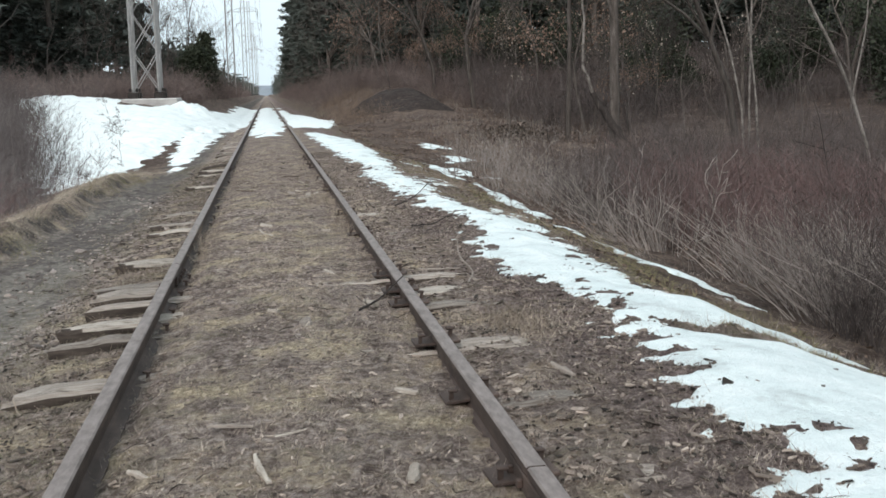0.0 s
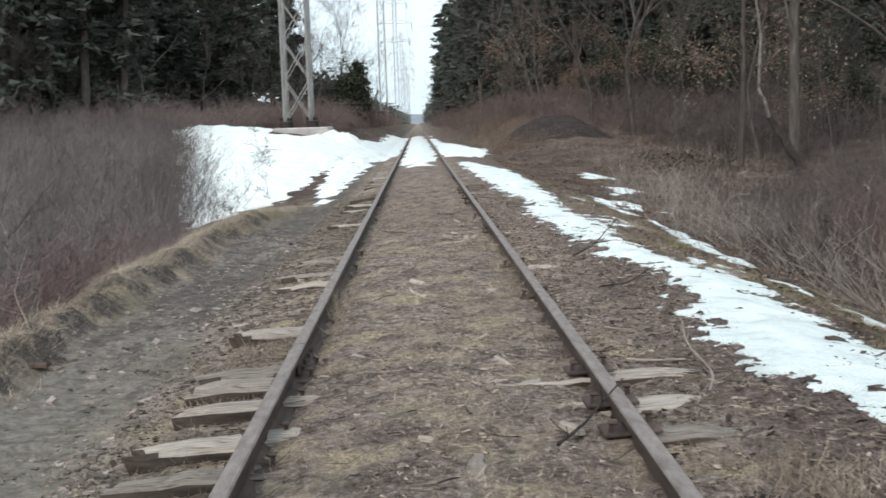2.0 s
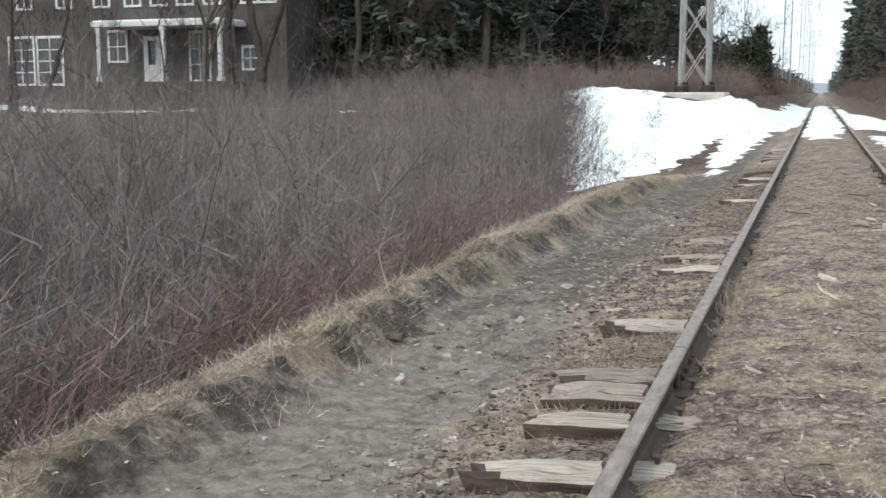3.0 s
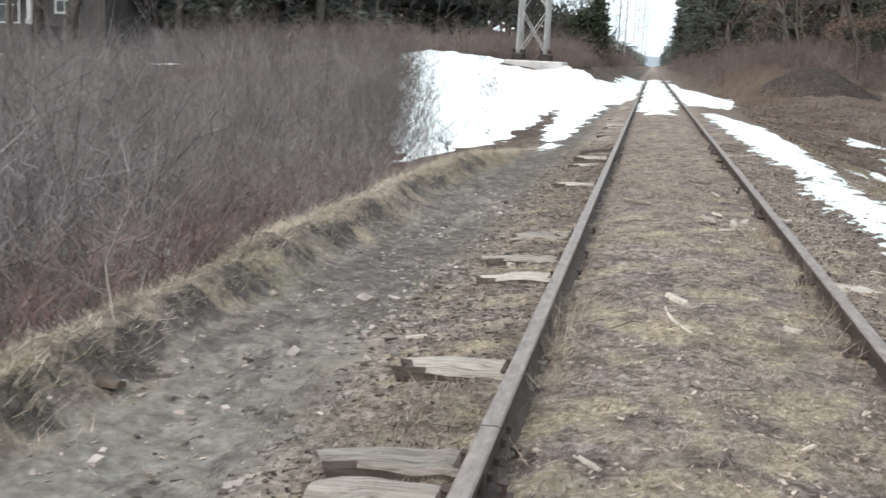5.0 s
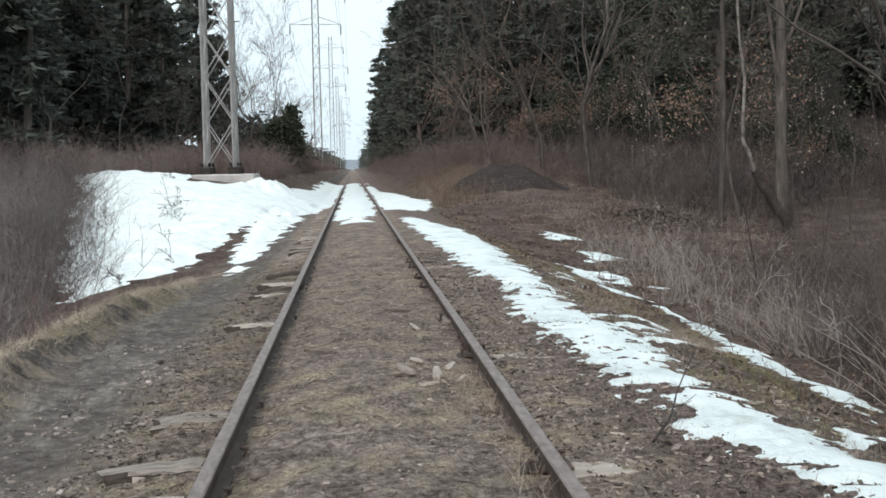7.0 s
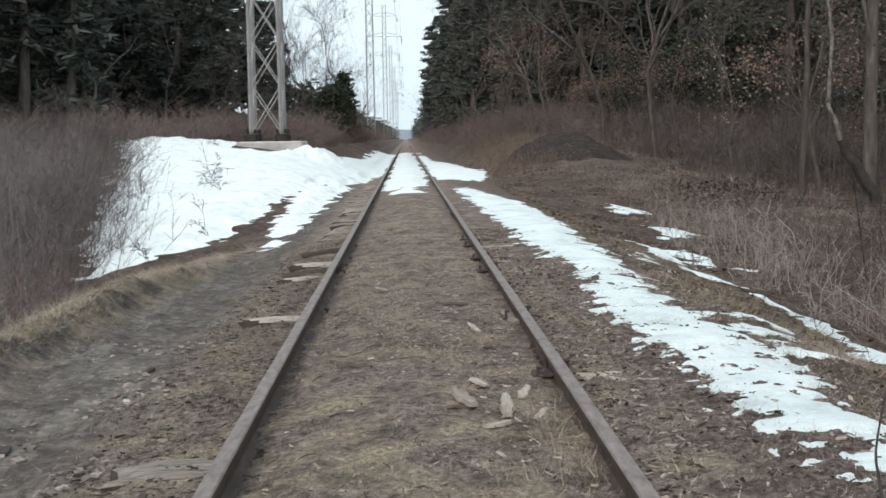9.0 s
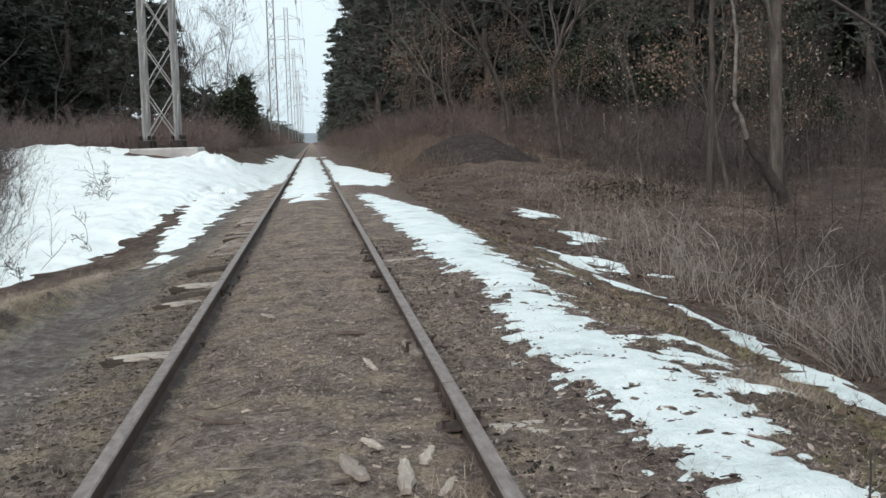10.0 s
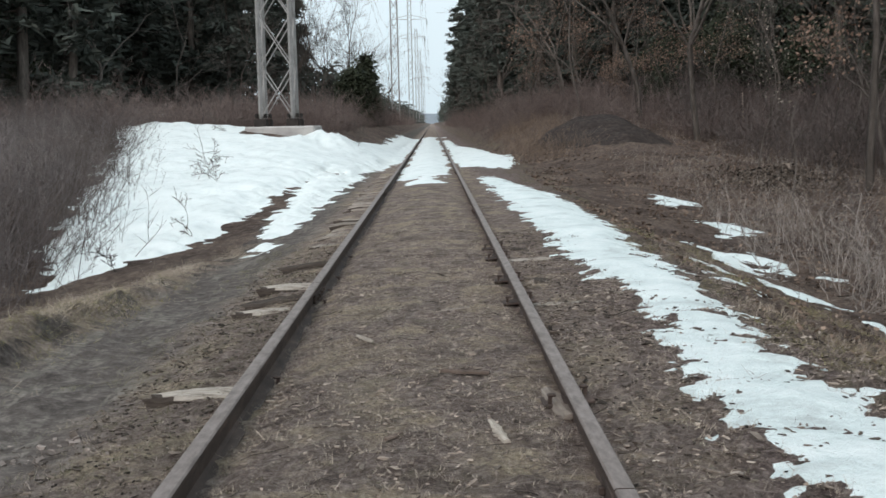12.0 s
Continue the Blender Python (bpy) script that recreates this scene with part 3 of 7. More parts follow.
def mask_right(x, y):
    lo = np.interp(y, *zip(*RIGHT_EDGE_IN))
    hi = np.interp(y, *zip(*RIGHT_EDGE_OUT))
    d = np.minimum(x - lo, hi - x) + 0.03 + 0.07 * np.exp(-((y - 11.7) / 1.2) ** 2)
    d = np.minimum(d, (36.0 - y) * 0.15)
    d = d + (fbm(x * 1.6, y * 2.2, 51, 4) - 0.5) * 0.1 + (fbm(x * 2.6, y * 10, 52, 5) - 0.5) * 0.38 + (fbm(x * 17, y * 17, 53, 2) - 0.5) * 0.12
    d = d - 0.2 * smooth(0.58, 0.72, fbm(x * 3.4, y * 3.6, 57, 4))
    # a bare streak in the wide near part
    d = np.minimum(d, 0.3 - blob(x, y, 2.95, 4.85, 1.1, 0.34) * 3.2)
    second = np.interp(y, (8, 9, 11, 13, 15, 17, 19, 20.3), (0.05, 0.13, 0.12, 0.1, 0.2, 0.17, 0.15, 0.08)) - np.abs(x - np.interp(y, *zip(*SECOND_LINE)))
    second = np.where((y > 7.9) & (y < 20.4), second, -1) - 0.2 * smooth(11.7, 12.1, y) * smooth(14.2, 13.7, y)
    second = second + (fbm(x * 2.2, y * 1.1, 61, 4) - 0.5) * 0.18 + (fbm(x * 7, y * 8, 62, 4) - 0.5) * 0.22
    patch = blob(x, y, 5.15, 34.0, 0.42, 1.1)
    for cx, cy, rx, ry in ((2.42, 15.4, 0.2, 0.5), (2.3, 15.2, 0.3, 0.12), (2.35, 14.4, 0.35, 0.12), (2.62, 15.6, 0.12, 0.4), (2.7, 20.4, 0.25, 0.35), (2.75, 15.9, 0.26, 0.4), (2.75, 11.65, 0.55, 0.2), (3.86, 21.7, 0.3, 0.8), (3.06, 22.1, 0.2, 0.6), (3.9, 24.9, 0.32, 1.1), (4.4, 25.4, 0.3, 0.8), (5.07, 29.1, 0.34, 0.9), (5.1, 24.3, 0.2, 0.4), (2.75, 3.6, 0.35, 0.3), (2.4, 10.8, 0.3, 0.15)):
        patch = np.maximum(patch, blob(x, y, cx, cy, rx, ry))
    patch = patch + (fbm(x * 3, y * 7, 66, 5) - 0.54) * 0.6
    return np.maximum(np.maximum(d, second), patch)


BRUSH_EDGE = ((25.4, 26.1, 27.5, 30.3, 35.9, 42.2, 47.8, 50.6), (-5.3, -5.4, -5.65, -6.5, -7.55, -8.8, -10.5, -10.8))


def mask_left(x, y):
    brush = np.interp(y, *BRUSH_EDGE)
    field = np.interp(y, (25.6, 26.2, 26.8, 27.6, 30.4, 35, 38.5, 41.5, 46, 51), (-5.2, -4.5, -3.95, -3.65, -3.25, -3.0, -2.65, -2.15, -1.3, -1.0))
    a = np.minimum(np.minimum(x - brush, field - x), (y - 25.5) * 0.6)
    lo = np.interp(y, (26.3, 29, 33, 38, 42), (-2.35, -2.6, -2.75, -2.9, -3.0))
    hi = np.interp(y, (26.3, 30.4, 36, 42, 50, 56), (-2.2, -1.97, -1.92, -1.7, -1.2, -0.95))
    strip = np.minimum(np.minimum(x - lo, hi - x), (y - 26.0) * 0.3)
    far_end = (51.0 - y - 0.4 * (x + 4)) * 0.3
    m = np.minimum(np.maximum(a, strip), far_end)
    lumps = 0.6 * blob(x, y, -2.6, 41, 0.9, 5) * smooth(0.5, 0.62, fbm(x * 2, y * 1.2, 75, 3))
    return m - 2 * np.maximum(lumps, 0) + (fbm(x * 1.6, y * 2.0, 71, 4) - 0.5) * 0.4 + (fbm(x * 3, y * 4.5, 72, 5) - 0.5) * 0.75


def mask_mid(x, y):
    between = np.minimum(0.62 - np.abs(x), (y - 36.5) * 0.12)
    tip = 0.4 - np.hypot(x + 0.05, (y - 34.5) / 2.2)
    right = np.minimum(np.minimum(x - 0.92, np.interp(y, (40, 44, 48, 62, 70), (2.0, 2.7, 3.0, 2.2, 1.4)) - x), (y - 41.5) * 0.15)
    left = np.minimum(np.minimum(-0.92 - x, x + np.interp(y, (46, 56, 64, 100), (1.4, 3.2, 2.6, 2.4))), (y - 50) * 0.1)
    bare = smooth(0.0, 1.0, (y - 62) / 6) * 0.25
    m = np.maximum(np.maximum(between, tip), np.maximum(right, left)) - bare * (fbm(x * 0.5, y * 0.12, 85, 2) > 0.5)
    m = np.minimum(m, (105 - y) * 0.1)
    return m + (fbm(x * 1.6, y * 1.0, 81, 4) - 0.5) * 0.45


snow_sheet("snow_strip", np.concatenate([np.arange(1.15, 4.35, 0.028), np.arange(4.35, 5.8, 0.07)]), np.concatenate([np.arange(-8.0, 1.0, 0.1), np.arange(1.0, 18, 0.032), np.arange(18, 36.6, 0.06)]), mask_right, 0.028, "ragged strip of wet old snow beside the rails", THIN_SNOW)
snow_sheet("snow_patch", np.arange(-10, -4.6, 0.07), np.arange(6.5, 16, 0.07), lambda x, y: (fbm(x * 1.3, y * 1.1, 97, 4) - 0.6) * 1.2 + (fbm(x * 5, y * 5, 98, 3) - 0.5) * 0.4, 0.03, "scraps of old snow on the floor of the ditch", THIN_SNOW)
snow_sheet("snow_field", np.arange(-14.5, -0.8, 0.08), np.concatenate([np.arange(20.5, 40, 0.09), np.arange(40, 68, 0.15)]), mask_left, 0.12, "wide bank of old white snow below the pylon")
snow_sheet("snow_crossing", np.arange(-3.6, 3.4, 0.08), np.arange(32, 106, 0.16), mask_mid, 0.07, "trampled snow lying across the track")


# ---- railway track ----
def rail_mesh(length, top_z=0.0):
    """A flat-bottomed rail along y, its running surface at z = 0."""
    half = ((0.0, 0.0), (0.028, -0.001), (0.0345, -0.008), (0.0345, -0.032), (0.028, -0.04), (0.009, -0.05), (0.008, -0.12), (0.022, -0.132), (0.066, -0.142), (0.066, -0.155))
    outline = [(x, z) for x, z in half[1:]] + [(-x, z) for x, z in reversed(half[1:])]
    bm = bmesh.new()
    rings = []
    steps = max(2, int(length / 0.8))
    for s in range(steps + 1):
        y = length * s / steps
        rings.append([bm.verts.new((x, y, z)) for x, z in outline])
    n = len(outline)
    for a, b in zip(rings, rings[1:]):
        for i in range(n):
            j = (i + 1) % n
            f = bm.faces.new((a[i], b[i], b[j], a[j]))
            f.material_index = 1 if (outline[i][1] > -0.002 and outline[j][1] > -0.002) or (abs(outline[i][0]) > 0.02 and outline[i][1] > -0.01 and outline[j][1] > -0.01) else 0
    bm.faces.new(rings[0])
    bm.faces.new(rings[-1][::-1])
    bmesh.ops.recalc_face_normals(bm, faces=bm.faces)
    me = bpy.data.meshes.new("rail")
    bm.to_mesh(me)
    bm.free()
    me.materials.append(RAIL_SIDE)
    me.materials.append(RAIL_TOP)
    return me


TIE_ROWS = (2.5, 3.0, 3.47, 4.0, 4.4, 4.95, 5.45, 5.9, 6.52, 7.0, 7.36, 8.0, 8.55, 9.0, 9.7, 10.15, 10.7, 11.4, 12.0, 12.5, 13.1, 13.72, 14.2, 14.6, 15.1, 15.65, 16.45, 17.15, 17.7, 18.4, 18.95, 19.45, 20.2, 20.9, 21.65, 22.6)
BARE_LEFT = (4.4, 5.45, 5.9, 6.52, 7.0, 7.36, 8.55, 10.7, 11.4, 12.5, 16.45, 18.95, 19.45, 20.2, 21.65)
BARE_RIGHT = (2.5, 3.47, 4.4, 5.45, 5.9, 6.52, 9.0, 10.7, 13.72, 15.65, 18.4, 19.45, 20.9, 21.65)

PALE_TIES = (5.9, 8.55, 10.7, 13.72, 16.45, 18.95, 19.45, 20.2, 21.65, 22.6)


def tie_mesh(seed, pale=False):
    """A weathered sleeper 2.6 m long with split, rotted ends."""
    rng = np.random.default_rng(seed)
    bm = bmesh.new()
    n = 26
    rings = []
    wl_, wr_ = rng.uniform(0.0, 0.05), rng.uniform(0.0, 0.05)
    groove = rng.uniform(0.004, 0.02)
    bow = rng.normal(0, 0.01)
    for s in range(n + 1):
        x = -1.295 + 2.59 * s / n
        end = max(0, abs(x) - 1.05) / 0.25
        w = 0.108 - end * (wl_ if x < 0 else wr_) + rng.normal(0, 0.004)
        o = bow * (1 - x * x) + rng.normal(0, 0.0015)
        zt = rng.normal(0, 0.004) - 0.03 * end * rng.uniform(0.4, 1.4)
        prof = ((-w + o, -0.17), (-w + o, -0.02 + zt), (-w + 0.015 + o, zt), (-0.035, zt - groove * rng.uniform(0.3, 1.6)), (0.03, zt + rng.normal(0, 0.005)), (w - 0.015 + o, zt), (w + o, -0.02 + zt), (w + o, -0.17))
        rings.append([bm.verts.new((x + (rng.normal(0, 0.015) if s in (0, n) else 0) + (rng.normal(0, 0.03) if s in (0, n) and z > -0.1 else 0), y, z)) for y, z in prof])
    for a, b in zip(rings, rings[1:]):
        for i in range(8):
            j = (i + 1) % 8
            bm.faces.new((a[i], b[i], b[j], a[j]))
    bm.faces.new(rings[0][::-1])
    bm.faces.new(rings[-1])
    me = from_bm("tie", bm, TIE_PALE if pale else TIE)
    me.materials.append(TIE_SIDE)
    # Every face not turned upward gets the darker, shade-toned side wood.
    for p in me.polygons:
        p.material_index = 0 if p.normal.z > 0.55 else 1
    return me


def build_track():
    track = tagged(new("railway_track"), "disused railway track with rusty rails on half-buried rotten ties", "railway track")
    rng = np.random.default_rng(4)
    long_rail = rail_mesh(11.88)
    for side, joint in ((-1, 7.4), (1, 2.36)):
        y = joint - 11.88 * 2
        while y < 420:
            r = part("rail", long_rail, track)
            r.matrix_basis = pose(side * 0.7525, y + 0.004, 0.13 + side * 0.0263)
            y += 11.89
            if y < 60:
                bm = bmesh.new()
                for s in (-1, 1):
                    box(bm, s * 0.012, -0.3, -0.118, s * 0.03, 0.3, -0.05, 0.004)
                    for k in (-0.23, -0.09, 0.09, 0.23):
                        box(bm, s * 0.03, k - 0.014, -0.1, s * 0.05, k + 0.014, -0.072, 0.003)
                jb = part("joint_bar", from_bm("joint_bar", bm, RAIL_SIDE), track, "rusty bolted joint bar")
                jb.matrix_basis = pose(side * 0.7525, y, 0.13 + side * 0.0263)
    rows = list(TIE_ROWS)
    y = 2.0
    while y > -8:
        rows.append(y)
        y -= 0.54
    y = 23.15
    while y < 62:
        rows.append(y)
        y += 0.54
    bm = bmesh.new()
    box(bm, -0.115, -0.08, -0.006, 0.115, 0.08, 0.01, 0.004)
    plate = from_bm("tie_plate", bm, RAIL_SIDE)
    bm = bmesh.new()
    box(bm, -0.009, -0.009, -0.03, 0.009, 0.009, 0.03)
    box(bm, -0.026, -0.016, 0.03, 0.014, 0.016, 0.044, 0.005)
    spike = from_bm("spike", bm, RAIL_SIDE)
    kinds = [tie_mesh(100 + i) for i in range(7)]
    bright = [tie_mesh(120 + i, True) for i in range(3)]
    for y in sorted(rows):
        lift_l = (0.006 if 5 < y < 7.2 else -0.012 if y > 15 else -0.008) if y in BARE_LEFT else (-0.12 if y < 23 else rng.uniform(-0.12, -0.03))
        lift_r = (0.03 if 4 < y < 7 else 0.004) if y in BARE_RIGHT else (-0.07 if y < 23 else rng.uniform(-0.08, 0.0))
        zl, zr = -0.045 + lift_l, 0.045 - 0.0 + lift_r
        tilt = math.degrees(math.atan2(zr - zl, 2.4))
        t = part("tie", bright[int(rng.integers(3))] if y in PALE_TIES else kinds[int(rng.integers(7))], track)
        t.matrix_basis = pose(rng.normal(0, 0.015), y + 0.11, (zl + zr) / 2, rng.normal(0, 4.0), -tilt, rng.normal(0, 0.8))
        for side, bare in ((-1, BARE_LEFT), (1, BARE_RIGHT)):
            if y in bare:
                x, z = side * 0.7525, (zl if side < 0 else zr) + 0.004
                plate_ob = part("tie_plate", plate, track, "rusty tie plate")
                plate_ob.matrix_basis = pose(x, y + 0.11, z, 0, -tilt, rng.normal(0, 1.5))
                for s in (-1, 1):
                    sp = part("spike", spike, plate_ob)
                    sp.matrix_basis = pose(s * 0.085, s * rng.uniform(0.03, 0.06), 0.012, rng.normal(0, 4), s * 6, 90 * (1 - s))
    return track


build_track()


# ---- transmission towers ----
TOWER_Z = 1.4


def build_tower():
    tower = tagged(new("pylon"), "tall narrow grey steel lattice transmission tower on concrete footings", "pylon", "pylons along the line")
    H = 35.6

    def half(z):
        return 0.56 - 0.12 * z / H

    for sx in (-1, 1):
        for sy in (-1, 1):
            bm = bmesh.new()
            a = Vector((sx * half(0), sy * half(0), 0.1))
            b = Vector((sx * half(H), sy * half(H), H))
            bar(bm, a, b, 0.16, 0.16)
            part("leg", from_bm("leg", bm, STEEL), tower)
            bm = bmesh.new()
            box(bm, sx * half(0) - 0.22, sy * half(0) - 0.22, -0.15, sx * half(0) + 0.22, sy * half(0) + 0.22, 0.16, 0.03)
            foot = part("foot", from_bm("foot", bm, DARK_STEEL), tower, "dark bolted steel foot")
            for bx in (-0.15, 0.15):
                bm = bmesh.new()
                box(bm, sx * half(0) + bx - 0.03, sy * half(0) - 0.23, 0.19, sx * half(0) + bx + 0.03, sy * half(0) + 0.23, 0.34, 0.01)
                part("gusset", from_bm("gusset", bm, DARK_STEEL), foot)
    levels = [0.2]
    while levels[-1] < H - 1.0:
        levels.append(levels[-1] + 1.75 - 0.012 * levels[-1])
    levels[-1] = H
    for z0, z1 in zip(levels, levels[1:]):
        for face in range(4):
            bm = bmesh.new()
            h0, h1 = half(z0), half(z1)
            turn = Matrix.Rotation(face * math.pi / 2, 3, "Z")
            for s in (-1, 1):
                bar(bm, turn @ Vector((s * h0, -h0, z0)), turn @ Vector((-s * h1, -h1 + 0.01 * s, z1)), 0.075, 0.05)
            part("brace", from_bm("brace", bm, STEEL), tower)
    for z, reach in ARMS:
        for s in (-1, 1):
            bm = bmesh.new()
            h = half(z)
            for sy in (-1, 1):
                bar(bm, (s * h, sy * h, z), (s * reach, 0, z + 0.02 * sy), 0.11, 0.08)
                bar(bm, (s * h, sy * h, z + 1.1), (s * reach, 0, z + 0.05), 0.08, 0.06)
            bar(bm, (s * (h + reach) / 2, -h / 2, z), (s * (h + reach) / 2, h / 2, z), 0.06)
            part("crossarm", from_bm("crossarm", bm, STEEL), tower)
            bm = bmesh.new()
            bar(bm, (s * reach, 0, z), (s * reach, 0, z - 1.7), 0.05, 0.05, 6)
            for k in range(9):
                bar(bm, (s * reach, 0, z - 0.15 - 0.16 * k), (s * reach, 0, z - 0.23 - 0.16 * k), 0.24, 0.24, 8)
            part("insulator", from_bm("insulator", bm, DARK_STEEL), tower, "dark hanging insulator string")
    return tower


ARMS = ((32.6, 3.5), (27.2, 4.6), (22.3, 3.9))
TOWERS = [(-5.23, 50.1 + 128 * k) for k in range(-1, 7)]


def build_towers():
    first = build_tower()
    first.matrix_basis = pose(-5.23, 50.1, TOWER_Z)
    for k, (x, y) in enumerate(TOWERS):
        if k > 1:
            copy_thing(first, pose(x, y, TOWER_Z))
    for s in (-1, 1):
        for z, reach in ARMS:
            pts = []
            for (xa, ya), (xb, yb) in zip(TOWERS[:5], TOWERS[1:]):
                for i in range(24):
                    t = i / 24
                    pts.append((xa + s * reach, ya + (yb - ya) * t, TOWER_Z + z - 1.7 - 4.0 * 4 * t * (1 - t)))
            pts = np.array(pts)
            v, f = tubes(np.stack([pts[:-1], pts[1:]], 1), np.full((len(pts) - 1, 2), 0.016), 4)
            tagged(new("power_line", mesh_np("power_line", v, f, [WIRE])), "thin dark overhead power line sagging between pylons", "power line", "wires of the line")


build_towers()


# ---- trees ----
def pine_meshes(seed, height, crown_from, spread):
    rng = np.random.default_rng(seed)
    k = 8
    path = np.zeros((1, k, 3))
    path[0, :, 2] = np.linspace(-0.4, height * 0.98, k)
    path[0, :, :2] += np.cumsum(rng.normal(0, 0.05, (k, 2)), 0)
    rad = np.linspace(0.21, 0.02, k)[None] * height / 15
    pieces = [tubes(path, rad, 7)]
    nb = int(height * 6.5)
    zb = np.sort(rng.uniform(crown_from, 1.0, nb) ** 0.9) * height
    ang = rng.uniform(0, 2 * np.pi, nb)
    rel = 1 - zb / height
    length = spread * (0.25 + 1.5 * rel * (1.25 - rel)) * rng.uniform(0.55, 1.15, nb)
    droop = -0.1 - 0.25 * rel + rng.normal(0, 0.08, nb)
    start = np.stack([np.zeros(nb), np.zeros(nb), zb], 1)
    d = np.stack([np.cos(ang), np.sin(ang), droop], 1)
    mid = start + d * (length * 0.5)[:, None] + np.array([0, 0, 0.1])
    end = start + d * length[:, None] + np.array([0, 0, 1]) * (0.18 * length)[:, None]
    pieces.append(tubes(np.stack([start, mid, end], 1), np.stack([0.045 * length / spread + 0.012, 0.03 * np.ones(nb), 0.008 * np.ones(nb)], 1), 3))
    trunk = mesh_np("trunk", *merge(pieces), [BARK], True)
    sprays = []
    for t in np.linspace(0.25, 1.0, 8):
        for rep in range(6):
            base = start * (1 - t) ** 2 + 2 * mid * t * (1 - t) + end * t * t
            base = base + rng.normal(0, 0.12, base.shape) * (length / spread * 1.6)[:, None]
            out = (d * 0.6 + rng.normal(0, 0.6, base.shape)) * np.array([1, 1, 0.5])
            out /= np.linalg.norm(out, axis=1, keepdims=True)
            sprays.append(blades(base - out * 0.1, base + out * rng.uniform(0.3, 0.62, (nb, 1)), rng.uniform(0.14, 0.3, nb), rng))
    crown = mesh_np("crown", *merge(sprays), [NEEDLE])
    return trunk, crown


def grow(rng, start, direction, length, radius, depth, out, leaves, up=0.12, split=(2, 4), wobble=0.16):
    k = 5
    pts = [np.array(start, float)]
    d = np.array(direction, float)
    for i in range(k - 1):
        d = d + rng.normal(0, wobble, 3) + np.array([0, 0, up * 0.4])
        d /= np.linalg.norm(d)
        pts.append(pts[-1] + d * length / (k - 1))
    rr = np.linspace(radius, radius * (0.5 if depth else 0.15), k)
    out.append((np.array(pts), rr))
    if depth == 0:
        leaves.append(pts[-1])
        leaves.append(pts[-2])
        return
    for i in range(int(rng.integers(*split)) + 1):
        at = int(rng.integers(2, k))
        side = rng.normal(0, 1, 3)
        side -= d * side.dot(d)
        side /= np.linalg.norm(side)
        nd = d * 0.75 + side * rng.uniform(0.35, 0.8) + np.array([0, 0, up])
        nd /= np.linalg.norm(nd)
        grow(rng, pts[at], nd, length * rng.uniform(0.45, 0.75), rr[at] * rng.uniform(0.4, 0.65), depth - 1, out, leaves, up, split, wobble)


def bare_tree_mesh(seed, height, radius, mat, depth=4, lean=(0, 0), split=(2, 4), up=0.12, wobble=0.16, trunk_share=0.55, name="trunk", sides=4):
    rng = np.random.default_rng(seed)
    out, leaves = [], []
    grow(rng, (0, 0, -0.2), (lean[0], lean[1], 1), height * trunk_share, radius, depth, out, leaves, up, split, wobble)
    top, r = out[0][0][-1], out[0][1][-1]
    grow(rng, top, (lean[0] * 0.5, lean[1] * 0.5, 1), height * (1 - trunk_share), r, depth - 1, out, leaves, up, split, wobble)
    v, f = tubes(np.array([o[0] for o in out]), np.maximum(np.array([o[1] for o in out]), 0.004), sides)
    return mesh_np(name, v, f, [mat], True), np.array(leaves)


def leaf_cloud(seed, points, count, size, spread, mat, name="crown"):
    rng = np.random.default_rng(seed)
    base = points[rng.integers(0, len(points), count)] + rng.normal(0, spread, (count, 3))
    out = rng.normal(0, 1, base.shape)
    out /= np.linalg.norm(out, axis=1, keepdims=True)
    s = rng.uniform(0.6, 1.3, (count, 1)) * size
    side = np.cross(out, rng.normal(size=out.shape))
    side /= np.linalg.norm(side, axis=1, keepdims=True)
    v = np.stack([base, base + out * s * 0.5 + side * s * 0.3, base + out * s, base + out * s * 0.5 - side * s * 0.3], 1).reshape(-1, 3)
    return mesh_np(name, v, np.arange(4 * count).reshape(-1, 4), [mat])


def tree(kind, label, category, meshes, group):
    thing = tagged(new(kind), label, category, group)
    for n, me in meshes:
        part(n, me, thing)
    return thing


def plant(masters, places, rng, scale=(0.85, 1.2)):
    """Stands each master at its first place, and copies of it at the others."""
    for k, (x, y) in enumerate(places):
        m = masters[k % len(masters)]
        s = rng.uniform(*scale)
        at = pose(x, y, gz(x, y) - 0.1, rng.normal(0, 1.2), rng.normal(0, 1.2), rng.uniform(0, 360)) @ Matrix.Diagonal((s, s, s, 1))
        if k < len(masters):
            m.matrix_basis = at
        else:
            c = copy_thing(m, Matrix())
            c.matrix_basis = at


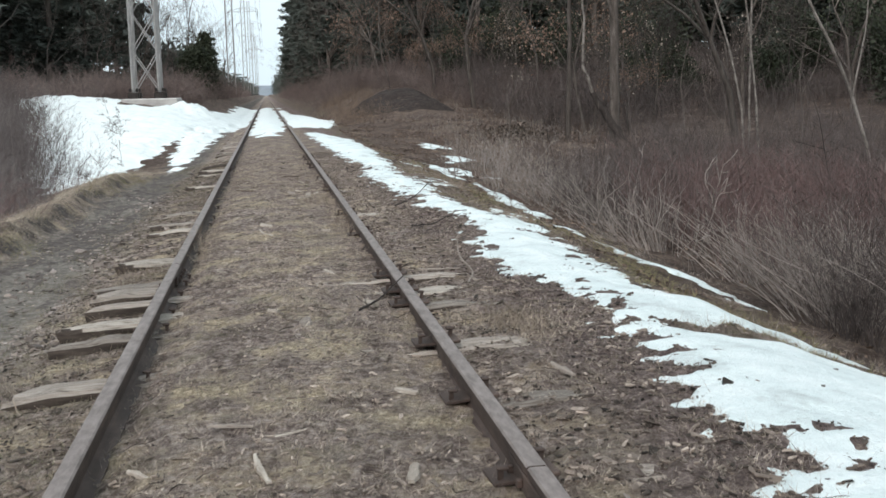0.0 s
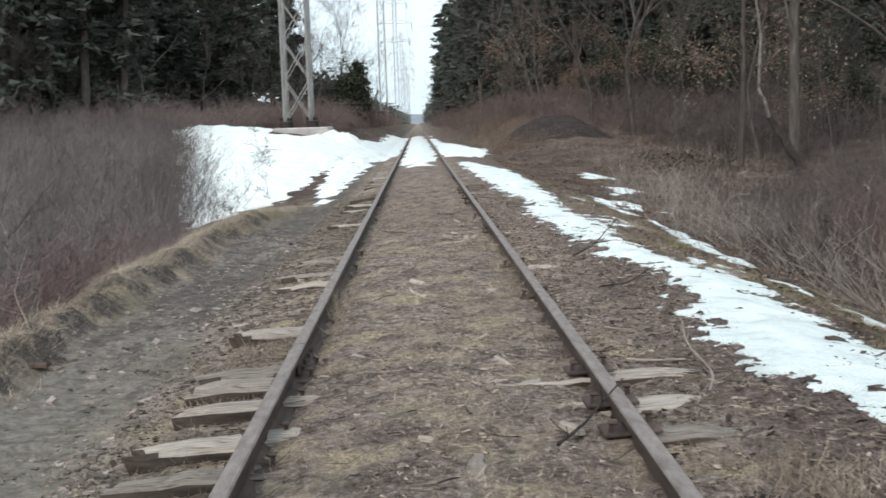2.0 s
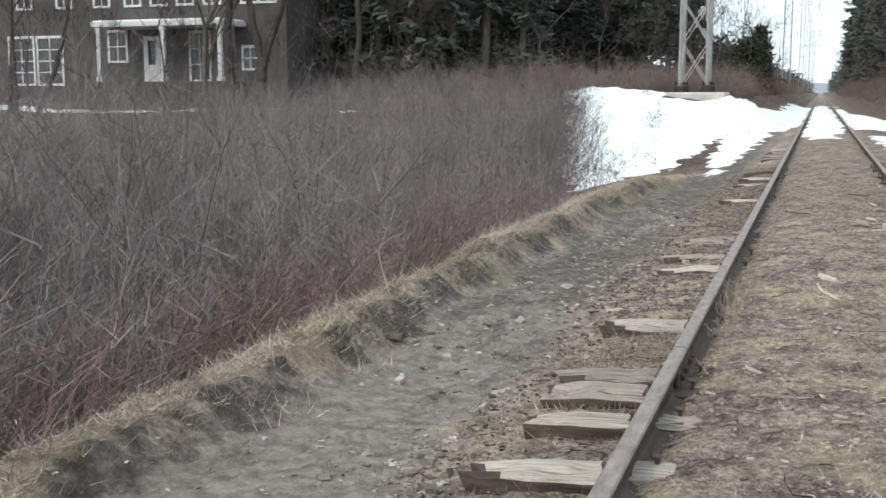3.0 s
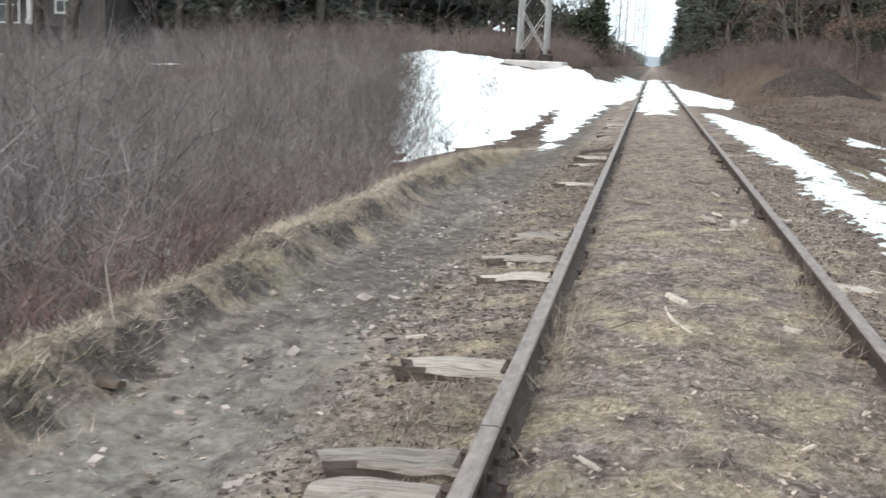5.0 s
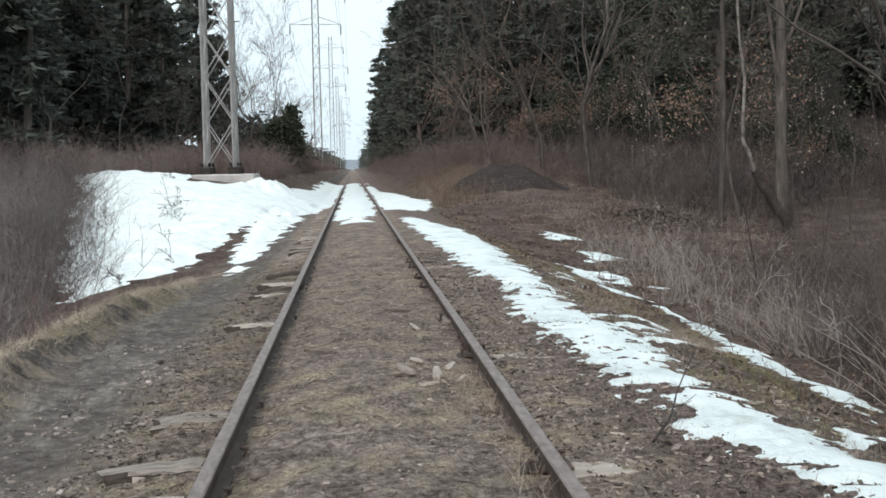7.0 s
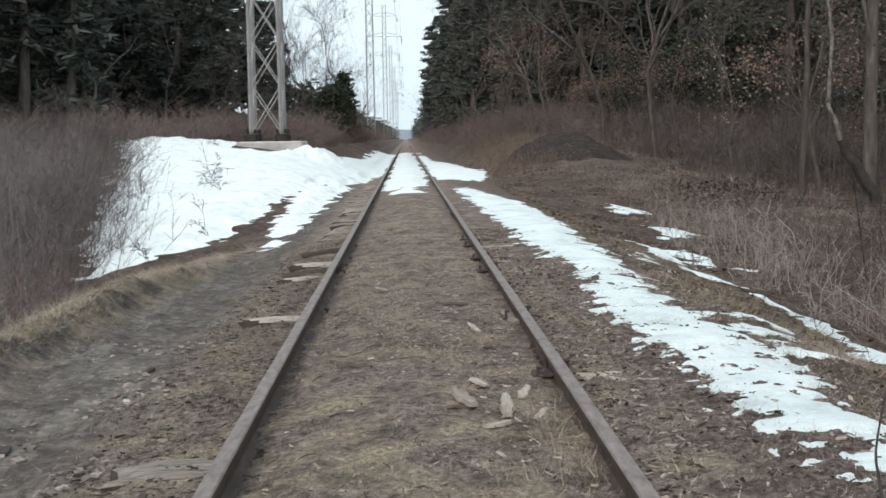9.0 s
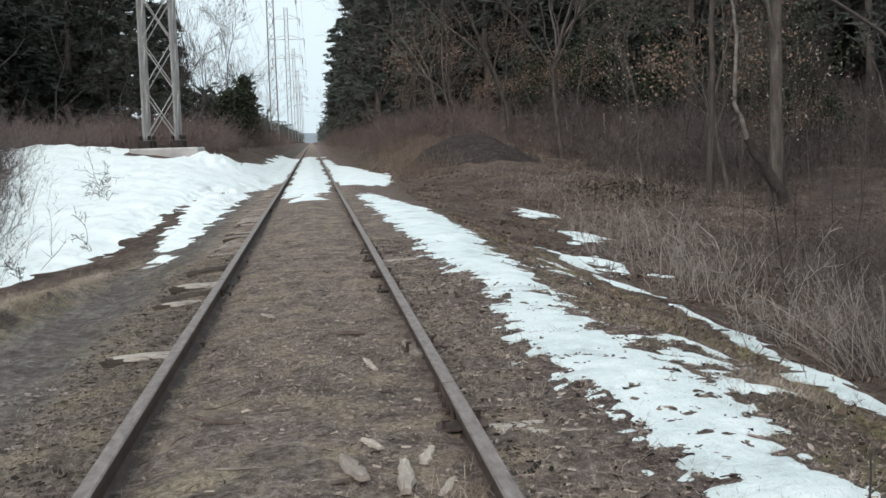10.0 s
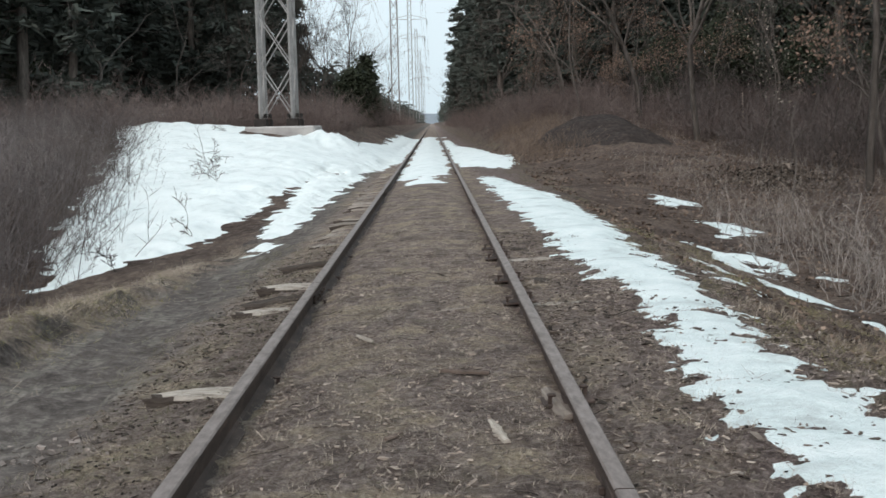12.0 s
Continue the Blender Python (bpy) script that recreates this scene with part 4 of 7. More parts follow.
def build_pines():
    rng = np.random.default_rng(21)
    masters = []
    for k, (h, c, s) in enumerate(((17, 0.08, 2.7), (15, 0.05, 2.5), (18.5, 0.18, 3.0), (14, 0.04, 2.3))):
        t, cr = pine_meshes(300 + k, h, c, s)
        masters.append(tree("pine_tree", "tall dark green white pine with drooping layered boughs", "pine tree", (("trunk", t), ("crown", cr)), "pines beside the track"))
    places = []

    def row(x0, y0, x1, y1, n, jit):
        for i in range(n):
            t = (i + 0.5) / n
            places.append((x0 + (x1 - x0) * t + rng.normal(0, jit), y0 + (y1 - y0) * t + rng.normal(0, jit)))

    row(-16, 66, -34, 58, 9, 0.8)
    row(-14, 73, -38, 66, 10, 1.0)
    row(-11, 80, -42, 78, 11, 1.2)
    row(-19, 55, -24, 50, 3, 0.7)
    row(-13.8, 56.5, -21, 51, 5, 0.5)
    row(8, 66, 40, 62, 13, 1.0)
    row(7, 74, 44, 72, 14, 1.3)
    row(6.5, 84, 40, 84, 11, 1.3)
    row(24, 52, 46, 40, 8, 1.2)
    row(30, 44, 50, 26, 8, 1.5)
    row(7, 92, 6.5, 150, 9, 0.5)
    row(10, 95, 10, 160, 9, 0.8)
    row(6.5, 155, 6.5, 300, 14, 0.6)
    row(9.5, 160, 10, 300, 12, 0.9)
    row(-15, 92, -14, 140, 5, 1.2)
    plant(masters, places, rng)


build_pines()

DARK_BARK = mottled("dark_wet_bark", ((0.3, (0.028, 0.023, 0.021)), (0.7, (0.075, 0.063, 0.056))), scale=4, bump=0.7, bump_scale=18)
PALE_LEAF = mottled("pale_beech_leaves", ((0.3, (0.17, 0.145, 0.12)), (0.7, (0.34, 0.295, 0.25))), scale=2, bump=0.0, per_island=0.3)


def build_woods():
    """The dense far woods that close the view behind the single trees."""
    rng = np.random.default_rng(33)
    pieces = []
    for (x0, y0), (x1, y1), n, h in (((-14, 92), (-60, 84), 20000, 18), ((-28, 72), (-62, 56), 14000, 17), ((10, 96), (60, 78), 16000, 17), ((44, 70), (62, 22), 12000, 16), ((9, 110), (14, 320), 14000, 14), ((-12, 125), (-14, 330), 8000, 8), ((8, 300), (10, 1100), 9000, 12), ((-10, 300), (-10, 1100), 7000, 8)):
        t = rng.uniform(0, 1, n)
        z = h * rng.uniform(0, 1, n) ** 0.8
        top = 0.55 + 0.45 * vnoise(t * 46, t * 0 + 3, 7)
        x = x0 + (x1 - x0) * t + rng.normal(0, 1.8, n)
        y = y0 + (y1 - y0) * t + rng.normal(0, 1.8, n)
        base = np.stack([x, y, ground_base(x, y) + z * top], 1)
        d = rng.normal(0, 1, base.shape) * np.array([1, 1, 0.6])
        d /= np.linalg.norm(d, axis=1, keepdims=True)
        pieces.append(blades(base, base + d * rng.uniform(0.7, 1.6, (n, 1)), rng.uniform(0.25, 0.6, n), rng))
    for (x0, y0), (x1, y1), n, h in (((-18, 106), (-80, 98), 5000, 19), ((-44, 92), (-80, 50), 5000, 18), ((12, 112), (70, 96), 5000, 18), ((62, 84), (76, 20), 4000, 17)):
        t = rng.uniform(0, 1, n)
        base = np.stack([x0 + (x1 - x0) * t, y0 + (y1 - y0) * t, h * rng.uniform(0, 1, n) * (0.75 + 0.25 * vnoise(t * 30, t * 0, 8))], 1) + rng.normal(0, 1.5, (n, 3)) * np.array([1, 1, 0])
        d = rng.normal(0, 1, base.shape)
        d /= np.linalg.norm(d, axis=1, keepdims=True)
        pieces.append(blades(base, base + d * rng.uniform(1.4, 2.8, (n, 1)), rng.uniform(0.7, 1.4, n), rng))
    tagged(new("far_woods", mesh_np("far_woods", *merge(pieces), [NEEDLE])), "dense dark evergreen woods behind the nearer trees", "woods", kind="stuff")


build_woods()


def build_bare_trees():
    rng = np.random.default_rng(41)
    masters = []
    for k, (h, r) in enumerate(((10, 0.085), (8, 0.06), (12, 0.11), (7, 0.04))):
        me, _ = bare_tree_mesh(500 + k, h, r, BARK, 4, (rng.normal(0, 0.08), rng.normal(0, 0.08)))
        masters.append(tree("bare_tree", "leafless grey deciduous tree with thin spreading twigs", "tree", (("trunk", me),), "bare trees at the wood's edge"))
    places = [(-9.5, 104), (-8.5, 112), (-7.6, 122), (-10.5, 98), (-7.4, 135), (-20.9, 40.0), (-22.0, 39.0), (-27.7, 36), (-25, 44), (-12, 64), (-15, 61), (-10.5, 70), (-18, 56)]
    places += [(6.5, 57), (8.5, 55), (10.5, 56.5), (13, 52), (15.5, 50), (9.5, 49.5), (16, 44), (17.5, 38), (19, 33), (15, 33), (20, 45), (22, 38), (24, 33), (18, 29), (13, 45), (11.5, 60), (14.5, 57), (25, 44), (21.5, 30), (5.5, 68), (5.6, 76), (5.2, 88), (5.0, 100), (5.4, 118), (5.0, 135), (6.3, 62.5)]
    places += [(-8, 92), (-9, 84), (-11.5, 78), (-7.2, 150), (-7.4, 170), (-7.0, 190), (5.2, 160), (5.0, 185), (5.2, 215), (-7.2, 215), (-7.0, 245), (5.0, 250)]
    plant(masters, places, rng, (0.8, 1.15))
    small = []
    for k in range(3):
        me, _ = bare_tree_mesh(520 + k, 6.5, 0.045, DARK_BARK, 5, (rng.normal(0, 0.1), rng.normal(0, 0.1)), (2, 4), 0.14, 0.14, 0.5)
        small.append(tree("bare_tree", "slim dark leafless tree with fine twigs", "tree", (("trunk", me),), "slim trees at the lawn's edge"))
    plant(small, [(-19, 43), (-23.4, 38), (-26.5, 39), (-28.5, 41), (-31, 40), (-21.4, 44), (-24.6, 42), (-17.2, 46), (-33, 41.5), (-16, 50), (15.2, 41), (17.5, 46), (13.8, 48), (19.5, 38)], rng, (0.75, 1.2))
    plant([copy_thing(small[0], Matrix()), copy_thing(small[1], Matrix())], [(-9.6, 118), (-10.4, 113), (-8.8, 126), (-11.2, 108)], rng, (1.6, 2.0))
    # oaks that keep their withered leaves
    oaks = []
    for k, h in enumerate((6.0, 4.6, 7.2)):
        me, tips = bare_tree_mesh(540 + k, h, 0.07, BARK, 4, (0, 0), trunk_share=0.4, up=0.05)
        oaks.append(tree("oak_sapling", "young oak still holding withered brown leaves", "tree", (("trunk", me), ("crown", leaf_cloud(550 + k, tips, 1500, 0.085, 0.17, OAK_LEAF))), "oaks with withered leaves"))
    plant(oaks, [(6.2, 60), (8.0, 60.5), (9.6, 61.5), (11.8, 55.5), (12.9, 39.5), (7.2, 64), (5.6, 66), (19, 52), (-21, 57), (11.2, 37.4), (8.8, 58)], rng, (0.8, 1.25))
    laurels = []
    for k, h in enumerate((3.0, 4.2)):
        me, tips = bare_tree_mesh(560 + k, h, 0.06, BARK, 4, (0, 0), trunk_share=0.3, up=0.1)
        laurels.append(tree("evergreen_shrub", "bushy dark green evergreen shrub at the wood's edge", "shrub", (("trunk", me), ("crown", leaf_cloud(570 + k, tips, 5200, 0.15, 0.32, LAUREL))), "evergreen shrubs"))
    plant(laurels, [(18.5, 47), (19.8, 41), (10.2, 59), (21.5, 42), (24, 40), (15.6, 55.5), (18.5, 54), (22.5, 36), (-20, 52), (-17.5, 60), (23, 36), (12.8, 58.5), (13.8, 60.5), (17.2, 47.5), (-6.9, 150), (-7.3, 143), (-6.7, 158)], rng, (0.8, 1.3))


build_bare_trees()


def build_junipers():
    """Dense dark evergreens with a ragged rounded outline beside the far line."""
    for k, (x, y, h, w) in enumerate(((-6.4, 106, 4.6, 1.7), (-5.9, 114, 6.2, 1.0), (-7.2, 120, 5.0, 1.6))):
        rng = np.random.default_rng(580 + k)
        n = 240
        ang, t = rng.uniform(0, 2 * np.pi, n), rng.uniform(0.03, 1, n)
        r = w * np.sqrt(np.clip(1 - (2 * t - 0.75) ** 2 / 1.6, 0.02, 1)) * rng.uniform(0.3, 1.0, n)
        points = np.stack([np.cos(ang) * r, np.sin(ang) * r, t * h], 1)
        b = tagged(new("evergreen_tree"), "dense dark green evergreen standing by the line", "tree", "evergreens by the line")
        part("trunk", limb(((0, 0, -0.3), (0.05, 0, h * 0.5), (0, 0.05, h * 0.95)), 0.1, 0.02, BARK, "trunk"), b)
        part("crown", leaf_cloud(590 + k, points, 9000, 0.3, 0.24, LAUREL), b)
        b.matrix_basis = pose(x, y, gz(x, y))


def limb(points, r0, r1, mat, name, sides=7, k=14):
    """A crooked limb through a few points, tapered and slightly uneven."""
    p = np.array(points, float)
    t = np.linspace(0, len(p) - 1, k)
    path = np.stack([np.interp(t, range(len(p)), p[:, i]) for i in range(3)], 1)
    path[1:-1] = (path[:-2] + 2 * path[1:-1] + path[2:]) / 4
    rng = np.random.default_rng(int(abs(p.sum()) * 100))
    path[1:-1] += rng.normal(0, r0 * 0.15, path[1:-1].shape)
    v, f = tubes(path[None], np.linspace(r0, r1, k)[None], sides)
    return mesh_np(name, v, f, [mat], True)


def build_single_trees():
    fork = tagged(new("forked_tree"), "grey twin-stemmed tree with a dark broken limb leaning from its foot", "tree")
    part("trunk", limb(((11.6, 35.2, -0.7), (11.6, 35.2, 2.3), (11.58, 35.3, 5.9), (11.8, 35.4, 12)), 0.19, 0.1, BARK, "trunk"), fork)
    part("limb", limb(((11.8, 35.0, -0.55), (11.25, 35.0, 0.35), (10.76, 35.0, 1.15)), 0.17, 0.1, DARK_BARK, "limb"), fork, "dark rotten leaning limb")
    part("limb", limb(((10.78, 35.0, 1.1), (10.6, 35.0, 1.72), (10.42, 35.0, 1.98), (10.46, 35.0, 3.0), (10.49, 35.0, 3.66), (10.35, 35.0, 4.6), (10.2, 35.1, 7.5)), 0.06, 0.03, BIRCH, "limb", 7, 22), fork, "pale upright bare limb")
    part("limb", limb(((11.62, 35.2, 3.4), (11.3, 35.1, 4.4), (11.1, 35.0, 6.0), (11.05, 35.0, 8.0)), 0.06, 0.02, BARK, "limb"), fork)
    part("limb", limb(((11.6, 35.2, 4.3), (12.1, 35.1, 5.5), (12.4, 35.0, 7.6)), 0.06, 0.02, BARK, "limb"), fork)
    me, _ = bare_tree_mesh(610, 6, 0.045, BARK, 4)
    b = part("branch", me, fork)
    b.matrix_basis = pose(11.65, 35.3, 4.8, 0, 20, 40)
    for bx, by, bz, n in ((11.6, 36.2, 4.6, 90), (12.9, 36.0, 5.4, 80), (9.2, 40.0, 4.6, 90), (16.3, 37.0, 2.8, 90)):
        me, tips = bare_tree_mesh(int(620 + bx * 3), 4.0, 0.03, BARK, 4, (0.1, 0.05), trunk_share=0.45)
        b = tagged(new("beech_sapling"), "young beech keeping a few pale withered leaves", "tree", "beeches by the forked tree")
        part("trunk", me, b)
        part("crown", leaf_cloud(int(640 + bx * 3), tips, int(n * 2.6), 0.07, 0.13, PALE_LEAF), b)
        b.matrix_basis = pose(bx, by + 1.5, gz(bx, by + 1.5), 0, 0, bx * 40) @ Matrix.Diagonal((1.1, 1.1, 1.3, 1))
    second = tagged(new("bare_tree"), "slim grey bare tree close beside the forked one", "tree", "bare trees at the wood's edge")
    part("trunk", limb(((10.25, 36.2, -0.6), (10.3, 36.2, 2.5), (10.35, 36.3, 6), (10.2, 36.4, 10.5)), 0.1, 0.04, BARK, "trunk", 6), second)
    birches = (((13.0, 28.0, -0.9), (12.94, 28.0, 0.71), (12.42, 28.0, 2.7), (11.9, 28.0, 4.15), (11.4, 28.0, 6.2)), ((13.6, 28.3, -0.9), (13.48, 28.3, 0.76), (13.19, 28.3, 3.25), (12.9, 28.3, 4.84), (12.6, 28.3, 7.5)), ((13.4, 28.6, -0.9), (13.42, 28.6, 0.6), (13.44, 28.6, 4.8), (13.5, 28.6, 8.5)))
    for pts in birches:
        t = tagged(new("birch_tree"), "slender pale birch stem leaning in the brush", "tree", "birches in the brush")
        part("trunk", limb(pts, 0.036, 0.018, BIRCH, "trunk", 6), t)
    t = tagged(new("crooked_sapling"), "pale crooked sapling rising from the brush", "tree")
    part("trunk", limb(((8.65, 14.5, -1.1), (8.72, 14.5, -0.82), (8.98, 14.5, -0.03), (8.51, 14.5, 1.35), (7.8, 14.5, 2.65), (7.62, 14.5, 3.1), (7.3, 14.6, 4.1)), 0.034, 0.014, BIRCH, "trunk", 6, 22), t)
    part("limb", limb(((8.6, 14.5, 1.1), (8.85, 14.6, 2.1), (8.95, 14.7, 3.3)), 0.016, 0.007, BIRCH, "limb", 5), t)
    # trunks standing before the house
    for pts, r, label in ((((-26.0, 34, -0.4), (-24.9, 34, 2.25), (-24.5, 34, 3.5), (-24.3, 34, 4.3), (-23.6, 34, 8.5)), 0.11, "slim dark bare tree leaning before the house"), (((-22.2, 41, 0.4), (-22.2, 41, 4), (-22.0, 41, 11)), 0.22, "thick dark upright trunk before the house"), (((-25.0, 32, -0.5), (-25.05, 32, 3), (-24.9, 32, 9)), 0.09, "dark upright bare tree before the house"), (((-18.2, 44, 0.4), (-18.0, 44, 4), (-18.4, 44, 10)), 0.15, "dark upright bare tree before the house"), (((-29.5, 37, 0.4), (-29.2, 37, 4), (-29.6, 37, 10)), 0.1, "dark upright bare tree before the house")):
        t = tagged(new("bare_tree"), label, "tree", "trees before the house")
        pts = ((pts[0][0], pts[0][1], gz(*pts[0][:2]) - 0.2), *pts[1:])
        part("trunk", limb(pts, r, r * 0.45, DARK_BARK, "trunk", 7), t)
        for k in range(5):
            p, q = Vector(pts[-2]), Vector(pts[-1])
            at = p.lerp(q, 0.05 + 0.15 * k)
            s = -1 if k % 2 else 1
            part("limb", limb((at, at + Vector((0.5 * s, 0.1, 0.7)), at + Vector((0.9 * s, 0.2, 1.9)), at + Vector((1.1 * s, 0.2, 3.0))), r * 0.35, r * 0.08, DARK_BARK, "limb", 5), t)
    t = tagged(new("forked_tree"), "thick dark trunk forking in two before the house", "tree", "trees before the house")
    part("trunk", limb(((-20.5, 40, -0.6), (-20.4, 40, 1.6), (-20.2, 40, 2.7)), 0.29, 0.23, DARK_BARK, "trunk", 8), t)
    part("limb", limb(((-20.2, 40, 2.5), (-19.6, 40, 4.0), (-18.9, 40, 5.6), (-18.3, 40, 9)), 0.17, 0.07, DARK_BARK, "limb"), t)
    part("limb", limb(((-20.25, 40, 2.5), (-20.7, 40, 4.3), (-21.0, 40, 5.9), (-21.3, 40, 10)), 0.17, 0.07, DARK_BARK, "limb"), t)
    for x, y, h, s in ((10.4, 26, 3.2, 1), (9.4, 21, 2.6, -1), (7.4, 33, 2.4, 1), (11.2, 30, 3.0, -1), (12.6, 24, 3.4, 1)):
        z = gz(x, y)
        t = tagged(new("sapling"), "thin grey leafless sapling among the brush", "tree", "saplings in the brush")
        part("trunk", limb(((x, y, z - 0.2), (x + 0.1 * s, y, z + h * 0.4), (x - 0.05 * s, y, z + h * 0.7), (x + 0.15 * s, y, z + h)), 0.02, 0.007, BARK, "trunk", 5), t)
        part("limb", limb(((x + 0.02 * s, y, z + h * 0.55), (x + 0.4 * s, y, z + h * 0.75), (x + 0.5 * s, y, z + h * 0.95)), 0.014, 0.006, BARK, "limb", 5), t)


build_junipers()
build_single_trees()


# ---- brush, weeds and grass ----
def stem_cloud(rng, xy, h, lean, radius, pts=4, twigs=7, twig_len=(0.15, 0.45), twig_w=0.006, sink=0.05, out_of=None):
    n = len(xy)
    z0 = ground_z(xy[:, 0], xy[:, 1]) - sink
    ang = rng.uniform(0, 2 * np.pi, n)
    tilt = np.minimum(np.abs(rng.normal(0, lean, n)), 0.85)
    if out_of is not None:
        away = xy - out_of
        ang = np.arctan2(away[:, 1], away[:, 0]) + rng.normal(0, 0.5, n)
        tilt = np.minimum(np.hypot(away[:, 0], away[:, 1]) * lean * 2.2 + np.abs(rng.normal(0, 0.1, n)), 0.85)
    curve = np.clip(rng.normal(0.05, lean * 0.6, n), -0.35, 0.5)
    s = np.linspace(0, 1, pts)[None]
    out = (tilt[:, None] * s + curve[:, None] * s * s) * h[:, None]
    wob = rng.normal(0, 0.035, (n, pts)) * s
    path = np.stack([xy[:, :1] + np.cos(ang)[:, None] * out + wob, xy[:, 1:] + np.sin(ang)[:, None] * out - wob, z0[:, None] + h[:, None] * s * (1 - 0.25 * tilt[:, None])], -1)
    r = radius[:, None] * (1 - 0.8 * s)
    pieces = [tubes(path, r, 3)]
    for k in range(twigs):
        t = rng.uniform(0.3, 0.98, n)
        i = np.minimum((t * (pts - 1)).astype(int), pts - 2)
        f = (t * (pts - 1) - i)[:, None]
        base = path[np.arange(n), i] * (1 - f) + path[np.arange(n), i + 1] * f
        d = np.stack([rng.normal(0, 0.7, n), rng.normal(0, 0.7, n), rng.uniform(0.2, 1.2, n)], 1)
        d /= np.linalg.norm(d, axis=1, keepdims=True)
        ln = rng.uniform(*twig_len, n) * np.minimum(1.0, h)
        pieces.append(blades(base, base + d * ln[:, None], twig_w * rng.uniform(0.6, 1.3, n), rng))
    return pieces


def clumped(rng, n, per, sample, spread=0.25):
    return clumps(rng, n, per, sample, spread)[0]


def clumps(rng, n, per, sample, spread=0.25):
    """Places gathered round shared roots: the places and their roots."""
    c = sample(rng, max(1, n // per))
    root = c[rng.integers(0, len(c), n)]
    return root + rng.normal(0, spread, (n, 2)), root


def left_region(rng, n):
    out = []
    while len(out) < n:
        y = 3 + 50 * rng.uniform(0, 1, 4000) ** 1.35
        x = -3.3 - 17 * rng.uniform(0, 1, 4000) ** 1.2
        edge = np.interp(y, (3, 20, 22, 26, 36, 42, 48), (-3.7, -3.7, -4.7, -5.7, -7.9, -9.2, -10.9))
        ok = (x < edge + 0.3 * np.sin(y * 2.1)) & (x > -0.85 * y - 6)
        out += list(np.stack([x, y], 1)[ok])
    return np.array(out[:n])


def brush_front(y):
    return np.interp(y, (3, 7.5, 8.6, 11, 16, 20, 26, 34), (4.4, 4.4, 4.1, 3.65, 4.0, 4.35, 4.7, 5.4))


def along_hollow(rng, n):
    y = 4 + 28 * rng.uniform(0, 1, n)
    return np.stack([brush_front(y) + 0.1 + 2.4 * rng.uniform(0, 1, n), y], 1)


def right_region(rng, n):
    out = []
    while len(out) < n:
        y = 3 + 36 * rng.uniform(0, 1, 4000) ** 1.2
        x = 3.6 + 16 * rng.uniform(0, 1, 4000) ** 1.3
        ok = (x > np.interp(y, (3, 10, 16, 24, 38), (4.3, 4.3, 4.6, 6.0, 9.5)) + 0.4 * np.sin(y * 1.7)) & (x < 0.66 * y + 7)
        out += list(np.stack([x, y], 1)[ok])
    return np.array(out[:n])


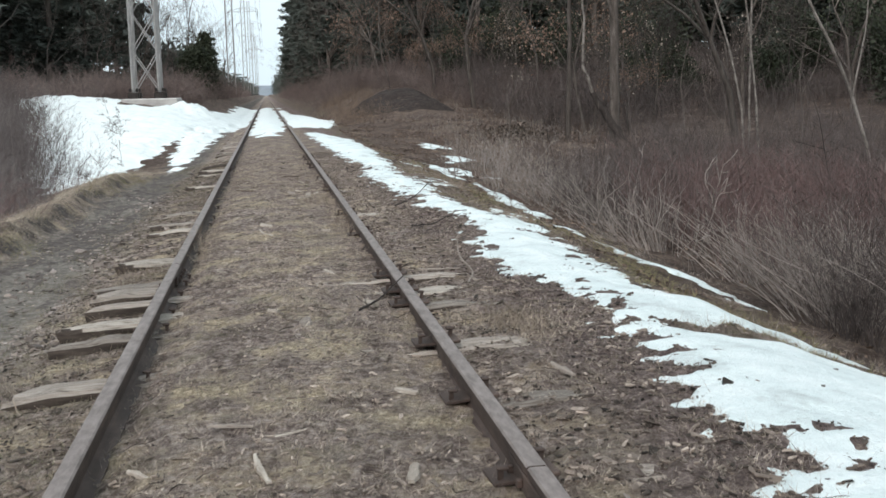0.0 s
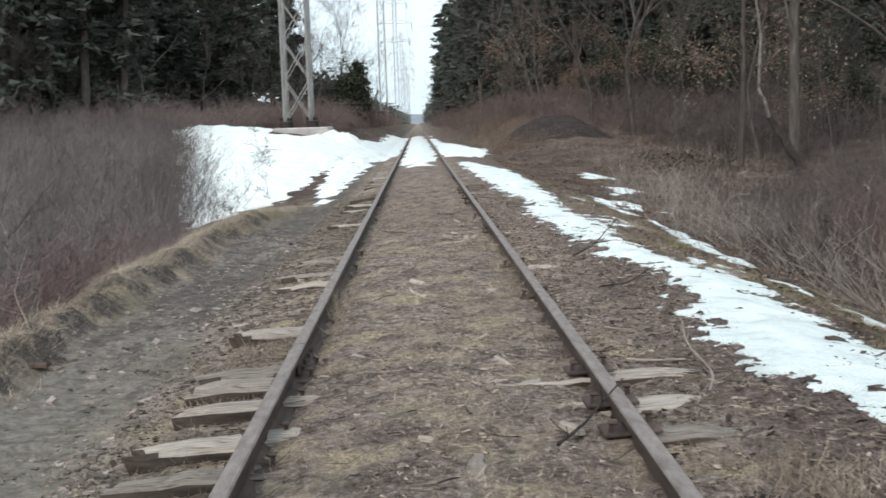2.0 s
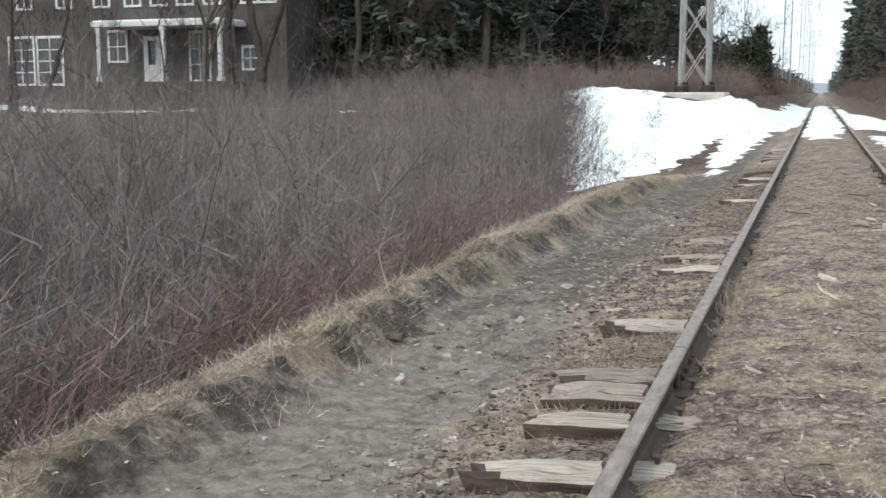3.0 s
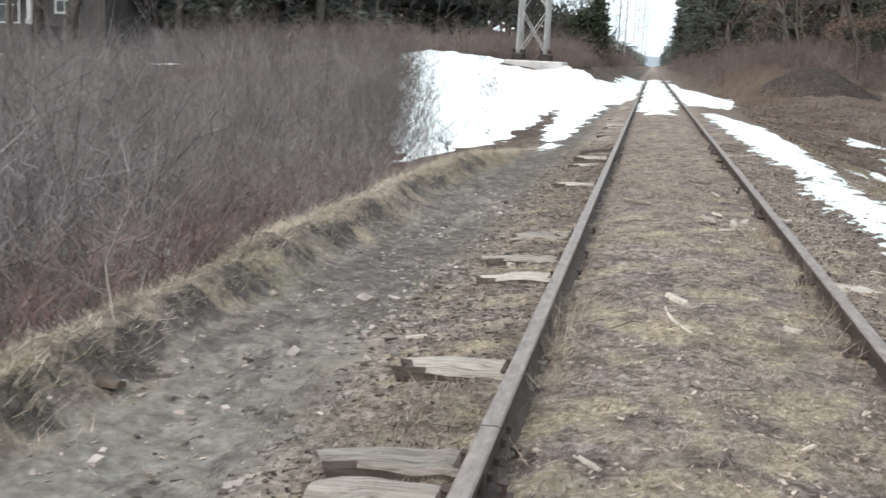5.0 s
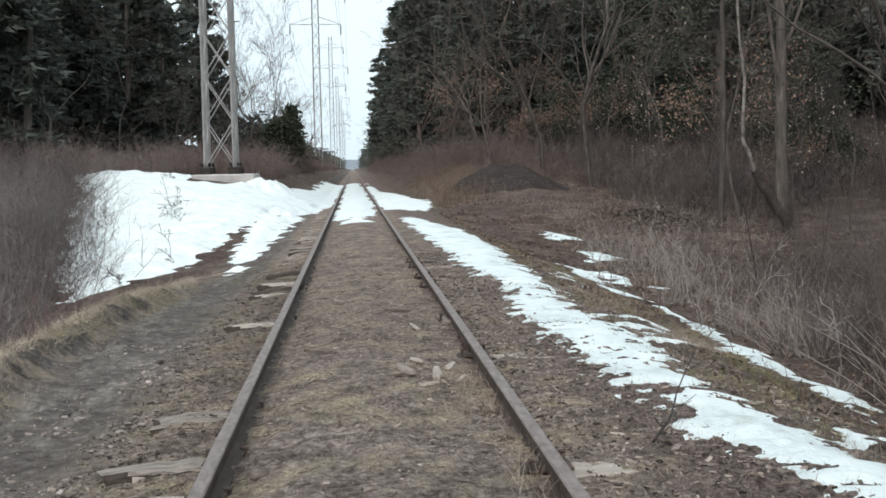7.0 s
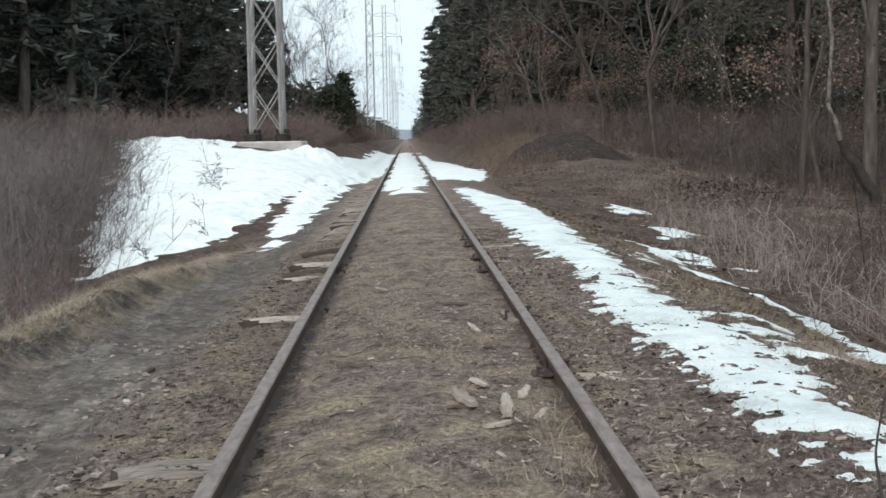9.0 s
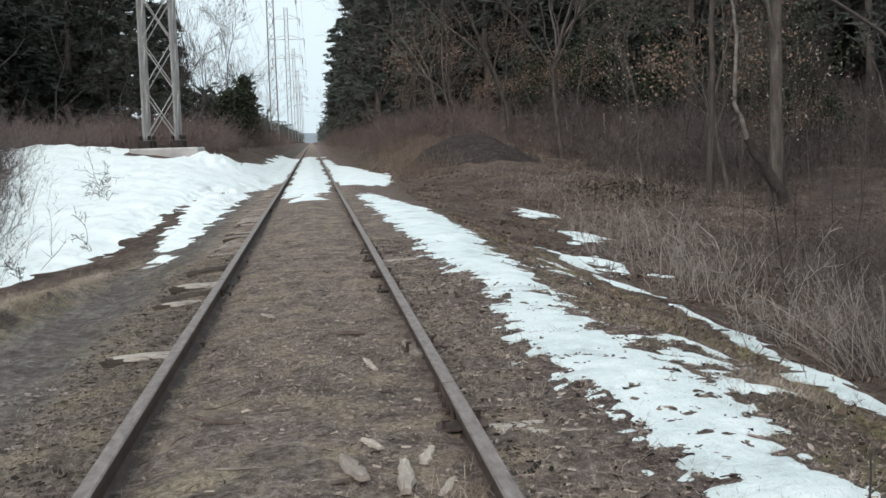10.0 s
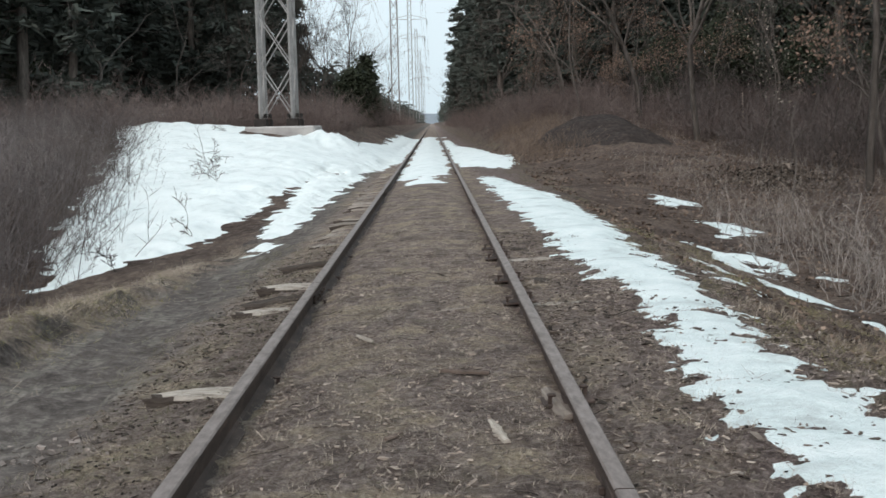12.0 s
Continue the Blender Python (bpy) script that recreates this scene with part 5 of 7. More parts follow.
def build_brush():
    rng = np.random.default_rng(61)
    n = 21000
    xy, root = clumps(rng, n, 14, left_region, 0.28)
    close = clumps(rng, 5200, 14, lambda g, k: np.stack([-4.1 - 6.5 * g.uniform(0, 1, k), g.uniform(5.5, 15, k)], 1), 0.28)
    xy, root = np.concatenate([xy, close[0]]), np.concatenate([root, close[1]])
    keep = (vnoise(root[:, 0] * 0.7, root[:, 1] * 0.55, 25) > 0.26) | (root[:, 1] > 26)
    xy, root = xy[keep], root[keep]
    n = len(xy)
    xy[:, 0] = np.minimum(xy[:, 0], -3.35)
    tall = 0.55 + 0.75 * vnoise(root[:, 0] * 0.55, root[:, 1] * 0.55, 5)
    h = (0.7 + rng.gamma(3.0, 0.33, n)) * tall * np.interp(xy[:, 0], (-6, -4.6, -4.2), (1.0, 0.9, 0.6)) * np.interp(xy[:, 1], (12, 25, 42), (1.0, 0.85, 0.55))
    tagged(new("brush_thicket", mesh_np("brush_thicket", *merge(stem_cloud(rng, xy, h, 0.36, rng.uniform(0.0018, 0.0048, n), 4, twigs=12, twig_len=(0.15, 0.55), twig_w=0.0045, out_of=root)), [STEM])), "dense leafless grey-brown thicket in the ditch", "brush", kind="stuff")
    root = np.concatenate([left_region(rng, 40), np.stack([rng.uniform(-8.5, -4.9, 26), rng.uniform(6.5, 15, 26)], 1)])
    root = np.repeat(root[root[:, 0] < -4.5], 6, 0)
    xy = root + rng.normal(0, 0.12, root.shape)
    n = len(xy)
    tagged(new("thicket_saplings", mesh_np("thicket_saplings", *merge(stem_cloud(rng, xy, rng.uniform(1.1, 2.7, n), 0.5, rng.uniform(0.005, 0.013, n), 6, 13, (0.25, 0.8), 0.006, out_of=root)), [DARK_STEM])), "dark thin saplings standing in the thicket", "brush", kind="stuff")
    n = 3000
    xy, root = clumps(rng, n, 16, lambda g, k: np.stack([g.uniform(-4.9, -3.1, k), g.uniform(5, 24, k)], 1), 0.25)
    keep = vnoise(root[:, 0] * 0.8, root[:, 1] * 0.45, 29) > 0.48
    xy, root = xy[keep], root[keep]
    n = len(xy)
    tagged(new("red_brush", mesh_np("red_brush", *merge(stem_cloud(rng, xy, rng.uniform(0.35, 0.95, n), 0.4, rng.uniform(0.0018, 0.0035, n), twigs=6, out_of=root)), [RED_STEM])), "low reddish brambles along the foot of the bank", "brush", kind="stuff")
    n = 19000
    xy, root = clumps(rng, n, 15, right_region, 0.26)
    keep = vnoise(root[:, 0] * 0.7, root[:, 1] * 0.6, 35) > 0.42
    xy, root = xy[keep], root[keep]
    n = len(xy)
    xy[:, 0] = np.maximum(xy[:, 0], 4.2)
    tall = 0.45 + 0.75 * vnoise(root[:, 0] * 0.45, root[:, 1] * 0.45, 15)
    h = np.minimum(0.4 + rng.gamma(2.6, 0.4, n), 2.6) * tall * np.interp(xy[:, 0] - 0.2 * xy[:, 1], (1.5, 3, 5), (0.5, 0.8, 1.1)) * np.interp(xy[:, 1], (16, 24, 30), (1.0, 0.7, 0.42))
    h = np.where((np.abs(xy[:, 0] - 0.32 * xy[:, 1]) < 1.6) & (xy[:, 1] > 26), h * 0.45, h)
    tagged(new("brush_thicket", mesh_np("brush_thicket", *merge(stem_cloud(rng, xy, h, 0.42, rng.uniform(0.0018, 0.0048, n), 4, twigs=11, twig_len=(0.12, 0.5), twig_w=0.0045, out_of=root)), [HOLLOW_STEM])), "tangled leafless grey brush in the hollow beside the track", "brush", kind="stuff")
    n = 90
    xy = right_region(rng, n)
    xy = xy[xy[:, 0] > 6]
    n = len(xy)
    tagged(new("thicket_saplings", mesh_np("thicket_saplings", *merge(stem_cloud(rng, xy, rng.uniform(1.6, 4.2, n), 0.2, rng.uniform(0.006, 0.013, n), 6, 14, (0.3, 0.9), 0.008)), [DARK_STEM])), "dark thin saplings standing in the hollow", "brush", kind="stuff")
    n = 2600
    xy, root = clumps(rng, n, 30, lambda g, k: np.stack([g.uniform(5.2, 8.6, k), g.uniform(8.5, 14.5, k)], 1), 0.4)
    tagged(new("red_brush", mesh_np("red_brush", *merge(stem_cloud(rng, xy, rng.uniform(0.7, 1.45, n), 0.3, rng.uniform(0.002, 0.004, n), twigs=9)), [RED_STEM])), "patch of rust-red dead brush", "brush", kind="stuff")
    # pale dry stalks on the edge of the hollow
    n = 950
    xy = clumped(rng, n, 7, along_hollow, 0.2)
    tagged(new("dry_weeds", mesh_np("dry_weeds", *merge(stem_cloud(rng, xy, np.minimum(0.2 + rng.gamma(2, 0.22, n), 1.05), 0.5, rng.uniform(0.003, 0.006, n), 5, twigs=3, twig_len=(0.08, 0.3), twig_w=0.004)), [PALE_STEM])), "pale dry weed stalks along the slope", "weeds", kind="stuff")
    root = np.repeat(np.array(((4.75, 8.3), (5.0, 7.7), (4.6, 7.3), (5.4, 8.9), (4.9, 9.6), (5.2, 6.6), (4.4, 11.5), (4.6, 14.2), (4.75, 17.5), (5.15, 7.3))), 75, 0)
    xy = root + rng.normal(0, 0.16, root.shape)
    n = len(xy)
    tagged(new("dry_weeds", mesh_np("dry_weeds", *merge(stem_cloud(rng, xy, rng.uniform(0.5, 1.25, n), 0.75, rng.uniform(0.0035, 0.007, n), 5, 3, (0.1, 0.3), 0.004, out_of=root + np.array([0.18, -0.1]))), [PALE_STEM])), "arching clumps of pale bare stalks over the hollow", "weeds", kind="stuff")
    # undergrowth between the trees on the right
    n = 6500
    xy = np.stack([rng.uniform(9, 30, n), rng.uniform(38, 62, n)], 1)
    xy = xy[(xy[:, 0] > np.interp(xy[:, 1], (38, 44, 56, 62), (11.5, 10, 9, 9))) & (xy[:, 0] < 0.62 * xy[:, 1])]
    n = len(xy)
    h = (0.3 + rng.gamma(2.2, 0.4, n)) * (0.5 + 0.8 * vnoise(xy[:, 0] * 0.4, xy[:, 1] * 0.3, 18))
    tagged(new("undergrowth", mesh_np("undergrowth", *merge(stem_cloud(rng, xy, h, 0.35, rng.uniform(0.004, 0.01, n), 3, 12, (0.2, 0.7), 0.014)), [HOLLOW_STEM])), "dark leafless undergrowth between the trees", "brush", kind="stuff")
    # fuzzy shrubs hanging over the edge of the snow bank
    n = 1900
    y = 25.8 + 24 * rng.uniform(0, 1, n) ** 1.2
    x = np.interp(y, *BRUSH_EDGE) + rng.normal(-0.5, 0.5, n)
    root = np.stack([np.round(x / 0.7) * 0.7, np.round(y / 0.8) * 0.8], 1)
    xy = root + rng.normal(0, 0.25, (n, 2))
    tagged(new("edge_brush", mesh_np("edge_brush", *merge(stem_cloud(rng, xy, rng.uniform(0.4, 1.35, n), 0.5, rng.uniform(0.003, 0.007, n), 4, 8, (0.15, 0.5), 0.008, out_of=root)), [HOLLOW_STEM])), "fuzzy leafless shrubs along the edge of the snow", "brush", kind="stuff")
    # low brambles on the open slope and mound
    n = 9000
    xy = np.stack([rng.uniform(2.5, 14, n), 10 + 50 * rng.uniform(0, 1, n)], 1)
    xy = xy[(xy[:, 0] < 0.3 * xy[:, 1] + 1) & ((xy[:, 0] > brush_front(xy[:, 1])) | ((xy[:, 0] > 2.7) & (rng.uniform(0, 1, n) < 0.3))) & (vnoise(xy[:, 0] * 0.6, xy[:, 1] * 0.4, 77) > 0.36) & (np.hypot((xy[:, 0] - 6.2) / 2.3, (xy[:, 1] - 48) / 4.5) > 1)]
    n = len(xy)
    tagged(new("brambles", mesh_np("brambles", *merge(stem_cloud(rng, xy, 0.06 + rng.gamma(2.0, 0.1, n), 0.8, rng.uniform(0.002, 0.006, n), 4, 6, (0.1, 0.4), 0.009)), [BRAMBLE])), "low tangled brown brambles and dead grass", "brush", kind="stuff")
    n = 3200
    xy = clumped(rng, n, 8, lambda g, k: np.stack([g.uniform(2.8, 12, k), 18 + 40 * g.uniform(0, 1, k)], 1), 0.3)
    xy = xy[(xy[:, 0] < 0.28 * xy[:, 1] + 1.5) & (xy[:, 0] > brush_front(xy[:, 1]) - 0.1) & (np.hypot((xy[:, 0] - 6.2) / 2.3, (xy[:, 1] - 48) / 4.5) > 1)]
    n = len(xy)
    tagged(new("dead_grass", mesh_np("dead_grass", *merge(stem_cloud(rng, xy, 0.12 + rng.gamma(2.0, 0.1, n), 0.6, rng.uniform(0.003, 0.007, n), 4, 5, (0.1, 0.35), 0.009)), [PALE_STEM])), "bleached dead stalks and grass on the slope", "weeds", kind="stuff")
    n = 2400
    xy = clumped(rng, n, 14, lambda g, k: np.stack([g.uniform(3.2, 5.2, k), g.uniform(45, 66, k)], 1), 0.3)
    tagged(new("dead_grass", mesh_np("dead_grass", *merge(stem_cloud(rng, xy, 0.15 + rng.gamma(2.0, 0.12, n), 0.7, rng.uniform(0.004, 0.009, n), 4, 4, (0.1, 0.35), 0.01)), [TAN_GRASS])), "tawny dead grass on the bank before the mound", "grass", kind="stuff")
    # thickets at the foot of the woods and along the far line
    n = 1000
    side = rng.uniform(0, 1, n) < 0.5
    y = np.where(rng.uniform(0, 1, n) < 0.6, rng.uniform(50, 75, n), 70 + 240 * rng.uniform(0, 1, n) ** 1.6)
    xr = np.interp(y, (50, 58, 64, 80, 400), (9.0, 5.0, 3.6, 3.6, 3.6)) + np.abs(rng.normal(0, 1, n)) * np.interp(y, (50, 75, 90), (6, 4, 1.2))
    y = np.where(side, y, np.where(y < 75, 46 + (y - 50) * 1.16, y))
    xl = -np.interp(y, (46, 50.5, 56, 80, 400), (10.3, 8.6, 4.3, 4.2, 4.0)) - np.abs(rng.normal(0, 1, n)) * np.interp(y, (50, 75, 90), (5, 4, 2.0))
    per = 15
    root = np.repeat(np.stack([np.where(side, xr, xl), y], 1), per, 0)
    size = np.repeat((0.5 + rng.gamma(2.4, 0.42, n)) * np.where(side, 0.85, 0.95) * np.interp(y, (50, 80, 120), (0.75, 1.1, 1.5)) * np.interp(np.abs(root[::per, 0]), (3.6, 5), (0.6, 1.0)), per)
    xy = root + rng.normal(0, 0.22, root.shape)
    h = size * rng.uniform(0.55, 1.15, len(xy))
    tagged(new("far_thicket", mesh_np("far_thicket", *merge(stem_cloud(rng, xy, h, 0.55, rng.uniform(0.004, 0.01, len(xy)), 4, 14, (0.15, 0.6), 0.013, out_of=root)), [FAR_STEM])), "reddish-brown leafless bushes at the edge of the woods", "brush", kind="stuff")


DARK_STEM = mottled("dark_sapling_bark", ((0.3, (0.04, 0.032, 0.029)), (0.7, (0.1, 0.082, 0.076))), scale=2, bump=0.0, per_island=0.4)
BRAMBLE = mottled("bramble_stems", ((0.3, (0.075, 0.052, 0.042)), (0.6, (0.15, 0.11, 0.088)), (0.8, (0.27, 0.21, 0.168))), scale=0.7, bump=0.0, per_island=0.4)
TAN_GRASS = mottled("tawny_grass", ((0.3, (0.11, 0.08, 0.062)), (0.6, (0.2, 0.15, 0.118)), (0.8, (0.31, 0.245, 0.195))), scale=0.6, bump=0.0, per_island=0.35)
FAR_STEM = mottled("far_brush_stems", ((0.3, (0.115, 0.085, 0.077)), (0.6, (0.19, 0.15, 0.138)), (0.8, (0.28, 0.23, 0.21))), scale=0.15, bump=0.0, per_island=0.35)
build_brush()


PALE_STRAW = mottled("bleached_grass", ((0.3, (0.3, 0.247, 0.197)), (0.6, (0.5, 0.427, 0.35)), (0.8, (0.64, 0.562, 0.478))), scale=3, bump=0.0, per_island=0.4)
DULL_STRAW = mottled("matted_dead_grass", ((0.3, (0.14, 0.113, 0.098)), (0.55, (0.32, 0.268, 0.235)), (0.8, (0.53, 0.465, 0.415))), scale=5, bump=0.0, per_island=0.65)


GREENING = mottled("greening_grass", ((0.3, (0.13, 0.12, 0.055)), (0.55, (0.25, 0.225, 0.115)), (0.8, (0.4, 0.355, 0.21))), scale=4, bump=0.0, per_island=0.5)
MOSSY = mottled("grey_green_grass", ((0.3, (0.1, 0.092, 0.062)), (0.55, (0.2, 0.185, 0.128)), (0.8, (0.34, 0.31, 0.22))), scale=4, bump=0.0, per_island=0.5)


def tuft_blades(rng, xy, length, lean, width):
    n = len(xy)
    base = np.stack([xy[:, 0], xy[:, 1], ground_z(xy[:, 0], xy[:, 1]) - 0.01], 1)
    ang = rng.uniform(0, 2 * np.pi, n)
    tl = np.clip(rng.normal(lean, 0.3, n), 0.05, 1.5)
    d = np.stack([np.cos(ang) * np.sin(tl), np.sin(ang) * np.sin(tl), np.cos(tl)], 1)
    return blades(base, base + d * length[:, None], width, rng)


def build_grass():
    rng = np.random.default_rng(71)
    n = 42000
    y = rng.uniform(3.5, 27, n)
    x = -2.7 + rng.normal(0, 0.2, n) - lip_wander(y)
    keep = fbm(y * 1.6, x * 3.0, 12, 3) + rng.uniform(-0.1, 0.1, n) > 0.51
    xy = np.stack([x, y], 1)[keep]
    tagged(new("bank_grass", mesh_np("bank_grass", *tuft_blades(rng, xy, 0.02 + rng.gamma(2.0, 0.026, len(xy)), 1.1, rng.uniform(0.0018, 0.004, len(xy))), [STRAW])), "matted straw-coloured grass along the trail's edge", "grass", kind="stuff")
    n = 26000
    y = rng.uniform(3.5, 26, n)
    x = -2.68 + rng.normal(0, 0.11, n) - lip_wander(y)
    keep = fbm(y * 1.1, x * 2.0, 14, 3) + rng.uniform(-0.1, 0.1, n) > 0.45
    xy = np.stack([x, y], 1)[keep]
    tagged(new("lip_grass", mesh_np("lip_grass", *tuft_blades(rng, xy, 0.03 + rng.gamma(2.0, 0.028, len(xy)), 0.95, rng.uniform(0.002, 0.004, len(xy))), [PALE_STRAW])), "pale bleached grass hanging over the bank's lip", "grass", kind="stuff")
    n = 16000
    y = rng.uniform(3.5, 22, n)
    x = -2.55 + rng.normal(0, 0.13, n) - lip_wander(y)
    keep = fbm(y * 0.8, x * 1.5, 15, 3) + rng.uniform(-0.08, 0.08, n) > 0.5
    xy = np.stack([x, y], 1)[keep]
    tagged(new("green_grass", mesh_np("green_grass", *tuft_blades(rng, xy, 0.02 + rng.gamma(2.0, 0.02, len(xy)), 0.9, rng.uniform(0.002, 0.004, len(xy))), [GREENING])), "yellow-green grass sprouting on the bank's lip", "grass", kind="stuff")
    # matted tufts between and beside the rails, in patches of dull, pale and mossy blades
    for seed, count, per, mat, level, length, (x0, x1), label in ((22, 15000, 15, DULL_STRAW, 0.41, 0.015, (-1.7, 2.7), "matted dead grass between and beside the rails"), (23, 9500, 14, PALE_STRAW, 0.48, 0.018, (-1.5, 2.2), "pale bleached tufts of grass between the rails"), (25, 5000, 14, MOSSY, 0.42, 0.018, (-1.95, -0.8), "short grey-green grass between the trail and the ties"), (24, 3500, 14, MOSSY, 0.48, 0.013, (-0.7, 2.7), "short grey-green grass sprouting by the ties"), (26, 6000, 14, GREENING, 0.5, 0.026, (2.1, 3.7), "olive grass tufts between the lines of snow"), (27, 5000, 14, DULL_STRAW, 0.46, 0.03, (2.2, 4.2), "matted dead grass beyond the snow strip")):
        x = rng.uniform(x0, x1, count)
        y = 1.2 + 24 * rng.uniform(0, 1, count) ** 1.45
        near_rail = np.exp(-((np.abs(x) - 0.66) / 0.1) ** 2)
        keep = (fbm(x * 1.7, y * 1.3, seed, 3) + 0.12 * near_rail + rng.uniform(-0.1, 0.1, count) > level) & (np.abs(np.abs(x) - 0.7525) > 0.05) & (mask_right(x, y) < 0)
        root = np.repeat(np.stack([x, y], 1)[keep], per, 0)
        n = len(root)
        off = rng.normal(0, 0.02, (n, 2))
        xy = root + off
        base = np.stack([xy[:, 0], xy[:, 1], ground_z(xy[:, 0], xy[:, 1]) - 0.006], 1)
        out = off / 0.02 * 0.55 + rng.normal(0, 0.6, (n, 2))
        d = np.stack([out[:, 0], out[:, 1], rng.uniform(0.35, 1.3, n)], 1)
        d /= np.linalg.norm(d, axis=1, keepdims=True)
        ln = length * 0.6 + rng.gamma(2.0, length * 0.6, n)
        tagged(new("dry_grass", mesh_np("dry_grass", *blades(base, base + d * ln[:, None], rng.uniform(0.0016, 0.0036, n), rng), [mat])), label, "grass", kind="stuff")
    # blades standing out of the thin rim of the snow
    x, y = rng.uniform(1.2, 3.4, 60000), 2 + 18 * rng.uniform(0, 1, 60000)
    rim = mask_right(x, y)
    keep = (rim > -0.08) & (rim < 0.12 * rng.uniform(0, 1, len(x)) ** 2)
    xy = np.stack([x, y], 1)[keep]
    tagged(new("snow_edge_grass", mesh_np("snow_edge_grass", *tuft_blades(rng, xy, 0.03 + rng.gamma(2.0, 0.012, len(xy)), 0.9, rng.uniform(0.002, 0.004, len(xy))), [DULL_STRAW])), "dead grass poking through the thin rim of the snow", "grass", kind="stuff")
    tufts = []
    for x, y, k, ln in ((0.63, 10.0, 60, 0.22), (0.64, 10.6, 50, 0.25), (0.62, 9.3, 70, 0.2), (-0.62, 9.0, 60, 0.24), (-0.61, 9.7, 50, 0.26), (-0.63, 8.4, 40, 0.2), (0.6, 12.6, 60, 0.16), (0.45, 5.9, 40, 0.1), (1.35, 4.9, 220, 0.12), (1.2, 5.1, 160, 0.1), (-1.5, 4.0, 120, 0.13), (-1.3, 4.75, 100, 0.1), (-1.2, 6.9, 120, 0.12), (-1.15, 8.2, 160, 0.12), (0.55, 12.9, 120, 0.1), (-1.35, 3.2, 120, 0.12), (2.6, 14.5, 300, 0.14), (2.7, 17.2, 300, 0.15), (2.5, 18.5, 200, 0.12), (2.6, 10.8, 200, 0.14), (0.58, 12.05, 260, 0.1), (-1.1, 7.78, 200, 0.08), (-1.05, 6.9, 160, 0.06), (1.26, 4.9, 200, 0.1), (-2.5, 7.4, 160, 0.1), (-2.45, 6.6, 120, 0.1)):
        xy = np.array([[x, y]]) + rng.normal(0, 0.1, (k, 2)) * np.array([[0.5 if abs(abs(x) - 0.62) < 0.04 else 1.4, 1.6]])
        tufts.append(tuft_blades(rng, xy, rng.uniform(0.5, 1.3, k) * ln, 0.7, rng.uniform(0.003, 0.006, k)))
    tagged(new("grass_tufts", mesh_np("grass_tufts", *merge(tufts), [STRAW])), "standing tufts of straw-yellow grass by the rails", "grass", kind="stuff")


build_grass()


def scraps(rng, x, y, length, width, thick, lift=0.0, tilt=0.15):
    """Small irregular slabs lying about at random angles: verts and quads."""
    n = len(x)
    z = ground_z(x, y) + lift
    a = rng.uniform(0, 2 * np.pi, n)
    pitch = rng.normal(0, tilt, n)
    ux = np.stack([np.cos(a) * np.cos(pitch), np.sin(a) * np.cos(pitch), np.sin(pitch)], 1)
    roll = rng.normal(0, 0.1 + tilt, n)
    vx = np.stack([-np.sin(a), np.cos(a), np.zeros(n)], 1)
    wx = np.cross(ux, vx)
    vx, wx = vx * np.cos(roll)[:, None] + wx * np.sin(roll)[:, None], wx * np.cos(roll)[:, None] - vx * np.sin(roll)[:, None]
    c = np.stack([x, y, z], 1)
    corners = []
    for k, (i, j, m) in enumerate(((-1, -1, -1), (1, -1, -1), (1, 1, -1), (-1, 1, -1), (-1, -1, 1), (1, -1, 1), (1, 1, 1), (-1, 1, 1))):
        jit = rng.uniform(0.55, 1.1, (3, n))
        corners.append(c + ux * (i * length / 2 * jit[0])[:, None] + vx * (j * width / 2 * jit[1])[:, None] + wx * (m * thick / 2)[:, None])
    v = np.stack(corners, 1).reshape(-1, 3)
    q = np.array(((0, 3, 2, 1), (4, 5, 6, 7), (0, 1, 5, 4), (1, 2, 6, 5), (2, 3, 7, 6), (3, 0, 4, 7)))
    f = (np.arange(n) * 8)[:, None, None] + q[None]
    return v, f.reshape(-1, 4)


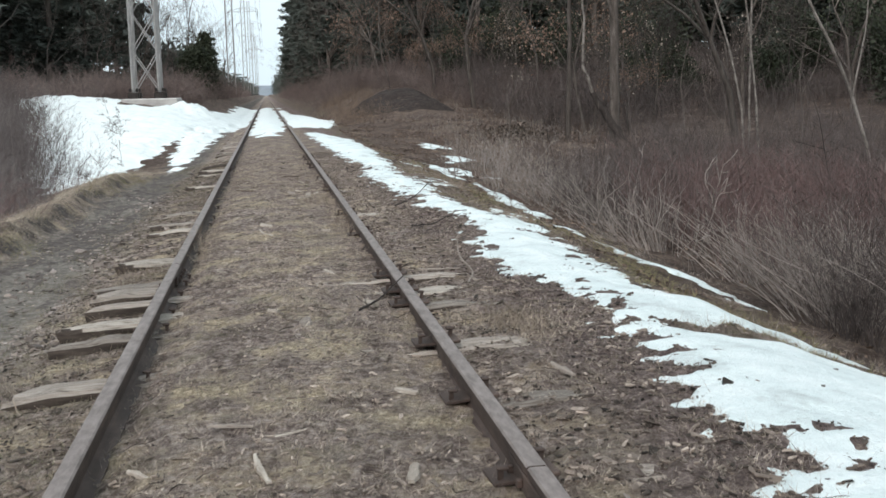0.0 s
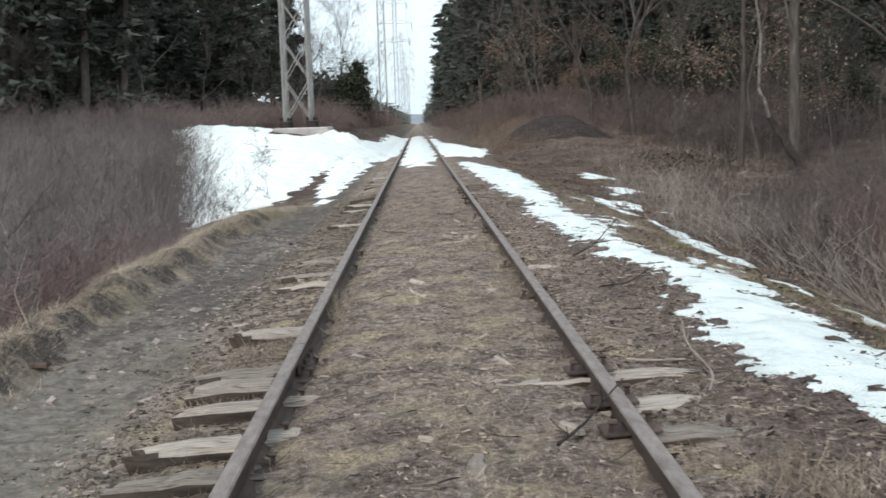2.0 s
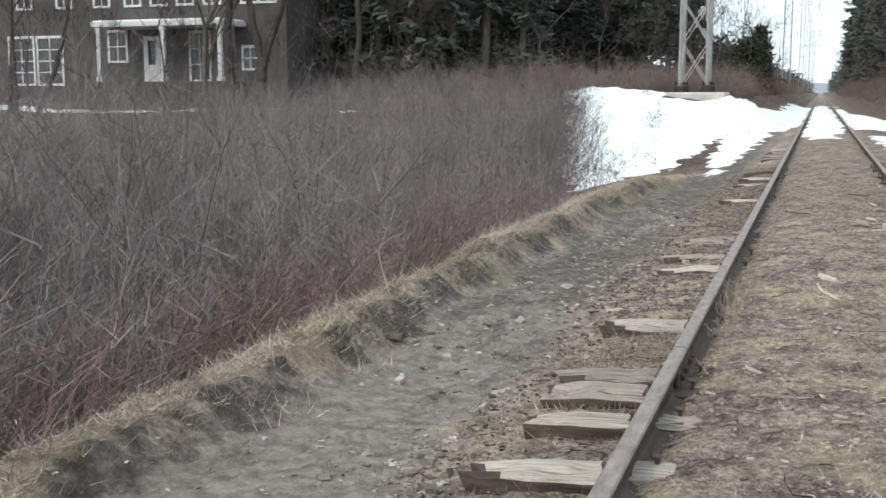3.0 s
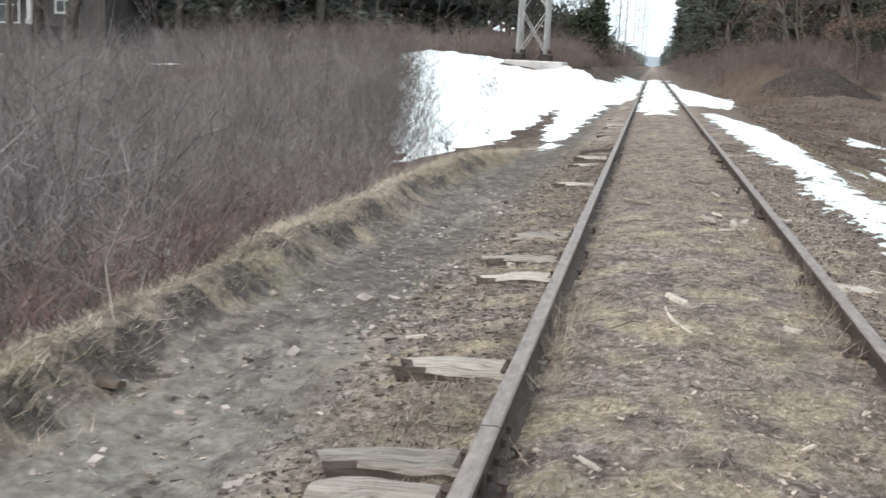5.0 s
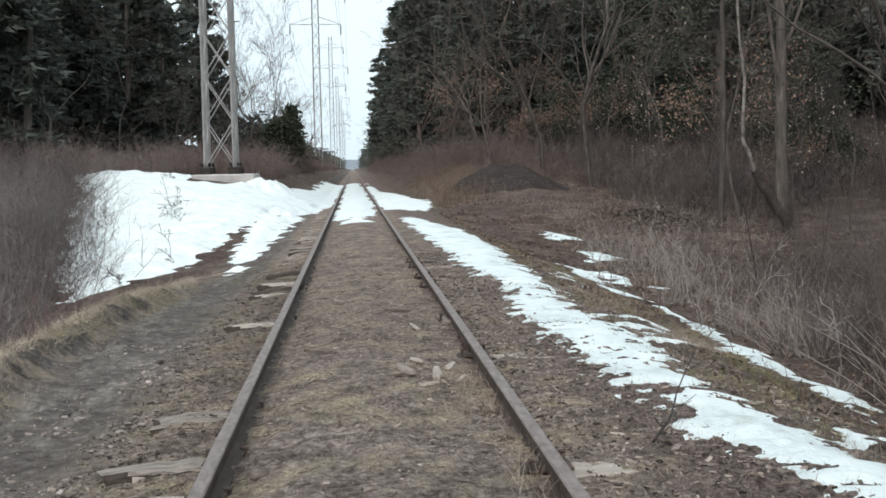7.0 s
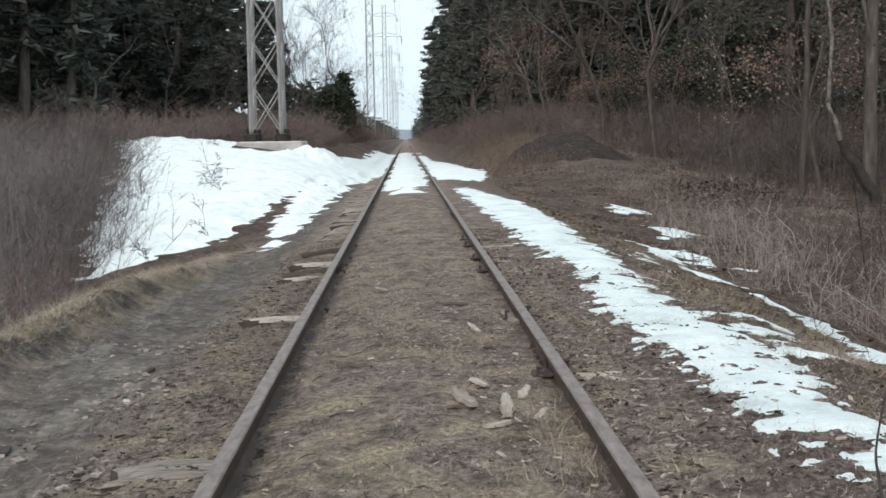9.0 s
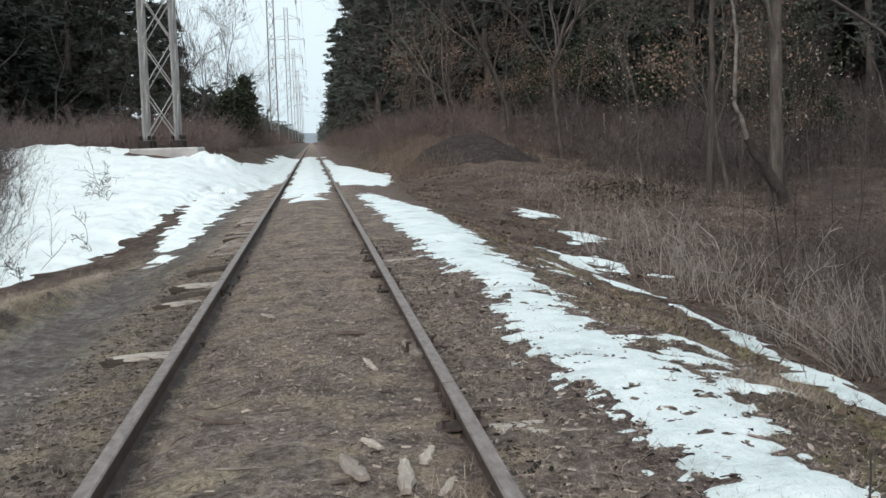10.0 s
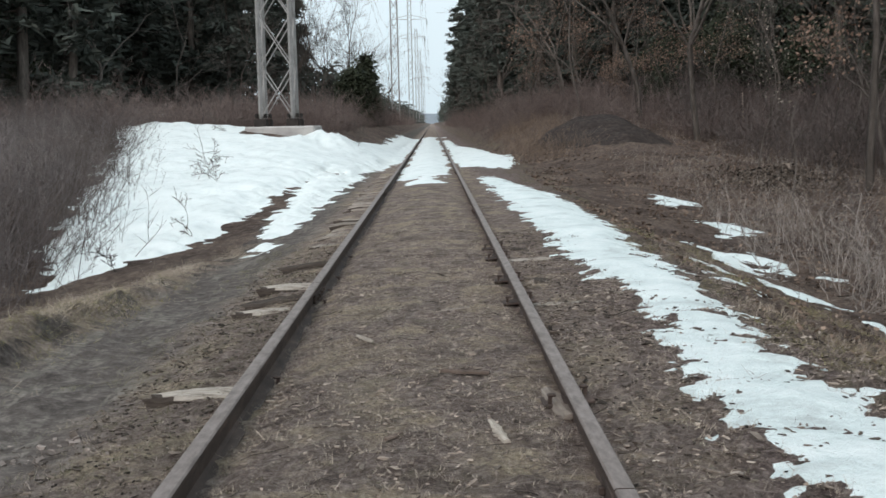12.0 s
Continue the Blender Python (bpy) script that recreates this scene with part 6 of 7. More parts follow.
def build_litter():
    rng = np.random.default_rng(81)
    n = 11000
    x = rng.uniform(-0.66, 0.66, n)
    y = 1.5 + 20 * rng.uniform(0, 1, n) ** 1.2
    keep = fbm(x * 2.5, y * 1.5, 44, 3) + rng.uniform(-0.15, 0.15, n) > 0.46
    x, y = x[keep], y[keep]
    ln = rng.gamma(1.5, 0.009, len(x)) + 0.008
    tagged(new("wood_chips", mesh_np("wood_chips", *scraps(rng, x, y, ln, np.minimum(ln * rng.uniform(0.12, 0.4, len(x)), 0.018), rng.uniform(0.003, 0.009, len(x)), 0.004), [CHIP])), "scattered grey wood chips and splinters between the rails", "wood chips", kind="stuff")
    n = 24000
    x = np.where(rng.uniform(0, 1, n) < 0.3, rng.uniform(-1.6, -0.82, n), rng.uniform(0.82, 2.6, n))
    y = 1.5 + 22 * rng.uniform(0, 1, n) ** 1.2
    ln = rng.gamma(1.5, 0.011, n) + 0.008
    tagged(new("wood_chips", mesh_np("wood_chips", *scraps(rng, x, y, ln, ln * rng.uniform(0.25, 0.6, n), rng.uniform(0.003, 0.008, n), 0.003), [DARK_CHIP])), "dark bits of bark, cinder and wood beside the rails", "wood chips", kind="stuff")
    n = 6000
    x = rng.uniform(0.85, 2.7, n)
    y = 2 + 18 * rng.uniform(0, 1, n)
    keep = mask_right(x, y) < 0.0
    x, y = x[keep], y[keep]
    ln = rng.gamma(1.5, 0.012, len(x)) + 0.008
    tagged(new("wood_chips", mesh_np("wood_chips", *scraps(rng, x, y, ln, ln * rng.uniform(0.15, 0.5, len(x)), rng.uniform(0.003, 0.01, len(x)), 0.004), [CHIP])), "pale chips of wood and bark near the snow", "wood chips", kind="stuff")
    n = 4200
    x = np.where(rng.uniform(0, 1, n) < 0.6, -1.6 + rng.normal(0, 0.13, n), -2.0 + rng.normal(0, 0.3, n))
    y = 3 + 13 * rng.uniform(0, 1, n)
    keep = fbm(x * 4.0, y * 2.6, 47, 3) > 0.53
    x, y = x[keep], y[keep]
    s = rng.gamma(1.5, 0.007, len(x)) + 0.006
    tagged(new("soil_clods", mesh_np("soil_clods", *scraps(rng, x, y, s * 1.5, s, s * 0.7, 0.0), [CLOD])), "clods of dark churned soil on the trail", "soil clods", kind="stuff")
    n = 500
    x = -2.3 + rng.normal(0, 0.5, n)
    y = 3 + 12 * rng.uniform(0, 1, n)
    s = rng.uniform(0.008, 0.03, n)
    tagged(new("leaf_scraps", mesh_np("leaf_scraps", *scraps(rng, x, y, s, s * 0.55, 0.002 + 0 * s, 0.004), [STRAW])), "scraps of pale dead leaves on the trail", "leaves", kind="stuff")
    n = 30000
    x = 2.5 + 10.5 * rng.uniform(0, 1, n) ** 1.2
    y = 4 + 52 * rng.uniform(0, 1, n)
    keep = (mask_right(x, y) < -0.1) & (fbm(x * 0.8, y * 0.5, 49, 3) > 0.4) & (np.hypot((x - 6.2) / 2.1, (y - 48) / 4.3) > 1)
    x, y = x[keep], y[keep]
    s = rng.uniform(0.02, 0.055, len(x)) * np.interp(y, (15, 40), (1.0, 1.5))
    tagged(new("leaf_litter", mesh_np("leaf_litter", *scraps(rng, x, y, s, s * 0.6, 0.003 + 0 * s, 0.012, 0.45), [LITTER])), "dead brown leaves strewn over the slope", "leaves", kind="stuff")




def build_twigs():
    """Small bent twigs lying all over the ground by the track."""
    rng = np.random.default_rng(84)
    n = 2000
    x = rng.uniform(-1.6, 3.1, n)
    y = 2 + 22 * rng.uniform(0, 1, n) ** 1.2
    keep = (mask_right(x, y) < 0.0) & (np.abs(np.abs(x) - 0.7525) > 0.09)
    x, y = x[keep], y[keep]
    n = len(x)
    a, turn, ln = rng.uniform(0, 2 * np.pi, n), rng.normal(0, 0.7, n), 0.03 + rng.gamma(1.6, 0.032, n)
    pts, px, py = [], x, y
    for k in range(4):
        pts.append(np.stack([px, py, ground_z(px, py) + 0.006 + rng.uniform(0, 0.014, n)], 1))
        px, py = px + np.cos(a) * ln / 3, py + np.sin(a) * ln / 3
        a = a + turn
    v, f = tubes(np.stack(pts, 1), rng.uniform(0.0014, 0.0036, n)[:, None] * np.array([[1.0, 0.9, 0.75, 0.4]]), 4)
    tagged(new("twigs", mesh_np("twigs", v, f, [DARK_CHIP])), "small bent twigs lying on the ground by the rails", "twigs", kind="stuff")


def build_brush_pile():
    rng = np.random.default_rng(86)
    n = 1500
    x, y = 9.0 + rng.normal(0, 0.75, n), 38.4 + rng.normal(0, 1.2, n)
    ln = rng.uniform(0.05, 0.24, n)
    v, f = scraps(rng, x, y, ln, rng.uniform(0.02, 0.07, n), rng.uniform(0.008, 0.02, n), 0.04 + rng.uniform(0, 1, n) * 0.4 * np.exp(-((x - 9.0) / 0.8) ** 2 - ((y - 38.4) / 1.2) ** 2), 0.7)
    tagged(new("brush_pile", mesh_np("brush_pile", v, f, [DARK_CHIP])), "scattered pile of pale broken sticks and leaves", "brush pile", kind="stuff")
    z = gz(12.3, 53.9)
    stake = tagged(new("stake"), "thin pale wooden stake standing at the wood's edge", "stake")
    part("post", limb(((12.3, 53.9, z - 0.2), (12.3, 53.9, z + 0.6), (12.28, 53.9, z + 1.2)), 0.03, 0.026, CHIP, "post", 5), stake)


def build_slope_debris():
    """Dead sticks strewn over the slope and the dark heap of earth on it."""
    rng = np.random.default_rng(83)
    n = 600
    x = 2.6 + 10 * rng.uniform(0, 1, n)
    y = 12 + 46 * rng.uniform(0, 1, n)
    keep = (x < 0.32 * y + 2) & (mask_right(x, y) < -0.1)
    x, y = x[keep], y[keep]
    ln = rng.uniform(0.1, 0.4, len(x))
    tagged(new("dead_sticks", mesh_np("dead_sticks", *scraps(rng, x, y, ln, rng.uniform(0.006, 0.014, len(x)), rng.uniform(0.006, 0.014, len(x)), 0.03), [DARK_CHIP])), "dead sticks and twigs strewn over the slope", "sticks", kind="stuff")
    xs, ys = np.arange(3.0, 9.4, 0.12), np.arange(43.5, 56.5, 0.16)

    def top(gx, gy):
        r = np.hypot((gx - 6.0) / 2.7, (gy - 50) / 5.0)
        return ground_z(gx, gy) + 0.6 * smooth(1.0, 0.2, r + 0.5 * (fbm(gx * 0.8, gy * 0.5, 38, 4) - 0.5)) + (fbm(gx * 2.0, gy * 2.0, 39, 3) - 0.5) * 0.14 - 0.1

    tagged(new("mound", grid_mesh("mound", xs, ys, top, [HEAP])), "low dark heap of earth and dead leaves on the slope", "mound")


HEAP = mottled("dark_leafy_earth", ((0.36, (0.022, 0.017, 0.015)), (0.5, (0.038, 0.029, 0.026)), (0.66, (0.075, 0.058, 0.05))), scale=7, detail=12, bump=0.6, bump_scale=14, distance=0.03)
DARK_CHIP = mottled("dark_bark_bits", ((0.3, (0.05, 0.04, 0.033)), (0.6, (0.15, 0.12, 0.1)), (0.8, (0.3, 0.25, 0.2))), scale=9, bump=0.4, per_island=0.85)
CLOD = mottled("churned_soil", ((0.3, (0.12, 0.1, 0.09)), (0.7, (0.34, 0.29, 0.26))), scale=9, bump=0.6, per_island=0.7)
LITTER = mottled("dead_leaves", ((0.3, (0.075, 0.05, 0.037)), (0.6, (0.18, 0.13, 0.1)), (0.8, (0.36, 0.285, 0.23))), scale=3, bump=0.0, per_island=0.8)
build_litter()
build_twigs()
build_brush_pile()
build_slope_debris()


# ---- the pylon's footing ----
def build_footing():
    bm = bmesh.new()
    box(bm, -6.25, 48.75, 0.2, -3.85, 51.4, TOWER_Z - 0.1, 0.06)
    tagged(new("pylon_footing", from_bm("pylon_footing", bm, CONCRETE)), "low grey concrete plinth under the pylon, banked with snow", "concrete base")


build_footing()


# ---- house beyond the thicket ----
def build_house():
    house = tagged(new("house"), "two-storey taupe clapboard house with white-trimmed windows and a columned porch", "house")
    house.matrix_basis = pose(-0.15, 0, -0.5)
    Y = 47.0
    bm = bmesh.new()
    box(bm, -38.6, Y, 0.4, -22.6, Y + 9.0, 7.8)
    part("wall", from_bm("wall", bm, SIDING), house)
    bm = bmesh.new()
    v = [bm.verts.new(p) for p in ((-39.2, Y - 0.5, 7.75), (-22.0, Y - 0.5, 7.75), (-22.0, Y + 9.6, 7.75), (-39.2, Y + 9.6, 7.75), (-39.2, Y + 4.5, 11.2), (-22.0, Y + 4.5, 11.2), (-39.2, Y - 0.5, 7.95), (-22.0, Y - 0.5, 7.95), (-22.0, Y + 9.6, 7.95), (-39.2, Y + 9.6, 7.95))]
    for f in ((0, 3, 2, 1), (0, 1, 7, 6), (6, 7, 5, 4), (8, 9, 4, 5), (2, 3, 9, 8), (1, 2, 8, 5, 7), (3, 0, 6, 4, 9)):
        bm.faces.new([v[i] for i in f])
    part("roof", from_bm("roof", bm, SHINGLE), house)
    bm = bmesh.new()
    box(bm, -31.3, Y - 2.2, 4.72, -24.6, Y, 4.95, 0.02)
    porch = part("porch_roof", from_bm("porch_roof", bm, WHITE), house, "white-edged porch roof with snow on it")
    bm = bmesh.new()
    box(bm, -31.2, Y - 2.15, 4.955, -24.7, Y - 0.02, 5.02, 0.02)
    part("snow_cover", from_bm("snow_cover", bm, SNOW), porch, "thin snow")
    bm = bmesh.new()
    box(bm, -31.3, Y - 2.2, 0.6, -24.6, Y, 2.3, 0.02)
    part("porch_floor", from_bm("porch_floor", bm, SIDING), house)
    for x in (-31.0, -27.65, -24.8):
        bm = bmesh.new()
        box(bm, x - 0.09, Y - 2.1, 2.3, x + 0.09, Y - 1.92, 4.72, 0.01)
        box(bm, x - 0.13, Y - 2.14, 2.3, x + 0.13, Y - 1.88, 2.5, 0.01)
        box(bm, x - 0.13, Y - 2.14, 4.55, x + 0.13, Y - 1.88, 4.72, 0.01)
        part("column", from_bm("column", bm, WHITE), house, "white porch column")

    def window(x, z, w, h, nx=2, ny=2):
        bm = bmesh.new()
        cuts_x, cuts_z = [x - w / 2 - 0.1], [z - 0.1]
        for i in range(nx + 1):
            c = x - w / 2 + w * i / nx
            cuts_x += [c] if i == 0 else ([c, c + 0.1] if i == nx else [c - 0.025, c + 0.025])
        for j in range(ny + 1):
            c = z + h * j / ny
            cuts_z += [c] if j == 0 else ([c, c + 0.12] if j == ny else [c - 0.025, c + 0.025])
        grid = {(i, j): bm.verts.new((px, Y + 0.02, pz)) for i, px in enumerate(cuts_x) for j, pz in enumerate(cuts_z)}
        cells = [bm.faces.new([grid[k] for k in ((i, j), (i + 1, j), (i + 1, j + 1), (i, j + 1))]) for i in range(len(cuts_x) - 1) for j in range(len(cuts_z) - 1) if i % 2 == 0 or j % 2 == 0]
        pushed = bmesh.ops.extrude_face_region(bm, geom=cells)
        bmesh.ops.translate(bm, vec=(0, -0.08, 0), verts=[g for g in pushed["geom"] if isinstance(g, bmesh.types.BMVert)])
        win = part("window", from_bm("window", bm, WHITE), house, "white-framed window")
        bm = bmesh.new()
        box(bm, x - w / 2, Y - 0.02, z, x + w / 2, Y + 0.015, z + h)
        part("pane", from_bm("pane", bm, GLASS), win)

    for x in (-36.6, -34.3, -32.2, -30.5, -29.1, -27.7, -26.3, -24.4, -23.5):
        window(x, 5.85, 0.75, 0.95)
    window(-36.9, 2.25, 1.35, 2.15, 2, 4)
    window(-35.25, 2.25, 1.35, 2.15, 2, 4)
    window(-31.4, 3.3, 0.9, 1.3)
    window(-27.0, 2.4, 0.95, 2.1, 2, 3)
    window(-24.4, 2.9, 0.7, 0.9)
    bm = bmesh.new()
    box(bm, -30.0, Y - 0.05, 2.3, -29.1, Y + 0.015, 4.4, 0.01)
    door = part("door", from_bm("door", bm, WHITE), house, "pale front door")
    bm = bmesh.new()
    box(bm, -29.75, Y - 0.06, 3.1, -29.35, Y - 0.03, 4.2)
    part("pane", from_bm("pane", bm, GLASS), door)
    # snow lying before the house
    snow_sheet("snow_patch", np.arange(-38, -16, 0.25), np.arange(36, 45, 0.25), lambda x, y: blob(x, y, -29, 40, 8, 0.9) + (fbm(x * 0.6, y * 1.0, 95, 4) - 0.5) * 2.6, 0.06, "thin old snow on the lawn before the house")


build_house()

# a low wooded ridge closes the line far ahead
ridge_x = np.linspace(-700, 700, 60)
ridge_top = 8 + 10 * fbm(ridge_x * 0.01, ridge_x * 0, 19, 3)
ridge_v = np.concatenate([np.stack([ridge_x, 1500 + 0 * ridge_x, -3 + 0 * ridge_x], 1), np.stack([ridge_x, 1540 + 0 * ridge_x, ridge_top], 1), np.stack([ridge_x, 1700 + 0 * ridge_x, -3 + 0 * ridge_x], 1)])
ridge_i = np.concatenate([np.arange(59), np.arange(59) + 60])
tagged(new("backdrop", mesh_np("backdrop", ridge_v, np.stack([ridge_i, ridge_i + 1, ridge_i + 61, ridge_i + 60], 1), [HAZE_WOODS], True)), "hazy wooded ridge on the horizon", "backdrop", kind="structure")


# ---- shrubs standing in the snow ----
def build_snow_shrubs():
    rng = np.random.default_rng(91)
    for k, (x, y, h, r) in enumerate(((-8.3, 51.6, 1.25, 0.026), (-7.0, 36.5, 1.1, 0.014), (-6.6, 35.2, 0.9, 0.012), (-5.0, 36.5, 1.2, 0.012), (-4.5, 35.5, 0.9, 0.01), (-3.75, 28.6, 0.8, 0.01), (-4.25, 25.9, 0.5, 0.012), (-6.1, 30.2, 1.3, 0.014), (-5.9, 28.9, 1.2, 0.012), (-6.6, 31.8, 1.4, 0.014), (-7.4, 34.5, 1.4, 0.014), (-7.2, 47.5, 0.8, 0.014), (-2.7, 52, 1.1, 0.016), (-2.5, 56, 1.3, 0.016))):
        me, _ = bare_tree_mesh(900 + k, h, r, DARK_BARK if k in (0, 6) else BARK, 3, (rng.normal(0, 0.35), rng.normal(0, 0.35)), (2, 4), 0.1, 0.25, 0.5)
        s = tagged(new("bare_shrub"), "small leafless shrub poking out of the snow", "shrub", "shrubs in the snow")
        part("stem", me, s)
        s.matrix_basis = pose(x, y, gz(x, y) + 0.05)


build_snow_shrubs()


def build_slope_shrubs():
    """Bare shrubs with pale crooked twigs along the edge of the hollow."""
    rng = np.random.default_rng(95)
    masters = []
    for k in range(4):
        me, _ = bare_tree_mesh(930 + k, 0.75 + 0.12 * k, 0.0065, PALE_STEM, 3, (rng.normal(0, 0.25), rng.normal(0, 0.25)), (2, 4), 0.1, 0.22, 0.4, "stem")
        masters.append(tree("bare_shrub", "leafless shrub with pale crooked twigs on the slope", "shrub", (("stem", me),), "shrubs on the slope"))
    places = [(4.1, 15.2), (4.6, 17.0), (3.9, 18.6), (4.8, 19.8), (4.3, 21.5), (4.0, 23.2), (5.6, 24.6), (4.6, 13.2), (4.2, 12.0), (5.0, 26.5), (4.9, 11.0)]
    plant(masters, places, rng, (0.7, 1.2))


build_slope_shrubs()


# ---- sticks and broken wood ----
def wood_piece(seed, length, width, thick, mat, bend=0.0):
    """A splintered piece of wood along y, resting on z = 0."""
    rng = np.random.default_rng(seed)
    bm = bmesh.new()
    n = 8
    rings = []
    for s in range(n + 1):
        t = s / n
        w = width * (0.25 + 0.75 * math.sin(math.pi * min(max(t * rng.uniform(0.9, 1.1), 0.08), 0.92)) ** 0.6) * rng.uniform(0.8, 1.1)
        x = bend * math.sin(math.pi * t) + rng.normal(0, width * 0.05)
        z = rng.uniform(0.75, 1.1) * thick
        rings.append([bm.verts.new(p) for p in ((x - w / 2, length * (t - 0.5), 0), (x - w / 2 * 0.8, length * (t - 0.5), z * 0.8), (x + rng.normal(0, w * 0.1), length * (t - 0.5), z), (x + w / 2 * 0.8, length * (t - 0.5), z * 0.75), (x + w / 2, length * (t - 0.5), 0))])
    for a, b in zip(rings, rings[1:]):
        for i in range(5):
            j = (i + 1) % 5
            bm.faces.new((a[i], b[i], b[j], a[j]))
    bm.faces.new(rings[0][::-1])
    bm.faces.new(rings[-1])
    return from_bm("wood_piece", bm, mat)


PALE_WOOD = mottled("pale_split_wood", ((0.3, (0.24, 0.2, 0.165)), (0.6, (0.44, 0.385, 0.33)), (0.8, (0.6, 0.54, 0.475))), scale=10, bump=0.6, bump_scale=50, stretch=(3, 0.5, 3), per_object=0.2, distance=0.006)
GREY_WOOD = mottled("grey_weathered_wood", ((0.3, (0.16, 0.13, 0.11)), (0.6, (0.3, 0.255, 0.22)), (0.8, (0.42, 0.37, 0.32))), scale=10, bump=0.7, bump_scale=40, stretch=(3, 0.5, 3), per_object=0.25, distance=0.006)
BROWN_WOOD = mottled("brown_rotten_wood", ((0.3, (0.06, 0.044, 0.036)), (0.7, (0.17, 0.127, 0.105))), scale=10, bump=0.7, bump_scale=40, per_object=0.25, distance=0.006)
PALE, GREY, BROWN = (PALE_WOOD, "pale splintered piece of wood lying between the rails"), (GREY_WOOD, "grey weathered scrap of wood on the ground"), (BROWN_WOOD, "brown rotten stick on the ground")
PIECES = (
    (-0.15, 9.72, -0.03, 9.19, 0.022, PALE, 0.03), (-0.13, 9.98, -0.04, 9.79, 0.07, PALE, 0), (0.44, 9.53, 0.51, 9.45, 0.07, PALE, 0), (-0.58, 10.99, -0.48, 11.19, 0.04, BROWN, 0),
    (-0.13, 2.98, -0.08, 2.68, 0.03, PALE, 0.01), (0.38, 2.61, 0.42, 2.77, 0.05, PALE, 0), (-0.58, 3.04, -0.5, 2.94, 0.035, PALE, 0), (0.47, 3.78, 0.55, 3.68, 0.05, PALE, 0),
    (-0.06, 3.19, 0.06, 3.25, 0.018, PALE, 0), (-0.32, 3.39, -0.14, 3.35, 0.035, GREY, 0), (1.03, 2.46, 1.05, 2.2, 0.02, GREY, 0), (1.24, 4.06, 1.28, 3.83, 0.045, GREY, 0),
    (-0.08, 5.58, -0.02, 5.52, 0.05, PALE, 0), (0.12, 5.09, 0.14, 5.36, 0.08, GREY, 0), (0.5, 5.68, 0.56, 5.54, 0.07, PALE, 0), (0.33, 7.14, 0.39, 6.91, 0.045, PALE, 0),
    (0.42, 12.92, 0.45, 13.3, 0.075, PALE, 0), (0.2, 13.35, 0.28, 13.05, 0.08, GREY, 0), (0.39, 15.45, 0.44, 15.15, 0.05, PALE, 0), (0.68, 15.98, 0.73, 15.5, 0.1, GREY, 0), (0.18, 16.38, 0.43, 16.3, 0.05, BROWN, 0),
    (-0.48, 14.27, -0.24, 14.12, 0.05, BROWN, 0.01), (-0.3, 13.34, -0.13, 13.32, 0.02, GREY, 0), (-0.04, 15.2, 0.02, 15.3, 0.03, BROWN, 0), (0.02, 9.83, -0.14, 9.83, 0.02, GREY, 0),
    (0.3, 12.7, 0.42, 12.78, 0.05, PALE, 0), (0.55, 12.9, 0.62, 13.1, 0.05, PALE, 0), (0.1, 12.5, 0.3, 12.56, 0.03, GREY, 0), (0.3, 13.6, 0.36, 13.45, 0.05, PALE, 0), (0.52, 13.3, 0.58, 13.5, 0.06, PALE, 0), (0.12, 13.05, 0.22, 13.1, 0.03, BROWN, 0),
    (-2.55, 8.05, -2.35, 7.98, 0.1, BROWN, 0), (-1.45, 9.3, -1.35, 9.36, 0.05, PALE, 0), (1.0, 6.95, 1.3, 6.9, 0.025, GREY, 0.02), (1.4, 8.2, 1.6, 8.35, 0.02, BROWN, 0), (1.05, 7.9, 1.2, 7.75, 0.02, GREY, 0), (0.2, 4.3, 0.32, 4.36, 0.02, GREY, 0),
    (-0.35, 6.4, -0.22, 6.5, 0.025, GREY, 0), (-0.45, 7.4, -0.38, 7.3, 0.03, PALE, 0), (0.05, 8.1, 0.2, 8.06, 0.02, BROWN, 0), (-0.2, 11.6, 0.0, 11.66, 0.02, GREY, 0), (0.2, 18.2, 0.4, 18.3, 0.04, GREY, 0), (-0.3, 17.4, -0.2, 17.2, 0.04, PALE, 0), (0.1, 20.2, 0.3, 20.1, 0.05, GREY, 0),
)


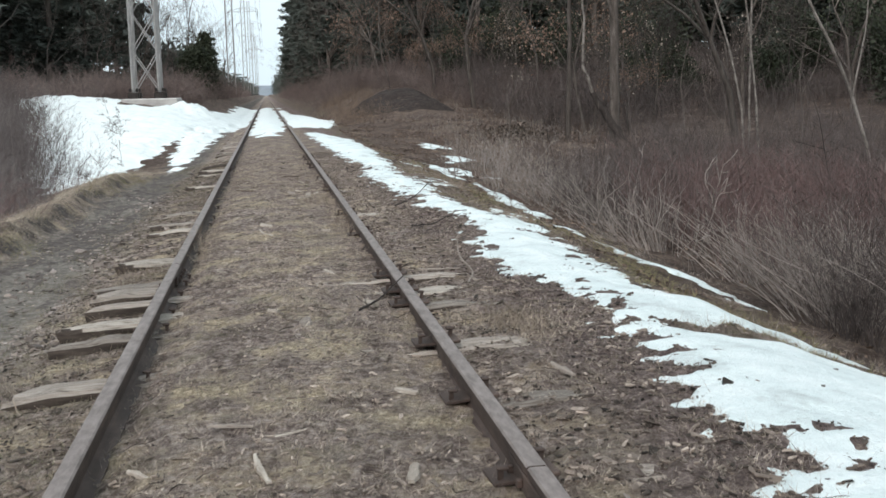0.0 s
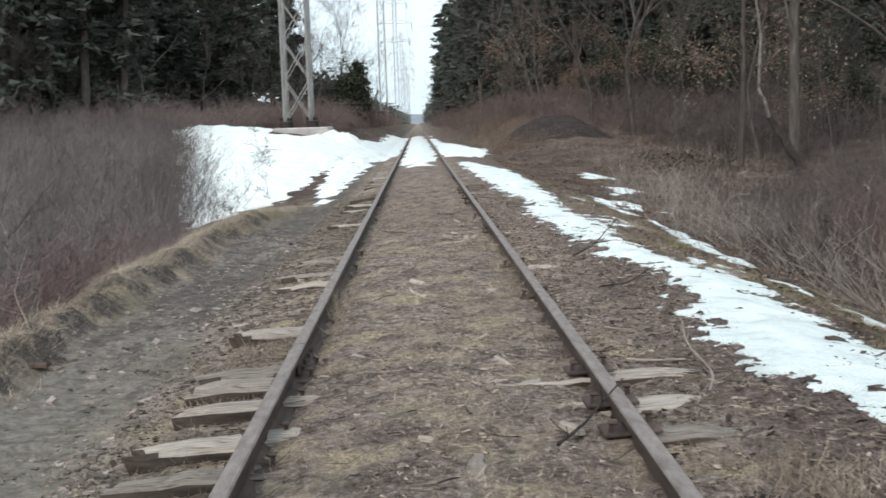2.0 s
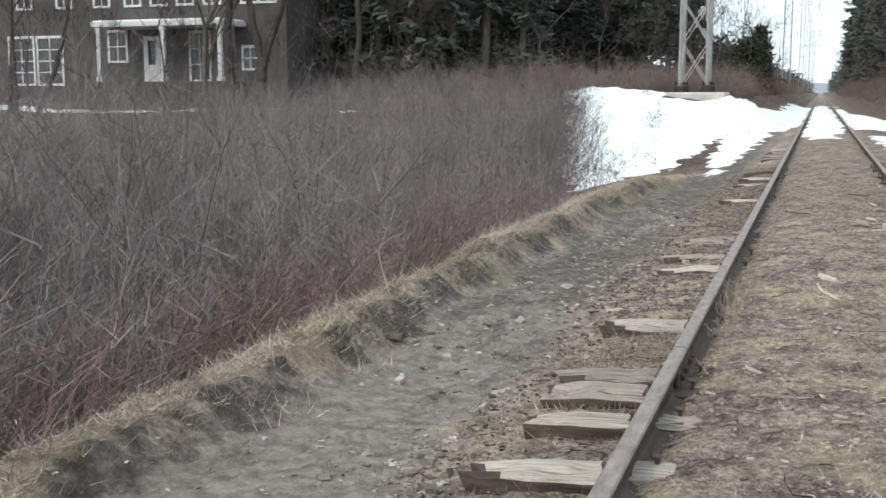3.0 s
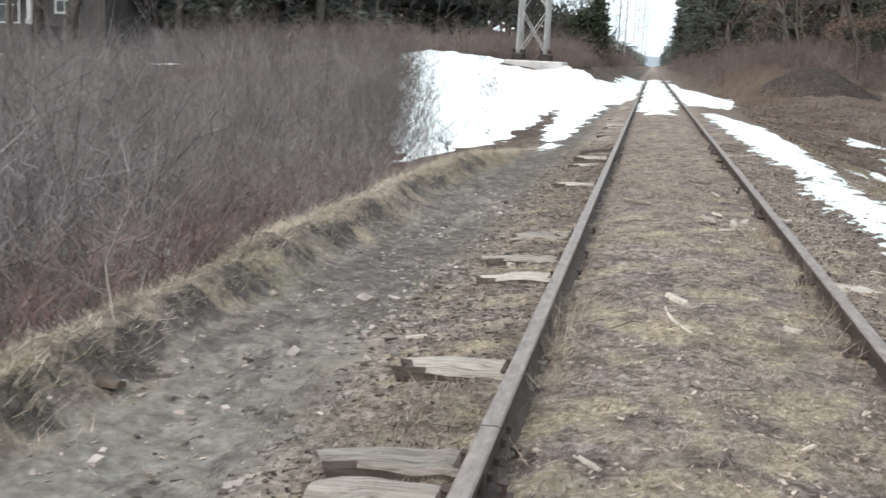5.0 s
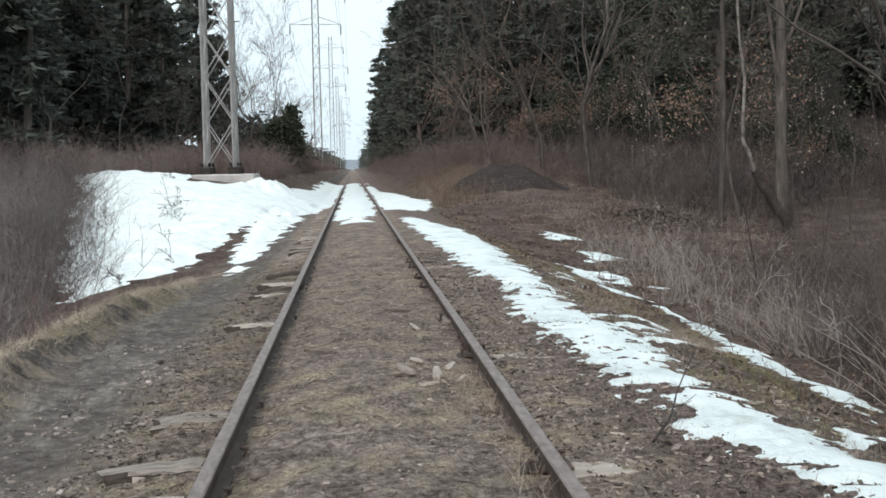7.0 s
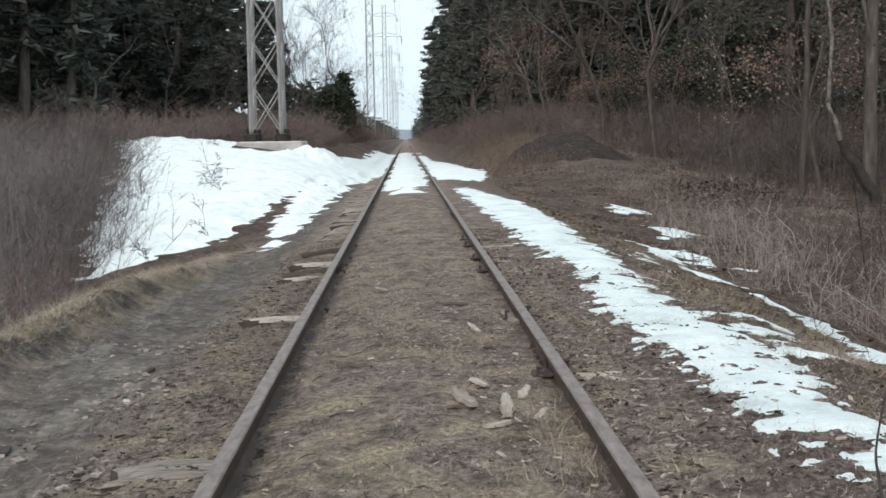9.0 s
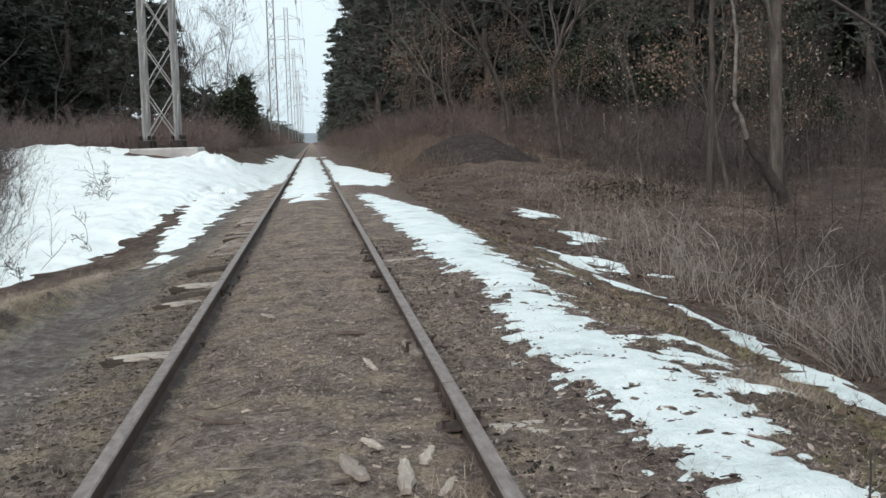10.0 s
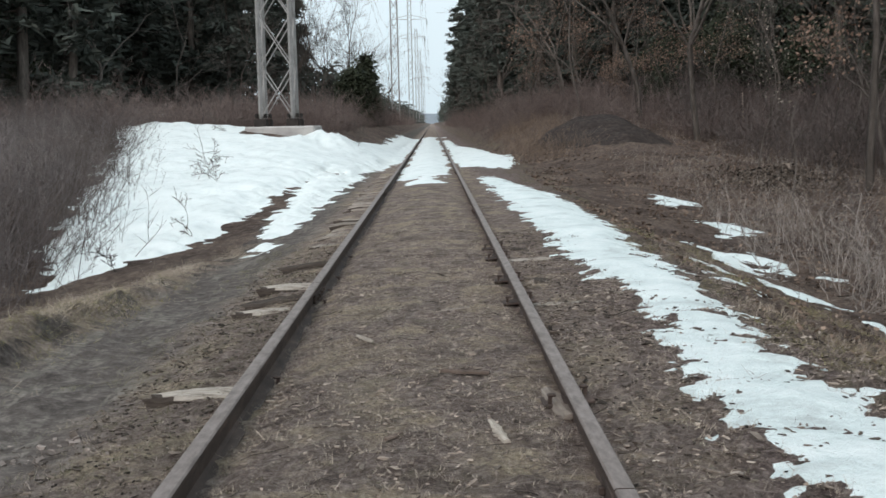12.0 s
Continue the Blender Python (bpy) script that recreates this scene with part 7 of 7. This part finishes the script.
def build_pieces():
    for k, (x0, y0, x1, y1, w, (mat, label), bend) in enumerate(PIECES):
        ln = math.hypot(x1 - x0, y1 - y0)
        x, y = (x0 + x1) / 2, (y0 + y1) / 2
        ob = tagged(new("wood_piece" if w > 0.03 else "stick", wood_piece(700 + k, ln, w, min(0.03, w * 0.35), mat, bend)), label, "wood scrap" if w > 0.03 else "stick", "scraps of wood")
        ob.matrix_basis = pose(x, y, gz(x, y) + 0.006, 0, 0, -math.degrees(math.atan2(x1 - x0, y1 - y0)))


build_pieces()


def branch(points, r, mat, label, twigs=4):
    rng = np.random.default_rng(int(points[0][1] * 100))
    p = [(x, y, gz(x, y) + z) for x, y, z in points]
    b = tagged(new("fallen_branch"), label, "branch", "fallen branches")
    part("limb", limb(p, r, r * 0.4, mat, "limb", 6), b)
    for k in range(twigs):
        i = int(rng.integers(0, len(p) - 1))
        q = Vector(p[i]).lerp(Vector(p[i + 1]), float(rng.uniform(0.2, 0.9)))
        d = Vector((rng.normal(0, 0.12), rng.normal(0, 0.16), rng.uniform(0.02, 0.1)))
        part("twig", limb((q, q + d * 0.5, q + d + Vector((0, 0, 0.03))), r * 0.45, r * 0.15, mat, "twig", 4, 6), b)


branch(((1.3, 11.0, 0.06), (1.5, 11.4, 0.05), (1.68, 11.9, 0.1), (1.92, 12.35, 0.2)), 0.008, DARK_BARK, "dark fallen branch lying on the snow strip", 5)
branch(((1.25, 9.25, 0.03), (1.5, 9.5, 0.04), (1.78, 9.85, 0.1)), 0.007, DARK_BARK, "thin dark branch at the edge of the snow", 3)
branch(((0.44, 5.35, 0.03), (0.58, 5.6, 0.04), (0.78, 5.85, 0.18)), 0.008, DARK_BARK, "crooked dark branch leaning on the rail", 3)
branch(((1.2, 6.05, 0.02), (1.3, 6.35, 0.08), (1.24, 6.6, 0.14), (1.28, 6.9, 0.22)), 0.008, GREY_WOOD, "thin curved grey branch beside the rails", 2)
branch(((-2.6, 8.4, 0.02), (-2.8, 8.7, 0.25), (-2.75, 8.9, 0.5)), 0.005, GREY_WOOD, "bleached branch rising from the bank", 7)
